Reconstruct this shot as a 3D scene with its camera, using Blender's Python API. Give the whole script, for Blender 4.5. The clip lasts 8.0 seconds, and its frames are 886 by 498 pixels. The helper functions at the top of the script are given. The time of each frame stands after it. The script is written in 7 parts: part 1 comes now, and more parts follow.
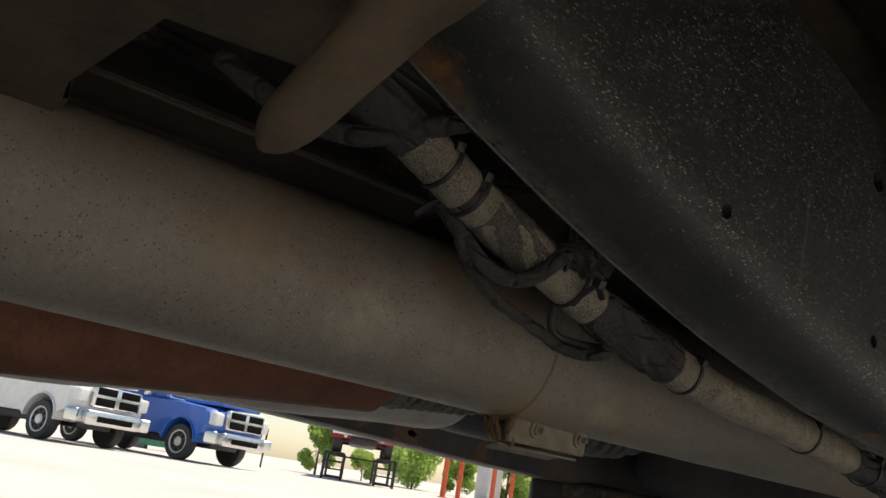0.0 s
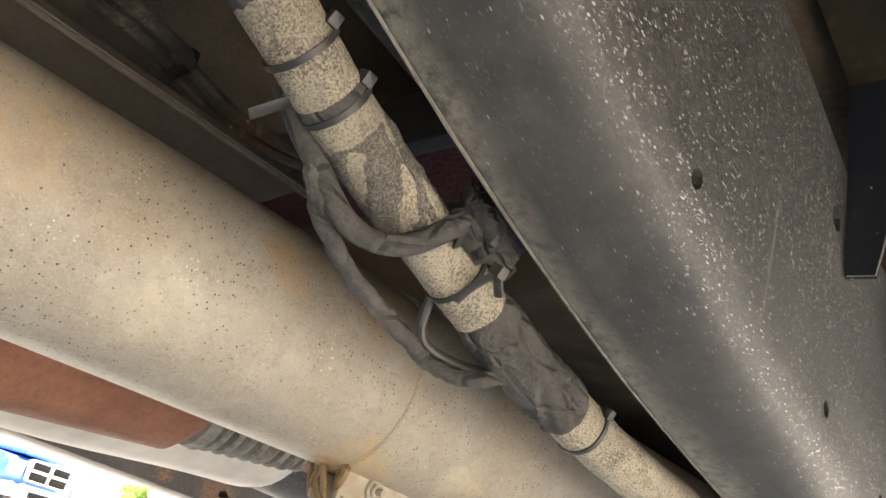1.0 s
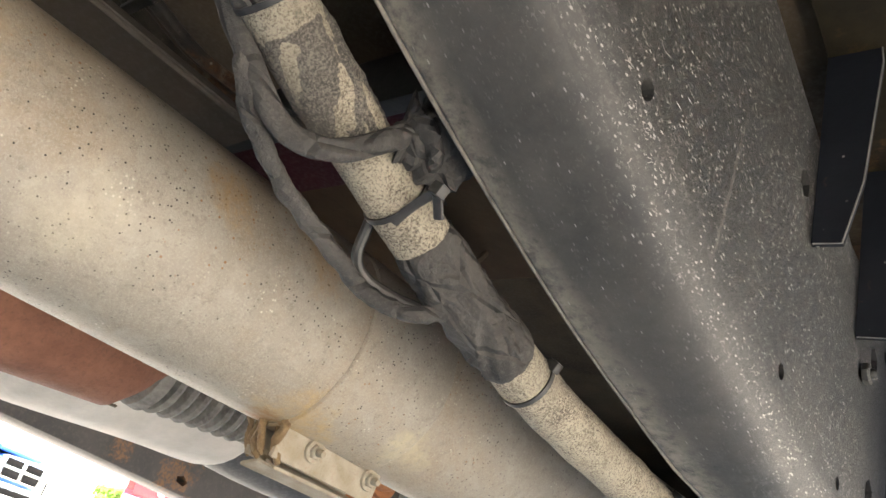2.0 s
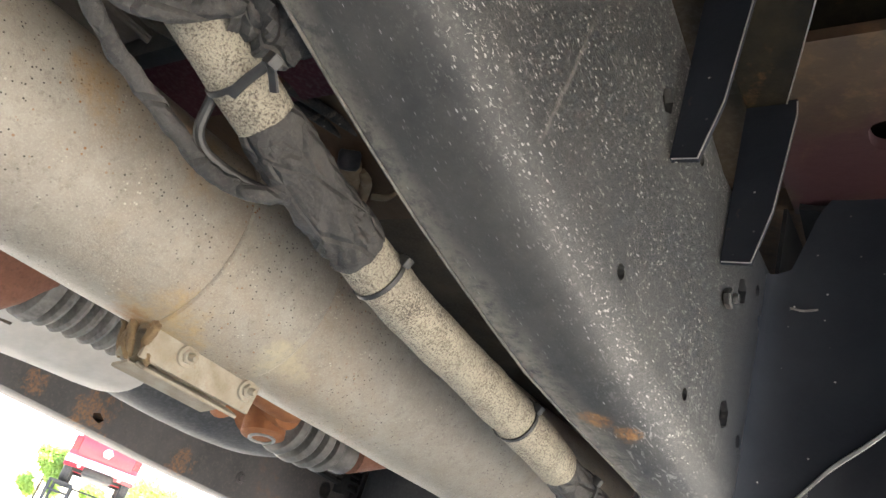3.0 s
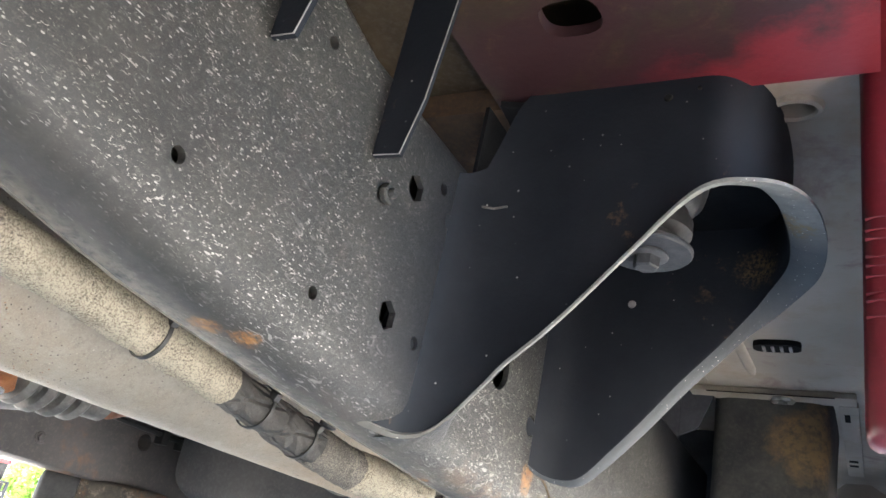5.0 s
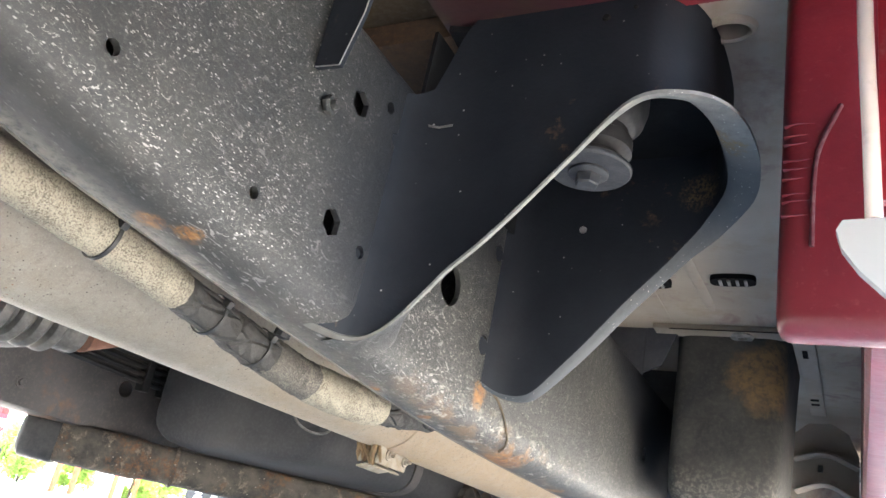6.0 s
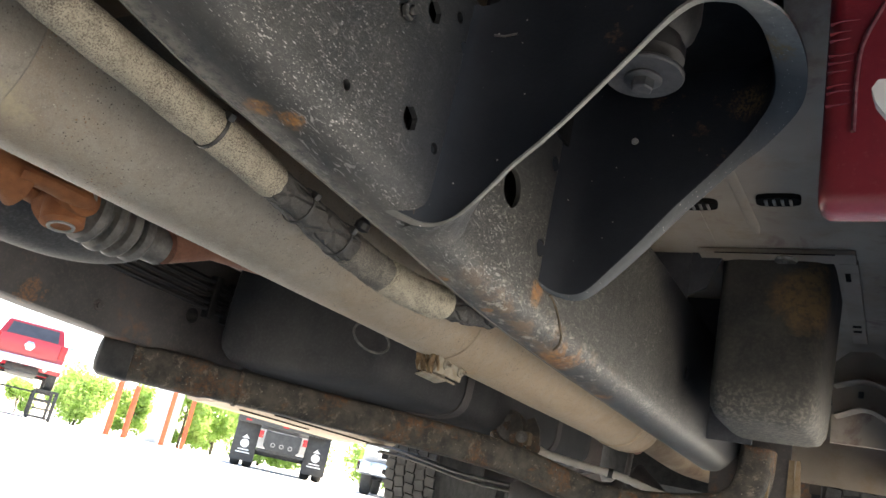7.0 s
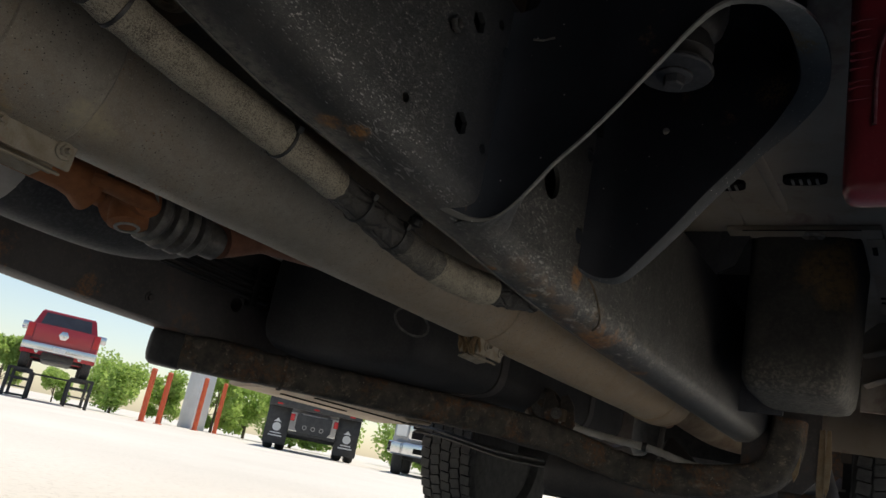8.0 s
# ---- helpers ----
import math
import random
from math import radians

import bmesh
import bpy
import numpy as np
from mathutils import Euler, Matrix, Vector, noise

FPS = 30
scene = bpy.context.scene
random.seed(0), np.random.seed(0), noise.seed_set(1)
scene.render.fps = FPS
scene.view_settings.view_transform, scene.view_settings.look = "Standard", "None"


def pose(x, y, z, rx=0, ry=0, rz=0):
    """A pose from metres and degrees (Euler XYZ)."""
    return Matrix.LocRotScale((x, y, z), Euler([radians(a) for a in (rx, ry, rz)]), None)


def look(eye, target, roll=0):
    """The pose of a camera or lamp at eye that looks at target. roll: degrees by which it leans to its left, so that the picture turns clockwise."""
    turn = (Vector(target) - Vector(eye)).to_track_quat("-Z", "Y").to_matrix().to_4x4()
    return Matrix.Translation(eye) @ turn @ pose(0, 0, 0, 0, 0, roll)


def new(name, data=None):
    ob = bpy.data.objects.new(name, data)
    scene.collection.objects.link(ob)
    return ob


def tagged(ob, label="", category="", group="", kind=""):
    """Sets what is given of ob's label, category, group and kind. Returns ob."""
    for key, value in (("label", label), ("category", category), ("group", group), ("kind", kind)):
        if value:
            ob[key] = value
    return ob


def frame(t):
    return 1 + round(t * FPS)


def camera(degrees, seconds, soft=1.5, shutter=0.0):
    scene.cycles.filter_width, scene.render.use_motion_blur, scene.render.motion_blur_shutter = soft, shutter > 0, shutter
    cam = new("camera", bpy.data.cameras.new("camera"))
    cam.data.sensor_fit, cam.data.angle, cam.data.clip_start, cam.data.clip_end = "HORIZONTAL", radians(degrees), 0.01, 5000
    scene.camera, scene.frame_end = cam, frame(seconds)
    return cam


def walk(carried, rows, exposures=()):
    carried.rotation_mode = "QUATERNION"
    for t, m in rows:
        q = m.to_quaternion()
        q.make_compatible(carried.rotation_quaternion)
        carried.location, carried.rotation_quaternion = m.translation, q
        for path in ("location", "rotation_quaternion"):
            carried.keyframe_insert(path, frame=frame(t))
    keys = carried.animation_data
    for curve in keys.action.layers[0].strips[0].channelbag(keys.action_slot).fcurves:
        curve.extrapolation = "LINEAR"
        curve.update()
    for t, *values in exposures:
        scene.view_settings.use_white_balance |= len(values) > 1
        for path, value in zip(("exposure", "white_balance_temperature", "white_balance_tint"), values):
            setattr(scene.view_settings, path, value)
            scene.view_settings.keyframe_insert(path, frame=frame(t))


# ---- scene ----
cam = camera(58.9, 8.0)
PATH = [
    (0, (0.167, 0.095, 0.394), (-1.381, 1.228, 0.962), 9.2),
    (0.5, (0.086, 0.183, 0.382), (-1.279, 1.44, 1.127), 12.7),
    (1, (0.047, 0.213, 0.388), (-1.237, 1.508, 1.211), 14.9),
    (1.2, (0.04, 0.22, 0.387), (-1.231, 1.515, 1.228), 15.7),
    (2.3, (0.06, 0.278, 0.357), (-1.196, 1.568, 1.228), 19.3),
    (2.5, (0.07, 0.287, 0.355), (-1.169, 1.598, 1.218), 19.7),
    (3, (0.094, 0.313, 0.343), (-1.097, 1.68, 1.187), 19.4),
    (3.5, (0.113, 0.338, 0.329), (-1.069, 1.724, 1.156), 19.9),
    (4, (0.137, 0.367, 0.333), (-1.0, 1.784, 1.168), 19.7),
    (4.5, (0.173, 0.401, 0.361), (-0.868, 1.899, 1.181), 15.8),
    (4.7, (0.187, 0.415, 0.373), (-0.81, 1.946, 1.186), 13.9),
    (5.8, (0.245, 0.447, 0.347), (-0.679, 2.056, 1.091), 11.6),
    (6, (0.248, 0.443, 0.333), (-0.689, 2.054, 1.057), 11.7),
    (6.5, (0.252, 0.433, 0.295), (-0.719, 2.056, 0.947), 12.0),
    (7, (0.257, 0.403, 0.265), (-0.765, 2.015, 0.86), 12.4),
    (7.5, (0.261, 0.378, 0.245), (-0.786, 1.991, 0.796), 12.3),
    (8, (0.264, 0.344, 0.255), (-0.807, 1.946, 0.792), 11.1),
]
EXPOSURES = [(0, 0.05, 7250, 12), (0.4, 0.80, 8200, 13), (0.6, 1.95, 8250, 13), (0.8, 2.85, 7850, 12), (1.2, 3.25, 7550, 12), (2.5, 3.20, 7050, 11), (4.2, 3.22, 6680, 10), (4.5, 3.36, 6600, 10), (6.0, 3.54, 6550, 10), (6.5, 3.10, 6650, 10), (7.0, 2.25, 6950, 10), (7.5, 0.7, 7050, 10), (8.0, -0.06, 6850, 10)]
walk(cam, [(t, look(eye, target, roll)) for t, eye, target, roll in PATH], EXPOSURES)

# ---- world and sun ----
SUN_ELEV, SUN_AZ = 65.0, -10.0      # azimuth: degrees from +y towards +x
world = bpy.data.worlds.new("sky")
world.use_nodes = True
wn = world.node_tree
sky = wn.nodes.new("ShaderNodeTexSky")
sky.sky_type, sky.sun_disc = "NISHITA", False
sky.sun_elevation, sky.sun_rotation = radians(SUN_ELEV), radians(SUN_AZ)
sky.air_density, sky.dust_density, sky.ozone_density = 1.0, 0.7, 0.6
wn.links.new(sky.outputs[0], wn.nodes["Background"].inputs[0])
wn.nodes["Background"].inputs[1].default_value = 0.15
scene.world = world
sun_data = bpy.data.lights.new("sun", "SUN")
sun_data.energy, sun_data.angle, sun_data.color = 5.0, radians(0.6), (1.0, 0.94, 0.83)
sun = new("sun", sun_data)
_e, _a = radians(SUN_ELEV), radians(SUN_AZ)
SUN_DIR = Vector((math.cos(_e) * math.sin(_a), math.cos(_e) * math.cos(_a), math.sin(_e)))
sun.matrix_world = look(SUN_DIR * 40, (0, 0, 0))


# ---- materials ----
class Nodes:
    """A small builder for node materials."""

    def __init__(self, name):
        self.mat = bpy.data.materials.new(name)
        self.mat.use_nodes = True
        self.tree = self.mat.node_tree
        self.bsdf = self.tree.nodes["Principled BSDF"]
        self.coord = self.add("ShaderNodeTexCoord").outputs["Object"]

    def add(self, kind):
        return self.tree.nodes.new(kind)

    def link(self, a, b):
        self.tree.links.new(a, b)

    def scaled(self, s):
        m = self.add("ShaderNodeMapping")
        m.inputs["Scale"].default_value = s
        self.link(self.coord, m.inputs["Vector"])
        return m.outputs[0]

    def noise(self, scale, detail=5.0, rough=0.6, vec=None, distort=0.0):
        n = self.add("ShaderNodeTexNoise")
        n.inputs["Scale"].default_value, n.inputs["Detail"].default_value = scale, detail
        n.inputs["Roughness"].default_value, n.inputs["Distortion"].default_value = rough, distort
        self.link(vec or self.coord, n.inputs["Vector"])
        return n.outputs["Fac"]

    def dots(self, scale, size, vec=None, soft=0.06):
        v = self.add("ShaderNodeTexVoronoi")
        v.inputs["Scale"].default_value = scale
        self.link(vec or self.coord, v.inputs["Vector"])
        return self.band(v.outputs["Distance"], size + soft, size)

    def band(self, val, lo, hi):
        m = self.add("ShaderNodeMapRange")
        m.inputs["From Min"].default_value, m.inputs["From Max"].default_value = lo, hi
        m.clamp = True
        self.link(val, m.inputs["Value"])
        return m.outputs[0]

    def math(self, op, a, b):
        m = self.add("ShaderNodeMath")
        m.operation = op
        for i, v in enumerate((a, b)):
            if isinstance(v, (int, float)):
                m.inputs[i].default_value = v
            else:
                self.link(v, m.inputs[i])
        return m.outputs[0]

    def spot(self, at, size, ragged=0.5, scale=40.0):
        """A ragged patch round a place in the world."""
        g = self.add("ShaderNodeNewGeometry").outputs["Position"]
        d = self.add("ShaderNodeVectorMath")
        d.operation = "DISTANCE"
        self.link(g, d.inputs[0])
        d.inputs[1].default_value = at
        n = self.noise(scale, 6, 0.7)
        r = self.math("ADD", d.outputs["Value"], self.math("MULTIPLY", self.math("SUBTRACT", n, 0.5), 3.0 * ragged * size))
        return self.band(r, size, size * 0.55)

    def facing(self, axis):
        """How far the surface faces +x, +y or +z (0, 1, 2)."""
        sep = self.add("ShaderNodeSeparateXYZ")
        self.link(self.add("ShaderNodeNewGeometry").outputs["True Normal"], sep.inputs[0])
        return sep.outputs[axis]

    def mix(self, fac, a, b):
        m = self.add("ShaderNodeMix")
        m.data_type = "RGBA"
        for sock, v in ((m.inputs["Factor"], fac), (m.inputs[6], a), (m.inputs[7], b)):
            if isinstance(v, (int, float)):
                sock.default_value = v
            elif isinstance(v, tuple):
                sock.default_value = (*v, 1)
            else:
                self.link(v, sock)
        return m.outputs[2]

    def done(self, color, rough=0.6, metal=0.0, bump=None, depth=0.002, strength=0.5, spec=0.5):
        b = self.bsdf
        b.inputs["Specular IOR Level"].default_value = spec
        for name, v in (("Base Color", color), ("Roughness", rough), ("Metallic", metal)):
            if isinstance(v, tuple):
                b.inputs[name].default_value = (*v, 1)
            elif isinstance(v, (int, float)):
                b.inputs[name].default_value = v
            else:
                self.link(v, b.inputs[name])
        if bump is not None:
            n = self.add("ShaderNodeBump")
            n.inputs["Distance"].default_value, n.inputs["Strength"].default_value = depth, strength
            self.link(bump, n.inputs["Height"])
            self.link(n.outputs[0], b.inputs["Normal"])
        return self.mat


def plain(name, a, b, scale=30.0, rough=0.6, metal=0.0, depth=0.001, fine=200.0, fleck=0.12, spec=0.5):
    """Two tones, a fine grain and a light relief."""
    n = Nodes(name)
    big, small = n.noise(scale, 6), n.noise(fine, 3)
    c = n.mix(n.band(big, 0.35, 0.68), a, b)
    c = n.mix(n.math("MULTIPLY", n.band(small, 0.45, 0.75), 0.35), c, tuple(min(1, 0.5 * x + fleck) for x in b))
    return n.done(c, rough, metal, n.math("ADD", big, n.math("MULTIPLY", small, 0.4)), depth, 0.5, spec)


def chassis_paint():
    """Black chassis paint: the side sand-blasted to a fine pale grain, the underside smoother, scratched, with rust patches."""
    n = Nodes("chassis_paint")
    big = n.noise(9, 6)
    shade_tone = n.mix(n.band(big, 0.35, 0.8), (0.0066, 0.0080, 0.0110), (0.0140, 0.0156, 0.0190))
    c = n.mix(n.band(big, 0.3, 0.75), (0.0132, 0.0141, 0.0141), (0.0235, 0.0235, 0.0218))
    blast = n.math("ADD", 0.14, n.math("MULTIPLY", n.band(n.facing(0), 0.35, 0.95), 0.86))
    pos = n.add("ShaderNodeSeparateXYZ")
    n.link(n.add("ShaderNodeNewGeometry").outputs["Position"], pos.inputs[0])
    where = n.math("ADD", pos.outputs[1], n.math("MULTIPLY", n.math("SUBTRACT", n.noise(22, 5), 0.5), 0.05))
    # less grain, and painted shade, round the cab mount's root and high behind it
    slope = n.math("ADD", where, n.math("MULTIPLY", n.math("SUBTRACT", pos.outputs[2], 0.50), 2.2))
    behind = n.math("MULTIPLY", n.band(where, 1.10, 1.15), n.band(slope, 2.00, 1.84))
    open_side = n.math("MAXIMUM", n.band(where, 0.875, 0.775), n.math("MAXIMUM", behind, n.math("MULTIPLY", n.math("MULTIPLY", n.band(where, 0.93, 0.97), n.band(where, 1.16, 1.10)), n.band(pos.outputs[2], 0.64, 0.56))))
    patchy = n.math("MULTIPLY", blast, n.band(n.noise(5, 5, 0.6), 0.12, 0.46))
    grain = n.noise(460, 6, 0.9, n.scaled((1.0, 0.5, 1.0)))
    c = n.mix(n.math("MULTIPLY", n.band(grain, 0.52, 0.60), n.math("MULTIPLY", patchy, 0.78)), c, (0.072, 0.069, 0.062))
    c = n.mix(n.math("MULTIPLY", n.band(n.noise(300, 6, 0.85, n.scaled((1.0, 0.5, 1.0))), 0.575, 0.63), n.math("MULTIPLY", patchy, 0.52)), c, (0.145, 0.140, 0.127))
    coarse = n.math("MULTIPLY", n.math("MULTIPLY", n.band(n.noise(150, 6, 0.8), 0.52, 0.62), n.band(n.noise(11, 5, 0.6), 0.36, 0.58)), n.band(pos.outputs[1], 1.05, 1.25))
    c = n.mix(n.math("MULTIPLY", coarse, n.math("MULTIPLY", patchy, 0.75)), c, (0.200, 0.188, 0.160))
    streaky = n.scaled((1.0, 0.42, 0.9))
    long = n.scaled((1.6, 0.32, 1.3))
    c = n.mix(n.math("MULTIPLY", n.dots(380, 0.130, streaky, 0.07), n.math("MULTIPLY", patchy, n.band(n.noise(140, 4, 0.7), 0.36, 0.52))), c, (0.300, 0.288, 0.265))
    comma = n.band(n.noise(430, 2, 0.4, n.scaled((1.4, 0.45, 1.0)), 2.0), 0.640, 0.675)
    c = n.mix(n.math("MULTIPLY", comma, n.math("MULTIPLY", patchy, n.band(n.noise(60, 5, 0.6), 0.36, 0.56))), c, (0.245, 0.232, 0.212))
    c = n.mix(n.math("MULTIPLY", n.dots(190, 0.072, long, 0.04), n.math("MULTIPLY", n.band(n.noise(16, 4), 0.44, 0.54), n.math("ADD", 0.25, n.math("MULTIPLY", patchy, 0.75)))), c, (0.34, 0.33, 0.31))
    c = n.mix(n.math("MULTIPLY", n.dots(105, 0.046, long, 0.03), n.band(n.noise(12, 4), 0.40, 0.50)), c, (0.30, 0.295, 0.285))
    c = n.mix(n.math("MULTIPLY", n.dots(62, 0.027, long, 0.016), n.band(n.noise(8, 4), 0.44, 0.52)), c, (0.36, 0.35, 0.33))
    # one long pale scrape across the side
    off = n.math("SUBTRACT", n.math("SUBTRACT", pos.outputs[1], 0.4606), n.math("MULTIPLY", pos.outputs[2], 0.152))
    off = n.math("ABSOLUTE", n.math("ADD", off, n.math("MULTIPLY", n.math("SUBTRACT", n.noise(60, 4), 0.5), 0.0022)), 0.0)
    scrape = n.math("MULTIPLY", n.band(off, 0.0021, 0.0006), n.math("MULTIPLY", n.band(pos.outputs[2], 0.536, 0.541), n.band(pos.outputs[2], 0.634, 0.615)))
    c = n.mix(n.math("MULTIPLY", scrape, n.math("MULTIPLY", n.band(n.noise(190, 4), 0.28, 0.62), 0.75)), c, (0.125, 0.112, 0.098))
    # curled stone-chip scratches in a dense belt along the lower corner
    belt = n.math("MULTIPLY", n.math("MULTIPLY", n.math("ADD", 0.35, n.math("MULTIPLY", n.band(pos.outputs[1], 0.55, 0.72), 0.65)), n.band(pos.outputs[1], 1.20, 1.02)), n.band(pos.outputs[2], 0.565, 0.510))
    swirl = n.band(n.noise(120, 3, 0.5, n.scaled((1.5, 0.40, 1.3)), 2.2), 0.598, 0.640)
    swirl = n.math("MULTIPLY", swirl, n.band(n.noise(34, 5, 0.6), 0.44, 0.56))
    c = n.mix(n.math("MULTIPLY", n.math("MULTIPLY", swirl, n.math("MULTIPLY", belt, n.band(pos.outputs[1], 0.66, 0.78))), 0.65), c, (0.30, 0.29, 0.275))
    chips = n.math("MAXIMUM", n.dots(120, 0.070, long, 0.04), n.dots(190, 0.085, long, 0.05))
    c = n.mix(n.math("MULTIPLY", n.math("MULTIPLY", chips, belt), n.band(n.noise(26, 5), 0.46, 0.58)), c, (0.26, 0.25, 0.235))
    fine = n.scaled((2.2, 0.25, 2.0))
    c = n.mix(n.math("MULTIPLY", n.dots(80, 0.042, fine, 0.025), n.band(n.noise(15, 4), 0.44, 0.53)), c, (0.29, 0.285, 0.27))
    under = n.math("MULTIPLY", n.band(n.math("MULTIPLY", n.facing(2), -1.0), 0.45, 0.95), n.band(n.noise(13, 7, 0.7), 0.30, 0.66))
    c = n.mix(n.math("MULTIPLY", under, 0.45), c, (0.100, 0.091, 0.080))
    # the edge of the lower flange is rubbed and caked with pale dust
    rim = n.math("MAXIMUM", -0.150, n.math("MULTIPLY", n.math("SUBTRACT", pos.outputs[1], 2.0), 0.1))
    edge = n.math("ADD", n.math("SUBTRACT", pos.outputs[0], rim), n.math("MULTIPLY", n.math("SUBTRACT", n.noise(30, 6, 0.7), 0.5), 0.022))
    rubbed = n.math("MULTIPLY", n.band(edge, 0.022, 0.003), n.band(n.noise(120, 6, 0.75), 0.36, 0.58))
    c = n.mix(n.math("MULTIPLY", rubbed, n.math("MULTIPLY", n.band(pos.outputs[1], 1.10, 0.80), 0.8)), c, (0.225, 0.200, 0.158))
    dust = n.band(n.noise(18, 6, 0.7), 0.50, 0.68)
    low = n.math("MULTIPLY", n.math("MULTIPLY", n.band(pos.outputs[1], 0.92, 1.08), n.band(pos.outputs[1], 1.50, 1.32)), n.band(pos.outputs[2], 0.485, 0.460))
    c = n.mix(n.math("MULTIPLY", low, n.math("MULTIPLY", n.band(n.noise(38, 7, 0.75, streaky), 0.50, 0.60), 0.5)), c, (0.17, 0.10, 0.048))
    c = n.mix(n.math("MULTIPLY", low, n.math("MULTIPLY", n.band(n.noise(95, 7, 0.8, streaky), 0.55, 0.62), 0.8)), c, (0.33, 0.31, 0.27))
    c = n.mix(n.math("MULTIPLY", dust, 0.07), c, (0.17, 0.165, 0.135))
    c = n.mix(n.math("ADD", 0.10, n.math("MULTIPLY", n.math("MAXIMUM", open_side, n.band(pos.outputs[2], 0.482, 0.468)), 0.90)), shade_tone, c)
    for at, size in (((-0.112, 0.725, 0.475), 0.010), ((-0.092, 0.742, 0.472), 0.011), ((-0.102, 1.235, 0.447), 0.026), ((-0.100, 1.275, 0.447), 0.030), ((-0.074, 1.118, 0.482), 0.016), ((-0.105, 0.985, 0.452), 0.006),
                     ((-0.108, 1.46, 0.444), 0.016), ((-0.10, 1.07, 0.450), 0.007), ((-0.14, 0.30, 0.60), 0.02)):
        m = n.math("MULTIPLY", n.spot(at, size, 0.8, 45), n.band(n.noise(170, 6, 0.75, n.scaled((1.0, 0.5, 1.0))), 0.36, 0.56))
        c = n.mix(n.math("MULTIPLY", m, 0.9), c, n.mix(n.band(n.noise(120, 4), 0.4, 0.6), (0.29, 0.140, 0.034), (0.17, 0.070, 0.020)))
    return n.done(c, n.math("ADD", 0.30, n.math("MULTIPLY", grain, 0.35)), 0.0, n.math("ADD", n.math("MULTIPLY", grain, blast), n.math("MULTIPLY", big, 3.0)), 0.0008, 0.7, 0.4)


def smooth_black():
    n = Nodes("bracket_paint")
    big = n.noise(11, 6)
    c = n.mix(n.band(big, 0.35, 0.8), (0.0085, 0.0102, 0.0140), (0.0170, 0.0192, 0.0238))
    c = n.mix(n.math("MULTIPLY", n.dots(85, 0.045, None, 0.04), n.band(n.noise(20, 3), 0.50, 0.58)), c, (0.26, 0.25, 0.23))
    rust = n.math("MULTIPLY", n.band(n.noise(8, 8, 0.7), 0.63, 0.72), n.band(n.noise(70, 5), 0.42, 0.6))
    c = n.mix(n.math("MULTIPLY", rust, 0.8), c, (0.22, 0.13, 0.055))
    c = n.mix(n.math("MULTIPLY", n.spot((0.112, 1.122, 0.70), 0.024, 0.5, 60), n.band(n.noise(330, 4), 0.42, 0.62)), c, (0.11, 0.075, 0.038))
    return n.done(c, 0.58, 0.0, n.noise(260, 3), 0.0004, 0.5, 0.14)


def lip_paint():
    """The bracket's rolled lip: light painted pale in front, shade painted dark round the back."""
    n = Nodes("shaded_lip_paint")
    pos = n.add("ShaderNodeSeparateXYZ")
    n.link(n.add("ShaderNodeNewGeometry").outputs["Position"], pos.inputs[0])
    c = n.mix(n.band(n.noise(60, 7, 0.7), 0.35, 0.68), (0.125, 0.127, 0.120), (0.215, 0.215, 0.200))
    c = n.mix(n.math("MULTIPLY", n.spot((0.150, 1.01, 0.674), 0.022, 0.6, 60), n.band(n.noise(160, 6, 0.7), 0.38, 0.58)), c, (0.21, 0.14, 0.055))
    c = n.mix(n.math("MULTIPLY", n.spot((-0.078, 0.915, 0.455), 0.012, 0.6, 60), n.band(n.noise(160, 6, 0.7), 0.42, 0.58)), c, (0.24, 0.15, 0.05))
    # low foot and back of the lip darkened: shade put into the colour
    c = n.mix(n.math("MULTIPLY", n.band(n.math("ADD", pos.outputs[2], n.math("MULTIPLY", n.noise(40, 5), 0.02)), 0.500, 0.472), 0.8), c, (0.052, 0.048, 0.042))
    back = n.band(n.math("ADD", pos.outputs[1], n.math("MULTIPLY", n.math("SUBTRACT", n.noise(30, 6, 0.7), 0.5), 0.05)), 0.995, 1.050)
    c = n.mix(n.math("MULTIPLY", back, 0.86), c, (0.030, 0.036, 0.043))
    c = n.mix(n.math("MULTIPLY", n.dots(210, 0.07, None, 0.05), n.band(n.noise(30, 3), 0.42, 0.52)), c, (0.46, 0.45, 0.42))
    return n.done(c, 0.62, 0.0, n.noise(240, 5), 0.0006, 0.6, 0.3)


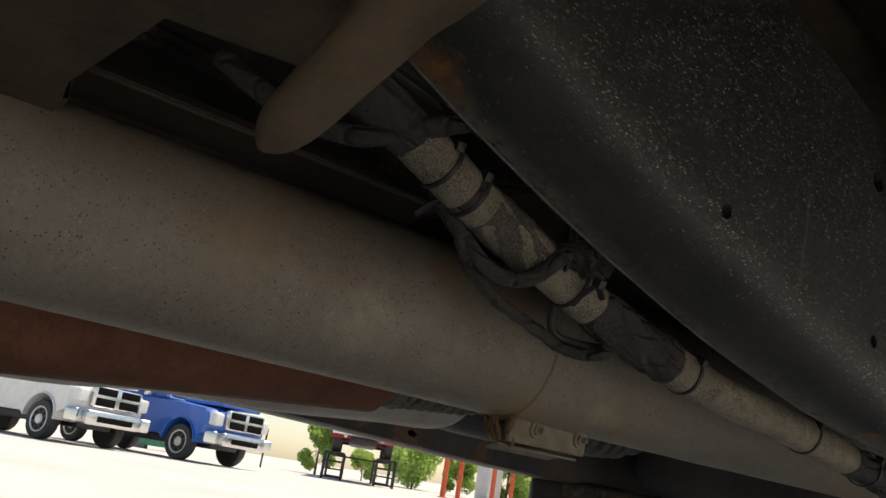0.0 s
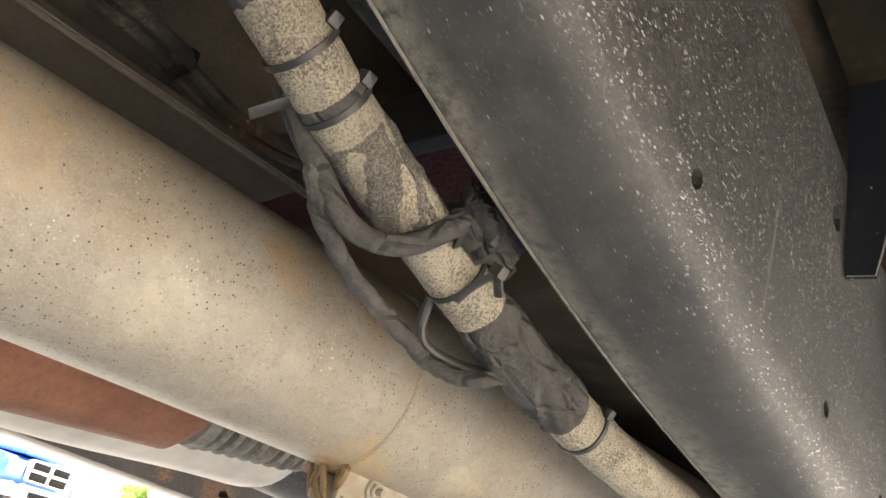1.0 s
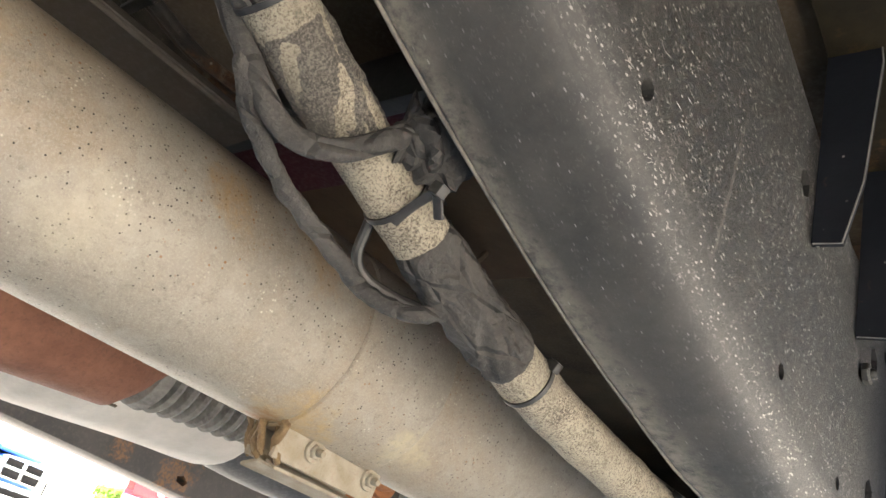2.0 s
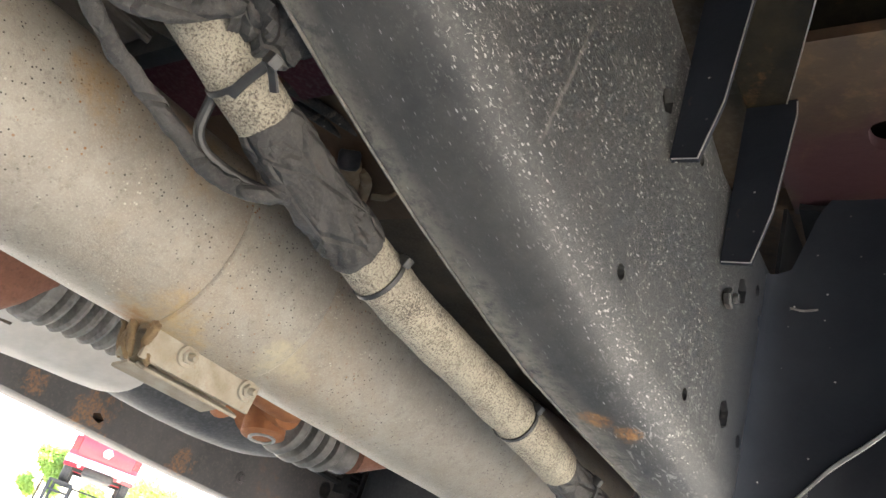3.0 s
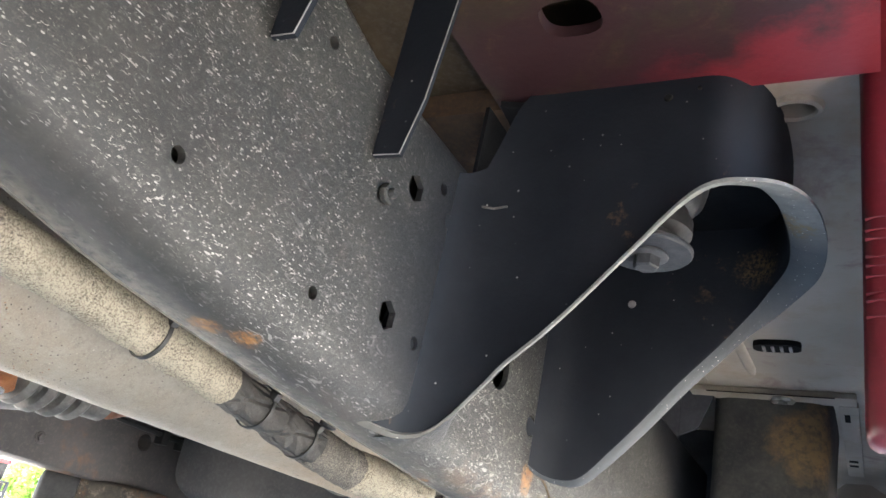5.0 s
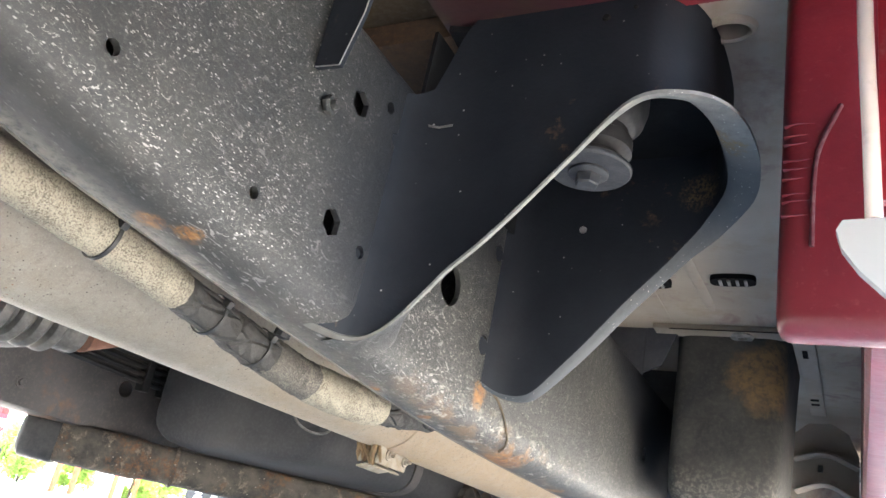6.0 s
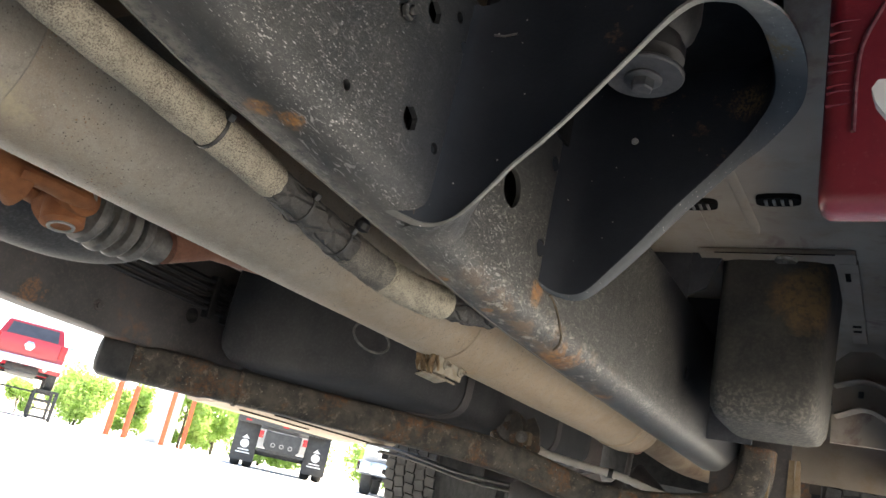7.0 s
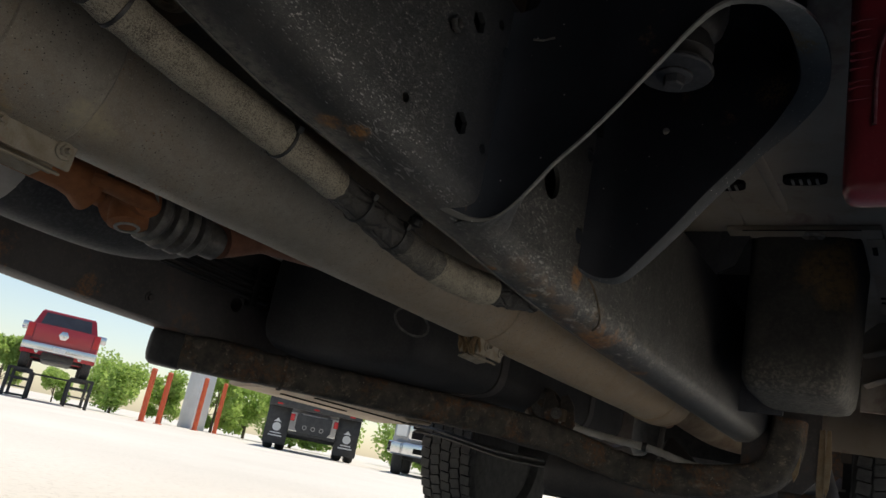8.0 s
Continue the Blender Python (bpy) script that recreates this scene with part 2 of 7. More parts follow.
def dusty_pipe():
    """Aluminised exhaust pipe under a coat of road dust, with dark pits, pale crusts and rust-brown stains."""
    n = Nodes("dusty_pipe")
    big = n.noise(6, 8, 0.66)
    c = n.mix(n.band(big, 0.32, 0.70), (0.205, 0.178, 0.142), (0.290, 0.260, 0.216))
    where = n.add("ShaderNodeSeparateXYZ")
    n.link(n.add("ShaderNodeNewGeometry").outputs["Position"], where.inputs[0])
    # towards the tail the pipe wears a thicker coat of tan dust
    tail = n.band(n.math("ADD", where.outputs[1], n.math("MULTIPLY", n.math("SUBTRACT", n.noise(9, 6, 0.7), 0.5), 0.6)), 0.95, 1.55)
    c = n.mix(n.math("MULTIPLY", tail, 0.85), c, (0.375, 0.270, 0.165))
    mott = n.noise(42, 8, 0.78)
    c = n.mix(n.math("MULTIPLY", n.band(mott, 0.48, 0.66), 0.38), c, (0.350, 0.318, 0.270))
    c = n.mix(n.math("MULTIPLY", n.band(n.noise(4.5, 8, 0.72, None, 0.5), 0.48, 0.66), 0.52), c, (0.235, 0.158, 0.082))
    c = n.mix(n.math("MULTIPLY", n.band(n.noise(150, 7, 0.85), 0.53, 0.62), 0.42), c, (0.125, 0.107, 0.084))
    c = n.mix(n.math("MULTIPLY", n.band(n.noise(650, 5, 0.85), 0.50, 0.62), 0.40), c, (0.37, 0.34, 0.29))
    crust = n.math("MULTIPLY", n.dots(330, 0.16, None, 0.12), n.band(n.noise(34, 5, 0.6), 0.575, 0.64))
    c = n.mix(n.math("MULTIPLY", crust, 0.65), c, (0.50, 0.46, 0.38))
    c = n.mix(n.math("MULTIPLY", n.dots(240, 0.115, None, 0.05), n.band(n.noise(11, 4), 0.42, 0.52)), c, (0.030, 0.024, 0.018))
    c = n.mix(n.math("MULTIPLY", n.dots(110, 0.055, None, 0.03), n.band(n.noise(9, 4), 0.40, 0.50)), c, (0.022, 0.018, 0.015))
    c = n.mix(n.math("MULTIPLY", n.dots(170, 0.10, None, 0.06), n.band(n.noise(7, 4), 0.50, 0.58)), c, (0.20, 0.085, 0.025))
    for at, size, col, w in (((-0.372, 0.600, 0.470), 0.036, (0.36, 0.235, 0.09), 0.6), ((-0.388, 0.585, 0.465), 0.018, (0.20, 0.09, 0.025), 0.8), ((-0.345, 0.690, 0.480), 0.026, (0.40, 0.34, 0.22), 0.6),
                             ((-0.345, 1.47, 0.465), 0.030, (0.36, 0.22, 0.08), 0.6), ((-0.335, 0.47, 0.555), 0.022, (0.33, 0.20, 0.08), 0.6), ((-0.285, 2.24, 0.47), 0.06, (0.13, 0.065, 0.03), 0.9),
                             ((-0.33, 0.30, 0.54), 0.05, (0.33, 0.23, 0.13), 0.45), ((-0.345, 0.40, 0.50), 0.03, (0.42, 0.37, 0.28), 0.4), ((-0.325, 0.55, 0.565), 0.03, (0.30, 0.185, 0.08), 0.5)):
        c = n.mix(n.math("MULTIPLY", n.math("MULTIPLY", n.spot(at, size, 0.85, 28), n.band(n.noise(90, 6, 0.7), 0.32, 0.60)), w), c, col)
    return n.done(c, 0.62, 0.15, n.math("ADD", mott, n.noise(320, 5, 0.8)), 0.0009, 0.7)


def sandy(name, light, dark, amount=0.5):
    """Tape or foam sleeve with sand stuck to it in grains."""
    n = Nodes(name)
    g = n.noise(820, 5, 0.8)
    m = n.noise(45, 6, 0.65)
    f = n.band(n.math("ADD", g, n.math("MULTIPLY", m, 0.30)), 0.530 + amount * 0.2, 0.675 + amount * 0.2)
    c = n.mix(f, light, dark)
    c = n.mix(n.math("MULTIPLY", n.band(n.noise(170, 6, 0.8), 0.53, 0.64), 0.6), c, tuple(1.4 * x for x in dark))
    c = n.mix(n.math("MULTIPLY", n.band(n.noise(18, 5), 0.50, 0.68), 0.55), c, tuple(0.55 * x for x in light))
    return n.done(c, 0.95, 0.0, n.math("ADD", g, m), 0.0022, 0.9)


def rust_metal(name, a, b, c2, scale=25):
    n = Nodes(name)
    big, small = n.noise(scale, 8, 0.7), n.noise(240, 5, 0.7)
    c = n.mix(n.band(big, 0.32, 0.66), a, b)
    c = n.mix(n.math("MULTIPLY", n.band(small, 0.5, 0.7), 0.5), c, c2)
    return n.done(c, 0.85, 0.1, n.math("ADD", big, small), 0.0012, 0.7)


def floor_paint():
    """Beige primer under the cab with maroon overspray and orange dirt."""
    n = Nodes("floor_paint")
    big = n.noise(4.5, 6, 0.55)
    c = n.mix(n.band(big, 0.35, 0.7), (0.225, 0.190, 0.152), (0.330, 0.285, 0.235))
    c = n.mix(n.math("MULTIPLY", n.band(n.noise(6, 7, 0.65, None, 0.6), 0.56, 0.64), 0.6), c, (0.135, 0.066, 0.072))
    c = n.mix(n.math("MULTIPLY", n.band(n.noise(16, 6, 0.7), 0.52, 0.72), 0.45), c, (0.19, 0.125, 0.062))
    return n.done(c, 0.7, 0.0, n.noise(150, 4), 0.0006, 0.5)


def sill_paint():
    """Tan primer that runs through maroon into red paint along y with a ragged edge."""
    n = Nodes("sill_paint")
    sep = n.add("ShaderNodeSeparateXYZ")
    n.link(n.coord, sep.inputs[0])
    u = n.math("ADD", sep.outputs[1], n.math("MULTIPLY", n.math("SUBTRACT", n.noise(26, 6, 0.65), 0.5), 0.16))
    v = n.math("ADD", u, n.math("MULTIPLY", sep.outputs[0], 0.35))
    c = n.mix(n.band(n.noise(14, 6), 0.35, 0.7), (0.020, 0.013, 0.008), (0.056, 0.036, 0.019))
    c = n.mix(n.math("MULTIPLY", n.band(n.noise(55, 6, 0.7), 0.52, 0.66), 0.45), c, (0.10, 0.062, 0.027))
    # maroon overspray in ragged clouds, then red paint along the rear edge
    cloud = n.math("MULTIPLY", n.band(n.math("ADD", u, n.math("MULTIPLY", sep.outputs[0], 0.25)), -0.085, -0.020), n.band(n.noise(17, 8, 0.72, None, 0.6), 0.40, 0.50))
    c = n.mix(n.math("MULTIPLY", cloud, 0.92), c, (0.026, 0.0085, 0.0105))
    c = n.mix(n.math("MULTIPLY", n.band(n.math("ADD", u, n.math("MULTIPLY", sep.outputs[0], 0.12)), 0.030, 0.060), n.band(sep.outputs[0], -0.085, -0.015)), c, (0.030, 0.0085, 0.011))
    c = n.mix(n.math("MULTIPLY", n.band(v, 0.060, 0.105), n.band(sep.outputs[0], -0.045, 0.02)), c, (0.14, 0.013, 0.020))
    return n.done(c, 0.5, 0.0, n.noise(150, 4), 0.0006, 0.5)


def ground_mat():
    n = Nodes("pale_concrete")
    big = n.noise(0.35, 6, 0.6)
    c = n.mix(n.band(big, 0.3, 0.7), (0.54, 0.515, 0.470), (0.655, 0.63, 0.585))
    c = n.mix(n.math("MULTIPLY", n.band(n.noise(30, 6, 0.7), 0.5, 0.7), 0.35), c, (0.30, 0.28, 0.25))
    c = n.mix(n.math("MULTIPLY", n.dots(45, 0.12), 0.4), c, (0.25, 0.23, 0.21))
    return n.done(c, 0.9, 0.0, n.noise(80, 5), 0.004, 0.6)


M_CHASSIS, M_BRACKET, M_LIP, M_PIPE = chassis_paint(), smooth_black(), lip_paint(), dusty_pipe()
M_SAND = sandy("sandy_sleeve", (0.355, 0.316, 0.240), (0.070, 0.057, 0.045), 0.40)
M_SANDTAPE = sandy("sandy_tape", (0.20, 0.180, 0.148), (0.040, 0.037, 0.034), 0.15)


def tape_mat():
    n = Nodes("dusty_black_tape")
    fold = n.noise(30, 6, 0.65)
    edge = n.add("ShaderNodeTexVoronoi")
    edge.feature = "DISTANCE_TO_EDGE"
    edge.inputs["Scale"].default_value = 55
    n.link(n.scaled((1.0, 0.45, 1.0)), edge.inputs["Vector"])
    crease = edge.outputs["Distance"]
    c = n.mix(n.band(fold, 0.30, 0.70), (0.016, 0.0152, 0.0145), (0.048, 0.0445, 0.040))
    c = n.mix(n.math("MULTIPLY", n.band(n.noise(500, 5, 0.75), 0.50, 0.70), 0.4), c, (0.092, 0.082, 0.070))
    c = n.mix(n.math("MULTIPLY", n.band(n.noise(75, 6, 0.7), 0.56, 0.70), 0.5), c, (0.030, 0.029, 0.028))
    return n.done(c, 0.82, 0.0, n.math("ADD", n.noise(220, 5, 0.7), n.math("ADD", n.math("MULTIPLY", fold, 2.0), n.math("MULTIPLY", n.band(crease, 0.0, 0.10), 1.5))), 0.0022, 0.9)


M_TAPE = tape_mat()
M_TIE = plain("black_nylon", (0.008, 0.008, 0.008), (0.022, 0.021, 0.019), 60, 0.5, fleck=0.03)
M_EDGE = plain("dusty_worn_edge", (0.060, 0.054, 0.045), (0.135, 0.122, 0.100), 60, 0.75)
M_RUST = rust_metal("brown_rust", (0.125, 0.048, 0.028), (0.205, 0.092, 0.055), (0.075, 0.026, 0.016))
M_ORANGE = rust_metal("orange_rust", (0.19, 0.070, 0.028), (0.30, 0.12, 0.045), (0.11, 0.038, 0.016), 60)
M_STAIN = rust_metal("dusty_rust", (0.17, 0.112, 0.055), (0.235, 0.185, 0.125), (0.13, 0.062, 0.026), 40)
M_ALU = plain("dusty_cast_aluminium", (0.36, 0.335, 0.295), (0.52, 0.49, 0.44), 16, 0.7, 0.0, 0.003)
M_EAR = rust_metal("pale_rusted_steel", (0.185, 0.145, 0.095), (0.30, 0.275, 0.225), (0.17, 0.095, 0.034), 60)
M_ELBOW = rust_metal("dusty_brown_pipe", (0.095, 0.058, 0.034), (0.215, 0.165, 0.110), (0.13, 0.065, 0.028), 14)
M_WELD = rust_metal("yellow_rust", (0.080, 0.044, 0.018), (0.185, 0.125, 0.062), (0.05, 0.022, 0.009), 160)
M_MAROON = plain("maroon_underbody_paint", (0.050, 0.010, 0.014), (0.085, 0.018, 0.022), 12, 0.7, spec=0.2)
M_BOOT = plain("dusty_boot_rubber", (0.085, 0.080, 0.072), (0.21, 0.198, 0.175), 50, 0.8)
M_SHIELD = plain("dusty_shield_sheet", (0.052, 0.043, 0.032), (0.095, 0.080, 0.061), 9, 0.7, fleck=0.08)
M_STAINED = rust_metal("rust_brown_sheet", (0.026, 0.016, 0.011), (0.075, 0.046, 0.027), (0.12, 0.062, 0.024), 22)
M_BROWN = rust_metal("brown_floor_grime", (0.070, 0.040, 0.019), (0.135, 0.080, 0.040), (0.095, 0.048, 0.020), 12)
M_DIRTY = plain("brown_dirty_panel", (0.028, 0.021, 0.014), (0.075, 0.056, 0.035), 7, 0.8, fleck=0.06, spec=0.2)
M_MEMBER = rust_metal("brown_grimy_steel", (0.045, 0.034, 0.022), (0.115, 0.088, 0.056), (0.15, 0.085, 0.030), 18)
M_WASHER = plain("dull_grey_washer", (0.030, 0.032, 0.037), (0.052, 0.054, 0.058), 60, 0.55, 0.2, fleck=0.06, spec=0.3)
M_STEEL = plain("dull_zinc_steel", (0.22, 0.21, 0.19), (0.34, 0.33, 0.31), 80, 0.5, 0.6)
M_DARKSTEEL = plain("dark_dusty_steel", (0.060, 0.057, 0.053), (0.14, 0.132, 0.12), 40, 0.6, 0.3)
M_RUBBER = plain("dusty_rubber", (0.012, 0.012, 0.013), (0.034, 0.033, 0.033), 45, 0.55, fleck=0.03, spec=0.4)
M_PLASTIC = plain("dusty_black_plastic", (0.024, 0.025, 0.027), (0.060, 0.058, 0.055), 12, 0.7)
def box_plastic():
    n = Nodes("muddy_box_plastic")
    c = n.mix(n.band(n.noise(12, 6), 0.35, 0.7), (0.032, 0.032, 0.031), (0.070, 0.066, 0.058))
    low = n.band(n.noise(150, 6, 0.75), 0.46, 0.62)
    high = n.add("ShaderNodeSeparateXYZ")
    n.link(n.add("ShaderNodeNewGeometry").outputs["Position"], high.inputs[0])
    foot = n.band(n.math("ADD", high.outputs[2], n.math("MULTIPLY", n.noise(40, 5), 0.04)), 0.565, 0.520)
    c = n.mix(n.math("MULTIPLY", low, n.math("ADD", 0.14, n.math("MULTIPLY", foot, 0.5))), c, (0.16, 0.148, 0.122))
    m = n.spot((0.118, 1.725, 0.690), 0.070, 0.40, 26)
    c = n.mix(n.math("MULTIPLY", m, n.band(n.noise(80, 6, 0.7), 0.30, 0.55)), c, (0.19, 0.125, 0.060))
    return n.done(c, 0.8, 0.0, n.noise(180, 5), 0.001, 0.6, 0.25)


M_BOX = box_plastic()
M_TANK = plain("black_tank_plastic", (0.018, 0.018, 0.020), (0.040, 0.039, 0.039), 7, 0.72, fleck=0.05, spec=0.3)
M_PLATE = plain("dusty_black_plate", (0.022, 0.024, 0.030), (0.048, 0.049, 0.055), 14, 0.65, fleck=0.04, spec=0.3)
# near-black for recesses, with their shade put into the colour
M_INNERBLACK = plain("shadow_black", (0.0045, 0.005, 0.006), (0.010, 0.0105, 0.0115), 20, 0.7, fleck=0.006, spec=0.06)
M_FLOOR, M_SILL = floor_paint(), sill_paint()


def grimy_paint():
    """Near-black paint with the pocket's shade in its colour, under greenish-brown grime and orange rust."""
    n = Nodes("shaded_grimy_paint")
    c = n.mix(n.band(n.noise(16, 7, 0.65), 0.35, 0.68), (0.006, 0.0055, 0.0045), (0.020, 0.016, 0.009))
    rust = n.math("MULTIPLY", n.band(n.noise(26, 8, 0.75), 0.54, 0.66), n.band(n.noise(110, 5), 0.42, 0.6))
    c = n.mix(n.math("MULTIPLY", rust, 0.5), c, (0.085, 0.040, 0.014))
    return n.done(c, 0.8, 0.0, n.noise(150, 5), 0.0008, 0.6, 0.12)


M_WEBDIRT = grimy_paint()
def far_paint():
    n = Nodes("dull_chassis_black")
    c = n.mix(n.band(n.noise(7, 6), 0.35, 0.7), (0.034, 0.031, 0.031), (0.072, 0.063, 0.060))
    r = n.math("MULTIPLY", n.band(n.noise(3.2, 7, 0.7), 0.56, 0.66), n.band(n.noise(40, 5), 0.42, 0.6))
    c = n.mix(n.math("MULTIPLY", r, 0.8), c, (0.17, 0.075, 0.028))
    for at, size in (((-1.154, 1.046, 0.483), 0.030), ((-1.154, 1.255, 0.467), 0.020), ((-1.154, 0.93, 0.492), 0.018)):
        c = n.mix(n.math("MULTIPLY", n.math("MULTIPLY", n.spot(at, size * 1.3, 1.3, 60), n.band(n.noise(150, 6, 0.7), 0.38, 0.58)), 0.75), c, (0.23, 0.105, 0.035))
    c = n.mix(n.math("MULTIPLY", n.band(n.noise(160, 5, 0.7), 0.5, 0.68), 0.35), c, (0.12, 0.10, 0.08))
    return n.done(c, 0.62, 0.0, n.noise(90, 5), 0.001, 0.6)


M_FARRAIL = far_paint()


def beam_steel():
    """Black paint gone to flaking rust in patches, with dust lying along it."""
    n = Nodes("flaking_beam_paint")
    c = n.mix(n.band(n.noise(22, 8, 0.7), 0.36, 0.62), (0.021, 0.019, 0.017), (0.082, 0.069, 0.055))
    rust = n.math("MULTIPLY", n.band(n.noise(9, 8, 0.72), 0.50, 0.58), n.band(n.noise(75, 6, 0.75), 0.42, 0.58))
    c = n.mix(n.math("MULTIPLY", rust, 0.85), c, n.mix(n.band(n.noise(130, 5), 0.4, 0.6), (0.165, 0.075, 0.026), (0.085, 0.036, 0.015)))
    c = n.mix(n.math("MULTIPLY", n.band(n.noise(34, 8, 0.8, n.scaled((0.5, 1.5, 1.0))), 0.55, 0.63), 0.7), c, (0.20, 0.165, 0.120))
    c = n.mix(n.math("MULTIPLY", n.dots(90, 0.08, None, 0.05), n.band(n.noise(12, 4), 0.45, 0.55)), c, (0.30, 0.27, 0.22))
    return n.done(c, 0.7, 0.0, n.math("ADD", n.noise(40, 6, 0.7), n.noise(190, 5, 0.8)), 0.0024, 0.9, 0.4)


M_BEAM = beam_steel()
M_BEAM2 = plain("tan_dust", (0.30, 0.235, 0.165), (0.42, 0.345, 0.26), 8, 0.75)
M_GROUND = ground_mat()
M_HOLE = plain("black_void", (0.008, 0.008, 0.008), (0.014, 0.013, 0.012), 20, 0.9, fleck=0.004, spec=0.05)


def car_paint(name, col):
    n = Nodes(name)
    c = n.mix(n.band(n.noise(5, 4), 0.3, 0.7), col, tuple(0.86 * x for x in col))
    c = n.mix(n.math("MULTIPLY", n.band(n.noise(60, 5, 0.7), 0.58, 0.72), 0.25), c, (0.33, 0.28, 0.24))
    n.bsdf.inputs["Coat Weight"].default_value = 0.6
    n.bsdf.inputs["Coat Roughness"].default_value = 0.08
    return n.done(c, 0.38, 0.0, n.noise(90, 3), 0.0003, 0.3)


M_RED = car_paint("red_car_paint", (0.21, 0.011, 0.020))


def dusty_red():
    """Red paint under a film of pale dust."""
    n = Nodes("dusty_red_paint")
    c = n.mix(n.band(n.noise(14, 6, 0.65, None, 0.4), 0.34, 0.80), (0.088, 0.0040, 0.0085), (0.150, 0.012, 0.019))
    c = n.mix(n.math("MULTIPLY", n.band(n.noise(180, 5, 0.75), 0.58, 0.70), 0.12), c, (0.34, 0.20, 0.18))
    n.bsdf.inputs["Coat Weight"].default_value = 0.6
    n.bsdf.inputs["Coat Roughness"].default_value = 0.22
    return n.done(c, 0.4, 0.0, n.noise(38, 4), 0.0025, 0.5)


M_ROCKER = dusty_red()
M_PINK = car_paint("sunlit_pink_edge", (0.74, 0.64, 0.59))
M_REDFAR = car_paint("bright_red_paint", (0.42, 0.012, 0.022))
M_BLUE = car_paint("blue_car_paint", (0.015, 0.125, 0.52))
M_WHITE = car_paint("white_car_paint", (0.74, 0.74, 0.73))
M_GREY = car_paint("grey_car_paint", (0.33, 0.34, 0.35))
M_BLACKP = plain("black_steel_far", (0.020, 0.020, 0.021), (0.045, 0.044, 0.043), 8, 0.5, fleck=0.03)
M_CHROME = plain("chrome", (0.72, 0.72, 0.72), (0.62, 0.62, 0.62), 10, 0.18, 1.0, 0.0002)
M_GLASS = plain("tinted_glass", (0.05, 0.065, 0.07), (0.075, 0.09, 0.095), 3, 0.06, 0.0, 0.0, fleck=0.02)
M_TYRE = plain("tyre_rubber", (0.022, 0.022, 0.022), (0.060, 0.058, 0.055), 30, 0.8, fleck=0.05)
M_ALLOY = plain("bright_alloy", (0.58, 0.58, 0.57), (0.70, 0.70, 0.69), 10, 0.35, 0.4)
M_ORPAINT = plain("orange_red_paint", (0.62, 0.085, 0.03), (0.72, 0.15, 0.045), 6, 0.6)
M_TAIL = plain("red_lamp_lens", (0.45, 0.01, 0.012), (0.55, 0.02, 0.02), 20, 0.2)
M_LOGO = plain("white_print", (0.72, 0.72, 0.70), (0.80, 0.80, 0.78), 20, 0.7)
M_BARK = plain("bark", (0.10, 0.075, 0.05), (0.19, 0.15, 0.11), 18, 0.9)
M_GREEN = plain("green_paint", (0.02, 0.16, 0.085), (0.03, 0.22, 0.12), 5, 0.6)
M_WALL = plain("pale_plaster", (0.68, 0.68, 0.67), (0.78, 0.78, 0.76), 2, 0.9)


def leaf_mat():
    n = Nodes("leaves")
    g = n.add("ShaderNodeNewGeometry").outputs["Random Per Island"]
    c = n.mix(g, (0.20, 0.33, 0.055), (0.42, 0.56, 0.17))
    mat = n.done(c, 0.6)
    glow = n.add("ShaderNodeBsdfTranslucent")
    n.link(n.mix(0.5, c, (0.55, 0.70, 0.22)), glow.inputs["Color"])
    both = n.add("ShaderNodeMixShader")
    both.inputs[0].default_value = 0.5
    n.link(n.bsdf.outputs[0], both.inputs[1])
    n.link(glow.outputs[0], both.inputs[2])
    n.link(both.outputs[0], n.tree.nodes["Material Output"].inputs["Surface"])
    return mat


M_LEAF = leaf_mat()


# ---- mesh helpers ----
def thing(name, at, label, category, group="", kind=""):
    ob = new(name)
    ob.empty_display_size = 0.05
    ob.location = at
    return tagged(ob, label, category, group, kind)


def origin(ob):
    p = Vector((0, 0, 0))
    while ob is not None:
        p += ob.location
        ob = ob.parent
    return p


def mesh_of(name, bm, material, angle=35):
    bmesh.ops.recalc_face_normals(bm, faces=bm.faces)
    me = bpy.data.meshes.new(name)
    bm.to_mesh(me)
    bm.free()
    for m in (material if isinstance(material, (list, tuple)) else [material]):
        me.materials.append(m)
    me.shade_smooth()
    me.set_sharp_from_angle(angle=radians(angle))
    return me


def part(name, bm, material, parent, label="", angle=35):
    """One mesh object, given in world places, under a thing or a part."""
    lo = Vector([min(v.co[i] for v in bm.verts) for i in range(3)])
    hi = Vector([max(v.co[i] for v in bm.verts) for i in range(3)])
    c = (lo + hi) / 2
    bmesh.ops.translate(bm, vec=-c, verts=bm.verts)
    ob = new(name, mesh_of(name, bm, material, angle))
    if parent is not None:
        ob.parent = parent
        ob.location = c - origin(parent)
    else:
        ob.location = c
    return tagged(ob, label)


def spline(pts, n=8):
    """A smooth line through points."""
    p = [Vector(q) for q in pts]
    p = [2 * p[0] - p[1]] + p + [2 * p[-1] - p[-2]]
    out = []
    for i in range(1, len(p) - 2):
        for k in range(n):
            t = k / n
            a, b, c, d = p[i - 1:i + 3]
            out.append(0.5 * (2 * b + (c - a) * t + (2 * a - 5 * b + 4 * c - d) * t * t + (3 * b - a - 3 * c + d) * t ** 3))
    return out + [p[-2]]


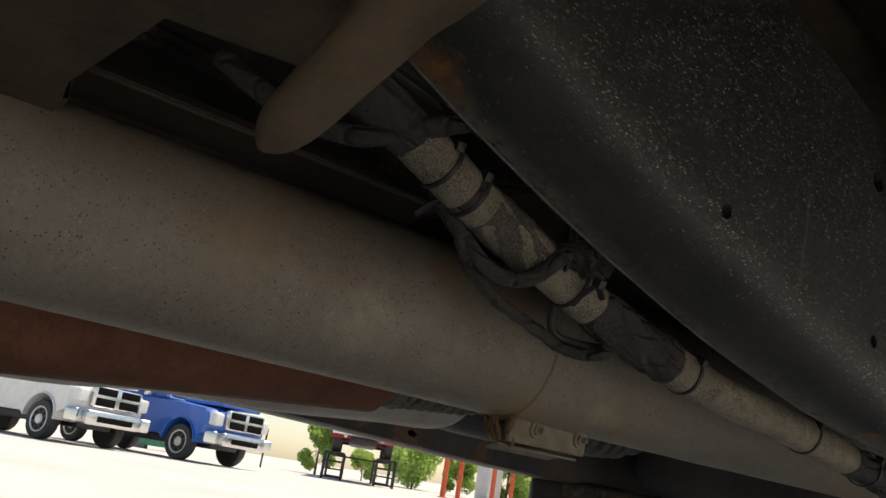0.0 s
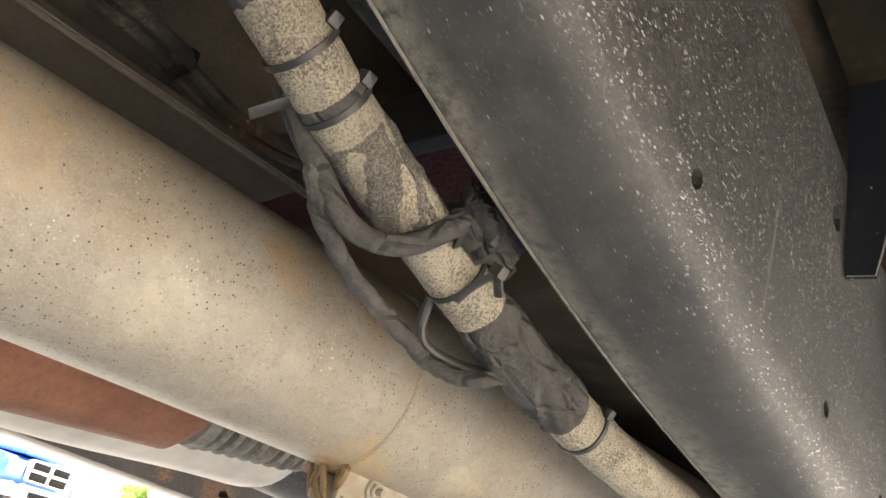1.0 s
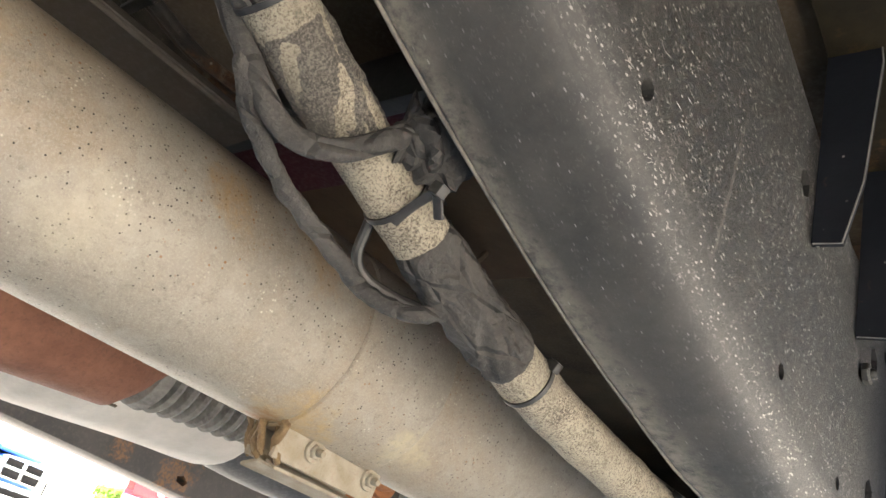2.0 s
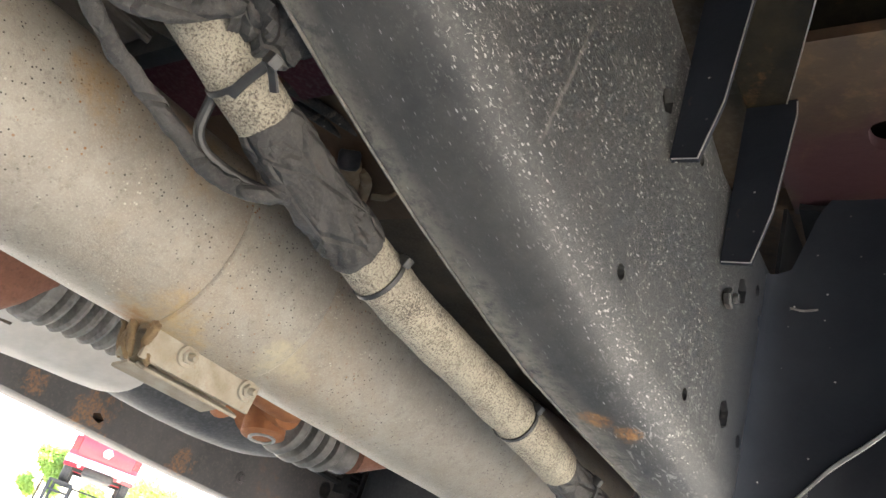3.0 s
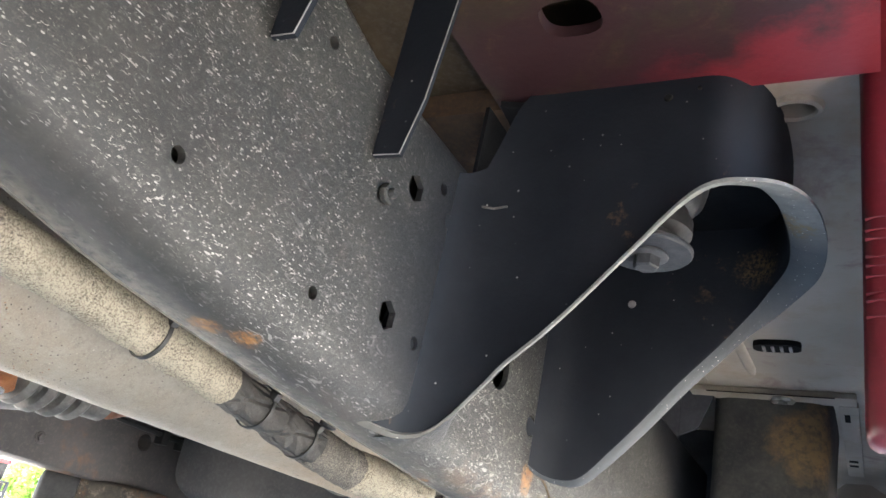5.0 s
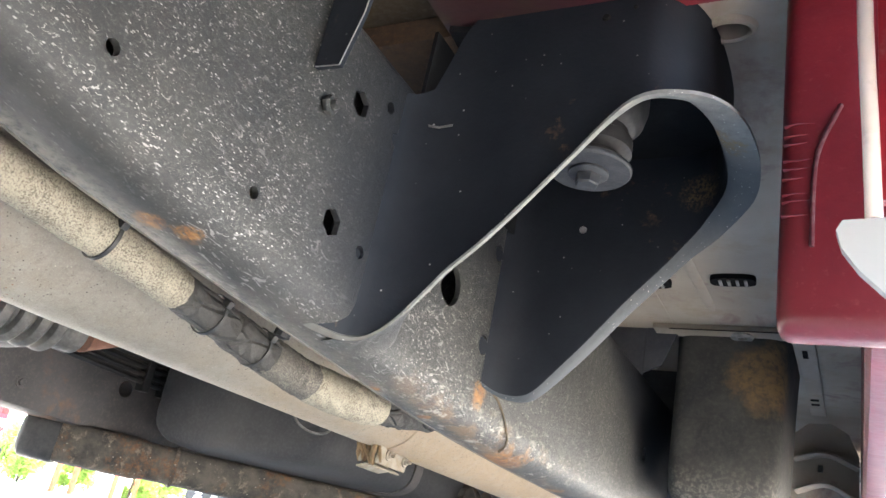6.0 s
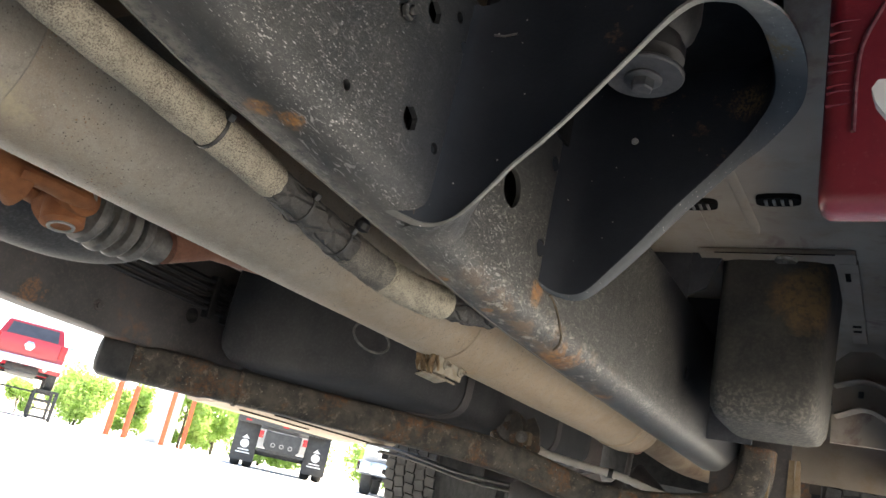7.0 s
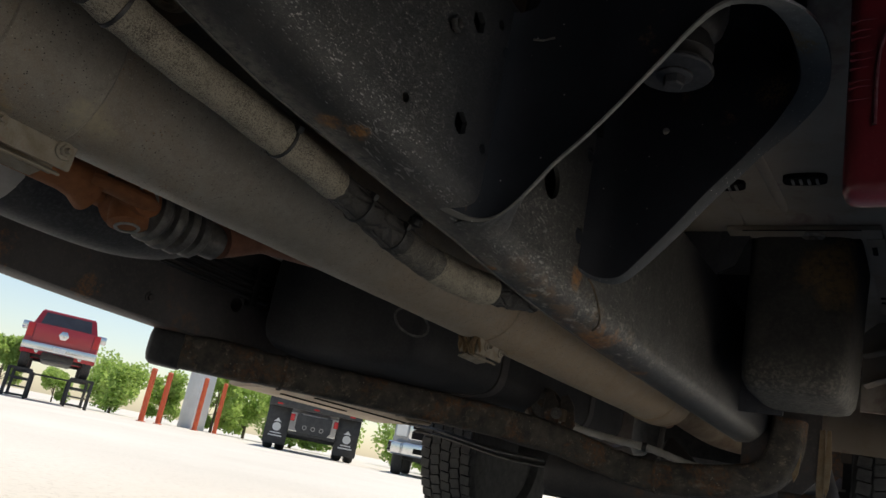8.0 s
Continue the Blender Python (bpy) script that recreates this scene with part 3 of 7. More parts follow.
def skin(bm, rings, closed=True, caps=True):
    """Faces between rings of equal length."""
    vs = [[bm.verts.new(q) for q in r] for r in rings]
    m = len(vs[0])
    for a, b in zip(vs, vs[1:]):
        for i in range(m if closed else m - 1):
            j = (i + 1) % m
            bm.faces.new((a[i], a[j], b[j], b[i]))
    if caps and closed:
        bm.faces.new(vs[0][::-1])
        bm.faces.new(vs[-1])
    return vs


def tube(bm, pts, radius, seg=16, caps=True, wob=0.0, squash=1.0, freq=45):
    """A round bar along points; radius: a number, or a function of 0..1 and the angle."""
    pts = [Vector(p) for p in pts]
    rings, n = [], len(pts)
    side = None
    for i, p in enumerate(pts):
        d = (pts[min(i + 1, n - 1)] - pts[max(i - 1, 0)]).normalized()
        if side is None:
            side = d.cross(Vector((0, 0, 1)) if abs(d.z) < 0.9 else Vector((1, 0, 0))).normalized()
        side = (side - d * side.dot(d)).normalized()
        up = side.cross(d)
        ring = []
        for k in range(seg):
            a = 2 * math.pi * k / seg
            r = radius(i / max(1, n - 1), a) if callable(radius) else radius
            if wob:
                r *= 1 + wob * noise.noise((p * freq + Vector((math.cos(a), math.sin(a), 0)) * 1.3))
            ring.append(p + side * (r * math.cos(a)) + up * (r * squash * math.sin(a)))
        rings.append(ring)
    skin(bm, rings, True, caps)
    return bm


def box(bm, lo, hi, m=None, bevel=0.0, seg=2):
    lo, hi = Vector(lo), Vector(hi)
    b2 = bmesh.new()
    bmesh.ops.create_cube(b2, size=1)
    for v in b2.verts:
        v.co = Vector([lo[i] + (v.co[i] + 0.5) * (hi[i] - lo[i]) for i in range(3)])
    if bevel:
        bmesh.ops.bevel(b2, geom=b2.edges[:], offset=bevel, segments=seg, profile=0.6, affect="EDGES")
    join(bm, b2, m)
    return bm


def join(bm, b2, m=None):
    if m is not None:
        bmesh.ops.transform(b2, matrix=m, verts=b2.verts)
    vs = {v: bm.verts.new(v.co) for v in b2.verts}
    for f in b2.faces:
        bm.faces.new([vs[v] for v in f.verts])
    b2.free()


def lathe(bm, profile, at, axis=(0, 0, 1), seg=32, closed=False):
    """Turns (radius, height) pairs round an axis through at."""
    q = Vector(axis).to_track_quat("Z", "Y")
    at = Vector(at)
    rings = [[at + q @ Vector((r * math.cos(2 * math.pi * k / seg), r * math.sin(2 * math.pi * k / seg), h)) for k in range(seg)] for r, h in profile]
    skin(bm, rings + ([rings[0]] if closed else []), True, not closed)
    if closed:
        bmesh.ops.remove_doubles(bm, verts=bm.verts, dist=1e-6)
    return bm


def prism(bm, poly, a, b, axes="xz"):
    """A flat outline (u, v) pushed from a to b along the third axis."""
    def at(u, v, w):
        return {"xz": (u, w, v), "yz": (w, u, v), "xy": (u, v, w)}[axes]
    skin(bm, [[at(u, v, a) for u, v in poly], [at(u, v, b) for u, v in poly]])
    return bm


def hexagon(r, u, v, turn=0.0, n=6):
    return [(u + r * math.cos(2 * math.pi * k / n + turn), v + r * math.sin(2 * math.pi * k / n + turn)) for k in range(n)]


def bolt(parent, at, axis, head=0.011, shank=0.018, material=None, washer=True, name="bolt"):
    """A hexagon bolt with a washer, its head turned outwards along axis."""
    bm = bmesh.new()
    lathe(bm, [(head * 0.8, 0), (head * 0.98, 0.0008), (head, head * 0.55), (head * 0.85, head * 0.72)], at, axis, 6)
    if washer:
        lathe(bm, [(head * 1.45, -0.0015), (head * 1.5, 0), (head * 1.4, 0.0012)], at, axis, 20)
    if shank > 0:
        lathe(bm, [(head * 0.5, head * 0.6), (head * 0.5, head * 0.7 + shank), (head * 0.4, head * 0.7 + shank + 0.002)], at, axis, 12)
    return part(name, bm, material or M_STEEL, parent)


def lerp(x, pts):
    """Piecewise linear."""
    if x <= pts[0][0]:
        return pts[0][1]
    for (a, u), (b, v) in zip(pts, pts[1:]):
        if x <= b:
            return u + (v - u) * (x - a) / (b - a)
    return pts[-1][1]


def cut(ob, cutter_bm):
    """Cuts holes into a mesh object and keeps plain mesh."""
    me = bpy.data.meshes.new("cutter")
    bmesh.ops.recalc_face_normals(cutter_bm, faces=cutter_bm.faces)
    cutter_bm.to_mesh(me)
    cutter_bm.free()
    c = new("cutter", me)
    mod = ob.modifiers.new("holes", "BOOLEAN")
    mod.object, mod.operation, mod.solver = c, "DIFFERENCE", "EXACT"
    bpy.context.view_layer.update()
    made = bpy.data.meshes.new_from_object(ob.evaluated_get(bpy.context.evaluated_depsgraph_get()))
    ob.modifiers.clear()
    old, ob.data = ob.data, made
    made.shade_smooth()
    made.set_sharp_from_angle(angle=radians(35))
    bpy.data.objects.remove(c)
    bpy.data.meshes.remove(me)
    bpy.data.meshes.remove(old)


# ---- the ground ----
bm = bmesh.new()
bmesh.ops.create_grid(bm, x_segments=60, y_segments=60, size=1500)
ground = part("ground", bm, M_GROUND, None)
tagged(ground, "pale sunlit concrete yard with fine grit", "ground", kind="structure")
ground.location.z = 0.0


# ---- the near frame rail ----
WEB = -0.073


def rail_bottom(y):
    return 0.443 + 0.115 * min(max(0.0, 1.4 - y), 1.16) ** 3 + 0.35 * max(0.0, y - 2.25)


def rail_top(y):
    return 0.685 + 0.24 * max(0.0, min(0.76 - y, 0.32)) + 0.35 * max(0.0, y - 2.25)


def rail_inner(y):
    return lerp(y, [(0.3, -0.152), (0.55, -0.1455), (0.68, -0.138), (0.80, -0.121), (0.92, -0.111), (1.3, -0.118), (2.4, -0.124)])


def rail_ring(y, off, outer, inner):
    """The rail's cross-section at y, drawn in by off."""
    zb, zt, xo, xi = rail_bottom(y) + off, rail_top(y) - off, outer - off, inner + off
    pts = []
    for cx, cz, r, a0 in ((xo, zb, 0.030, -90), (xo, zt, 0.012, 0), (xi, zt, 0.012, 90), (xi, zb, 0.005, 180)):
        r = max(0.003, r - off)
        sx, sz = (-1 if cx == xo else 1), (1 if cz == zb else -1)
        for k in range(6):
            a = radians(a0 + 90 * k / 5)
            pts.append((cx + sx * r + r * math.cos(a), y, cz + sz * r + r * math.sin(a)))
    return pts


def make_rail(thick=0.005):
    rail = thing("frame_rail", (WEB, 1.0, 0.45), "black painted steel chassis rail, dusty and stone-chipped, with rust spots", "frame rail")
    ys = [-0.9 + 0.1 * i for i in range(9)] + [0.0 + 0.04 * i for i in range(60)] + [2.4 + 0.1 * i for i in range(14)]
    bm = bmesh.new()
    out = [rail_ring(y, 0.0, WEB, rail_inner(y)) for y in ys]
    inn = [rail_ring(y, thick, WEB, rail_inner(y)) for y in ys]
    vo, vi = skin(bm, out, True, False), skin(bm, inn, True, False)
    m = len(vo[0])
    for a, b in ((vo[0], vi[0]), (vo[-1], vi[-1])):
        for i in range(m):
            j = (i + 1) % m
            bm.faces.new((a[i], a[j], b[j], b[i]))
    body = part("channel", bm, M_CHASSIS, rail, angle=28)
    bm = bmesh.new()
    tube(bm, [(rail_inner(y) + 0.0012, y, rail_bottom(y) + 0.0010) for y in ys if 0.1 < y < 2.3], 0.0010, 10, wob=0.5, freq=60)
    part("flange_edge", bm, M_EDGE, rail, "dusty worn flange edge")
    cb = bmesh.new()
    for y, z, r, n, turn in ((0.463, 0.5645, 0.0045, 16, 0), (0.642, 0.531, 0.0045, 16, 0), (0.650, 0.652, 0.009, 6, 0.5), (0.716, 0.657, 0.0045, 16, 0),
                             (0.760, 0.513, 0.0042, 16, 0), (0.838, 0.531, 0.0105, 6, 0.5), (0.836, 0.626, 0.0105, 6, 0.5), (0.872, 0.646, 0.005, 12, 0),
                             (0.888, 0.627, 0.0055, 16, 0), (0.878, 0.526, 0.005, 12, 0), (0.893, 0.509, 0.005, 12, 0), (1.022, 0.558, 0.019, 20, 0),
                             (1.108, 0.530, 0.010, 12, 0), (1.108, 0.627, 0.009, 12, 0), (1.792, 0.559, 0.012, 16, 0), (1.35, 0.60, 0.004, 10, 0)):
        prism(cb, hexagon(r, y, z, turn, n), WEB - 0.02, WEB + 0.02, "yz")
    cut(body, cb)
    bm = bmesh.new()
    tube(bm, spline([(WEB + 0.0004, 1.150, 0.492), (WEB + 0.0004, 1.166, 0.488), (WEB + 0.0004, 1.185, 0.476), (WEB + 0.0002, 1.200, 0.462), (WEB - 0.004, 1.210, 0.454), (WEB - 0.012, 1.214, 0.447)], 6), 0.0013, 8, wob=0.9, freq=260)
    part("weld_seam", bm, M_MEMBER, rail, "dusty weld seam across the rail")
    bolt(rail, (WEB + 0.001, 0.800, 0.6005), (1, 0, 0.05), 0.0075, 0.002, M_CHASSIS, False)
    return rail


near_rail = make_rail()


# ---- cab mount bracket with its bushing ----
def make_cab_mount():
    br = thing("cab_mount_bracket", (0.05, 1.03, 0.49), "black pressed-steel cab mount with a rolled lip, bolted to the rail", "bracket")
    path = [(-0.0860, 0.864), (-0.0815, 0.8785), (-0.0755, 0.8905), (-0.0700, 0.9000), (-0.0600, 0.9075), (-0.0460, 0.9120), (-0.0300, 0.9142), (-0.0150, 0.9150), (0.01, 0.9150), (0.04, 0.9150), (0.070, 0.9150), (0.090, 0.9150)]
    for k in range(1, 12):
        a = radians(-90 + 180 * k / 12)
        c, q = math.cos(a), math.sin(a)
        path.append((0.092 + 0.056 * abs(c) ** 0.8, 1.025 + 0.112 * math.copysign(abs(q) ** 0.8, q)))
    path += [(0.088, 1.137), (0.05, 1.138), (0.02, 1.139), (-0.014, 1.140), (-0.034, 1.1395), (-0.052, 1.1360), (-0.064, 1.1285), (-0.072, 1.1180), (-0.079, 1.106)]
    bot = [0.4660, 0.4635, 0.4614, 0.4608, 0.4662, 0.4854, 0.5070, 0.5244, 0.548, 0.582, 0.617, 0.638] + [lerp(k, [(1, 0.655), (3, 0.667), (5, 0.672), (7, 0.675), (9, 0.673), (10, 0.666), (11, 0.651)]) for k in range(1, 12)] + [0.624, 0.580, 0.544, 0.504, 0.487, 0.486, 0.489, 0.494, 0.498]
    lip = [0.003, 0.004, 0.005, 0.006, 0.007, 0.0075, 0.0080, 0.0080, 0.0080, 0.0080, 0.0095, 0.012] + [lerp(k, [(1, 0.017), (2, 0.022), (4, 0.029), (6, 0.030), (8, 0.027), (11, 0.020)]) for k in range(1, 12)] + [0.018, 0.017, 0.015, 0.012, 0.009, 0.006, 0.004, 0.003, 0.003]
    # finer stations along the wall
    fine_p = spline([(x, y, 0) for x, y in path], 4)
    fine_b = spline([(b, l, 0) for b, l in zip(bot, lip)], 4)
    # the rolled lip grows and fades evenly
    path = fine_p
    n = len(path)
    bot, lip = [v.x for v in fine_b], [max(0.002, v.y) for v in fine_b]
    for _ in range(2):
        bot = [bot[0]] + [(bot[k - 1] + 2 * bot[k] + bot[k + 1]) / 4 for k in range(1, n - 1)] + [bot[-1]]
        lip = [lip[0]] + [(lip[k - 1] + 2 * lip[k] + lip[k + 1]) / 4 for k in range(1, n - 1)] + [lip[-1]]
    # the inner end of the front wall is cut down to the rail with a rounded corner
    top = [lerp(p.x, [(-0.08, 0.668), (-0.060, 0.684), (-0.052, 0.712), (-0.044, 0.742), (-0.034, 0.758), (-0.020, 0.764)]) if p.y < 1.0 else 0.764 for p in path]
    rings = []
    for i, p in enumerate(path):
        d = (path[min(i + 1, n - 1)] - path[max(i - 1, 0)]).normalized()
        out = Vector((d.y, -d.x, 0))
        curl = min(lip[i], 0.013)
        prof = [(0.0, top[i]), (0.0, 0.5 * (top[i] + bot[i])), (0.0, bot[i] + curl)]
        prof += [(lip[i] * (1 - math.cos(radians(a))), bot[i] + curl * (1 - math.sin(radians(a)))) for a in (22, 45, 67, 90)]
        inner = [p + out * o + Vector((0, 0, z)) for o, z in prof]
        th = 0.003
        outer = []
        for k, (o, z) in enumerate(prof):
            a = radians((0, 0, 0, 22, 45, 67, 90)[k])
            outer.append(p + out * (o + th * math.cos(a)) + Vector((0, 0, z + th * math.sin(a))))
        ring = inner + outer[::-1]
        for q in ring:
            # the root sweeps forward and follows the rail's rounded lower corner
            if i < 24:
                q.y -= 0.5 * max(0.0, 0.51 - q.z) * (1 - i / 24)
            dz = rail_bottom(q.y) + 0.030 - q.z
            if i < 24 and dz > 0:
                q.x -= (0.030 - math.sqrt(max(0.0, 0.030 ** 2 - min(dz, 0.029) ** 2))) * (1 - i / 24)
        rings.append(ring)
    bm = bmesh.new()
    skin(bm, [r[:4] + r[10:] for r in rings])
    shell = part("shell", bm, M_BRACKET, br, angle=50)
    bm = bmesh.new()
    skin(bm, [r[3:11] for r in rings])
    part("rolled_lip", bm, M_LIP, shell, "rolled lip with light and shade painted on")
    # the lip's foot flares out onto the rail's lower corner
    foot = spline([(0, 0.886, 0.4600), (0, 0.900, 0.4592), (0, 0.917, 0.4585), (0, 0.934, 0.4620), (0, 0.948, 0.4760), (0, 0.955, 0.4940), (0, 0.957, 0.5060)], 4)
    flare = []
    for k, f in enumerate(foot):
        i = 11 + round(17 * k / (len(foot) - 1))
        top_edge = rings[i][6] + Vector((0.0005, 0.0005, 0.0005))
        f.z = max(f.z, rail_bottom(f.y) + 0.0012)
        dz = max(0.0, rail_bottom(f.y) + 0.030 - f.z)
        end = Vector((WEB - 0.030 + math.sqrt(max(0.0, 0.030 ** 2 - min(dz, 0.0299) ** 2)) - 0.0004, f.y, f.z))
        mid = top_edge.lerp(end, 0.5) + Vector((-0.25, 0.1, 0.05)) * (top_edge - end).length * 0.5
        flare.append([top_edge * (1 - u) ** 2 + mid * 2 * u * (1 - u) + end * u * u for u in (0, 0.2, 0.4, 0.6, 0.8, 1.0)])
    bm = bmesh.new()
    skin(bm, flare, False, False)
    part("foot_flare", bm, M_CHASSIS, shell, "dusty scratched foot of the lip")
    # top plate between the walls, in black that stands in for shade
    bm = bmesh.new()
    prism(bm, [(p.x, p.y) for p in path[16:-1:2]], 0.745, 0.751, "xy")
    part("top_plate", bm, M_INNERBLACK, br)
    # inner plate added over the lit web, its black standing in for shade
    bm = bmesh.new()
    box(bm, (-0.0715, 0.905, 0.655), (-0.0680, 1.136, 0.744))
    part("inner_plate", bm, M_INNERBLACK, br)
    bm = bmesh.new()
    lathe(bm, [(0.012, 0.744), (0.040, 0.744), (0.043, 0.736), (0.043, 0.706), (0.040, 0.694), (0.033, 0.686), (0.029, 0.684), (0.029, 0.678), (0.033, 0.675), (0.033, 0.664), (0.024, 0.660), (0.024, 0.652)], (0.052, 0.987, 0), seg=36)
    part("bushing", bm, M_RUBBER, br, "grey rubber cab bushing")
    bm = bmesh.new()
    lathe(bm, [(0.008, 0.646), (0.0335, 0.646), (0.035, 0.6475), (0.035, 0.650), (0.0335, 0.6515), (0.008, 0.6515)], (0.052, 0.987, 0), seg=40)
    w = part("washer", bm, M_WASHER, br, "large flat grey steel washer")
    bm = bmesh.new()
    lathe(bm, [(0.0085, 0.0), (0.0102, 0.0012), (0.0106, 0.0095)], (0.052, 0.987, 0.6335), seg=6)
    lathe(bm, [(0.0150, 0.0090), (0.0165, 0.0100), (0.0165, 0.0120)], (0.052, 0.987, 0.6335), seg=28)
    part("bolt", bm, M_WASHER, w, "flanged hexagon bolt head")
    bm = bmesh.new()
    lathe(bm, [(0.0005, 0), (0.0035, 0.0008), (0.004, 0.003)], (0.0, 1.1365, 0.6665), (0, 1, 0), 10)
    part("rivet", bm, M_STEEL, br, "pale plug in the wall")
    for x, z, r in ((0.078, 0.735, 0.0035), (0.100, 0.741, 0.0018)):
        bm = bmesh.new()
        lathe(bm, [(0.0006, -0.0008), (r * 0.7, -0.0008), (r, 0.0004), (r * 0.8, 0.0012)], (x, 0.9067, z), (0, 1, 0), 10)
        part("plug", bm, M_HOLE, br, "small dark plug")
    bm = bmesh.new()
    tube(bm, [(-0.056, 0.9035, 0.648), (-0.047, 0.9056, 0.647), (-0.036, 0.9068, 0.649)], 0.0009, 8, wob=0.4, freq=300)
    part("weld", bm, M_DARKSTEEL, br, "short weld end")
    return br


make_cab_mount()


# ---- outrigger: a folded bracket over the rail's upper edge ----
def make_outrigger():
    o = thing("body_outrigger", (-0.05, 0.72, 0.62), "dark folded sheet-steel outrigger with worn bright edges", "bracket")
    for y, xo, zl, zt in ((0.668, -0.050, 0.622, 0.766), (0.778, -0.046, 0.617, 0.7535)):
        bm = bmesh.new()
        tube(bm, [(-0.0715, y, zl), (xo - 0.006, y, zl - 0.001), (xo + 0.003, y, zl + 0.04), (xo + 0.010, y, zt - 0.014), (xo + 0.009, y, zt - 0.002)], 0.0005, 6)
        part("worn_edge", bm, M_STEEL, o, "bright worn edge")
        bm = bmesh.new()
        poly = [(-0.0725, zl), (xo - 0.006, zl - 0.001), (xo + 0.003, zl + 0.04), (xo + 0.010, zt - 0.014), (xo + 0.009, zt), (-0.0725, zt)]
        prism(bm, poly, y, y + 0.004)
        part("cheek_plate", bm, M_BRACKET, o)
    bm = bmesh.new()
    rim = [(0.500, 0.082, 0.778), (0.600, 0.033, 0.774), (0.655, 0.007, 0.769), (0.690, -0.010, 0.7555), (0.705, -0.016, 0.7505), (0.7775, -0.044, 0.7500)]
    skin(bm, [[(-0.0725, y, z), (x, y, z), (x, y, z + 0.004), (-0.0725, y, z + 0.004)] for y, x, z in rim])
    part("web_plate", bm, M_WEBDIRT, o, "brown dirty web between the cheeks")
    bm = bmesh.new()
    tube(bm, [(x, y, z) for y, x, z in rim], 0.0005, 6)
    part("worn_edge", bm, M_STEEL, o, "bright worn edge")
    return o


make_outrigger()


def make_rear_outrigger():
    o = thing("body_mount_plate", (-0.14, 1.6, 0.66), "black sheet-steel plate above the rail under the cab floor", "plate")
    bm = bmesh.new()
    box(bm, (-0.160, 1.735, 0.640), (-0.0745, 1.741, 0.7640), None, 0.002)
    part("cross_plate", bm, M_PLATE, o)
    bm = bmesh.new()
    prism(bm, [(-0.0740, 0.686), (-0.045, 0.700), (-0.020, 0.764), (-0.0740, 0.764)], 1.735, 1.741)
    part("gusset", bm, M_PLATE, o)
    bm = bmesh.new()
    box(bm, (-0.160, 2.00, 0.480), (0.010, 2.006, 0.7640), None, 0.002)
    part("rear_plate", bm, M_PLATE, o)
    # side plate darkens the gap above the rail: shade given as colour
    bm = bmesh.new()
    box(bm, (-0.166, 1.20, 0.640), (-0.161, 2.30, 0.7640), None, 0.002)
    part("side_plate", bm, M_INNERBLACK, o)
    return o


make_rear_outrigger()


# ---- exhaust pipe ----
def pipe_axis(y):
    return Vector((-0.4294 + 0.0613 * y, y, 0.5364 - 0.0056 * y))


PR = 0.0706


def band_clamp(parent, y0, y1):
    """A flat band round the pipe, closed by a bolted block at its foot."""
    bm = bmesh.new()
    tube(bm, [pipe_axis(y0), pipe_axis(y0 + 0.0015), pipe_axis(y1 - 0.0015), pipe_axis(y1)],
         lambda t, a: PR + (0.0006 if t in (0, 1) else 0.0018), 48)
    band = part("band_clamp", bm, M_PIPE, parent, "dusty clamp band round the pipe")
    return band


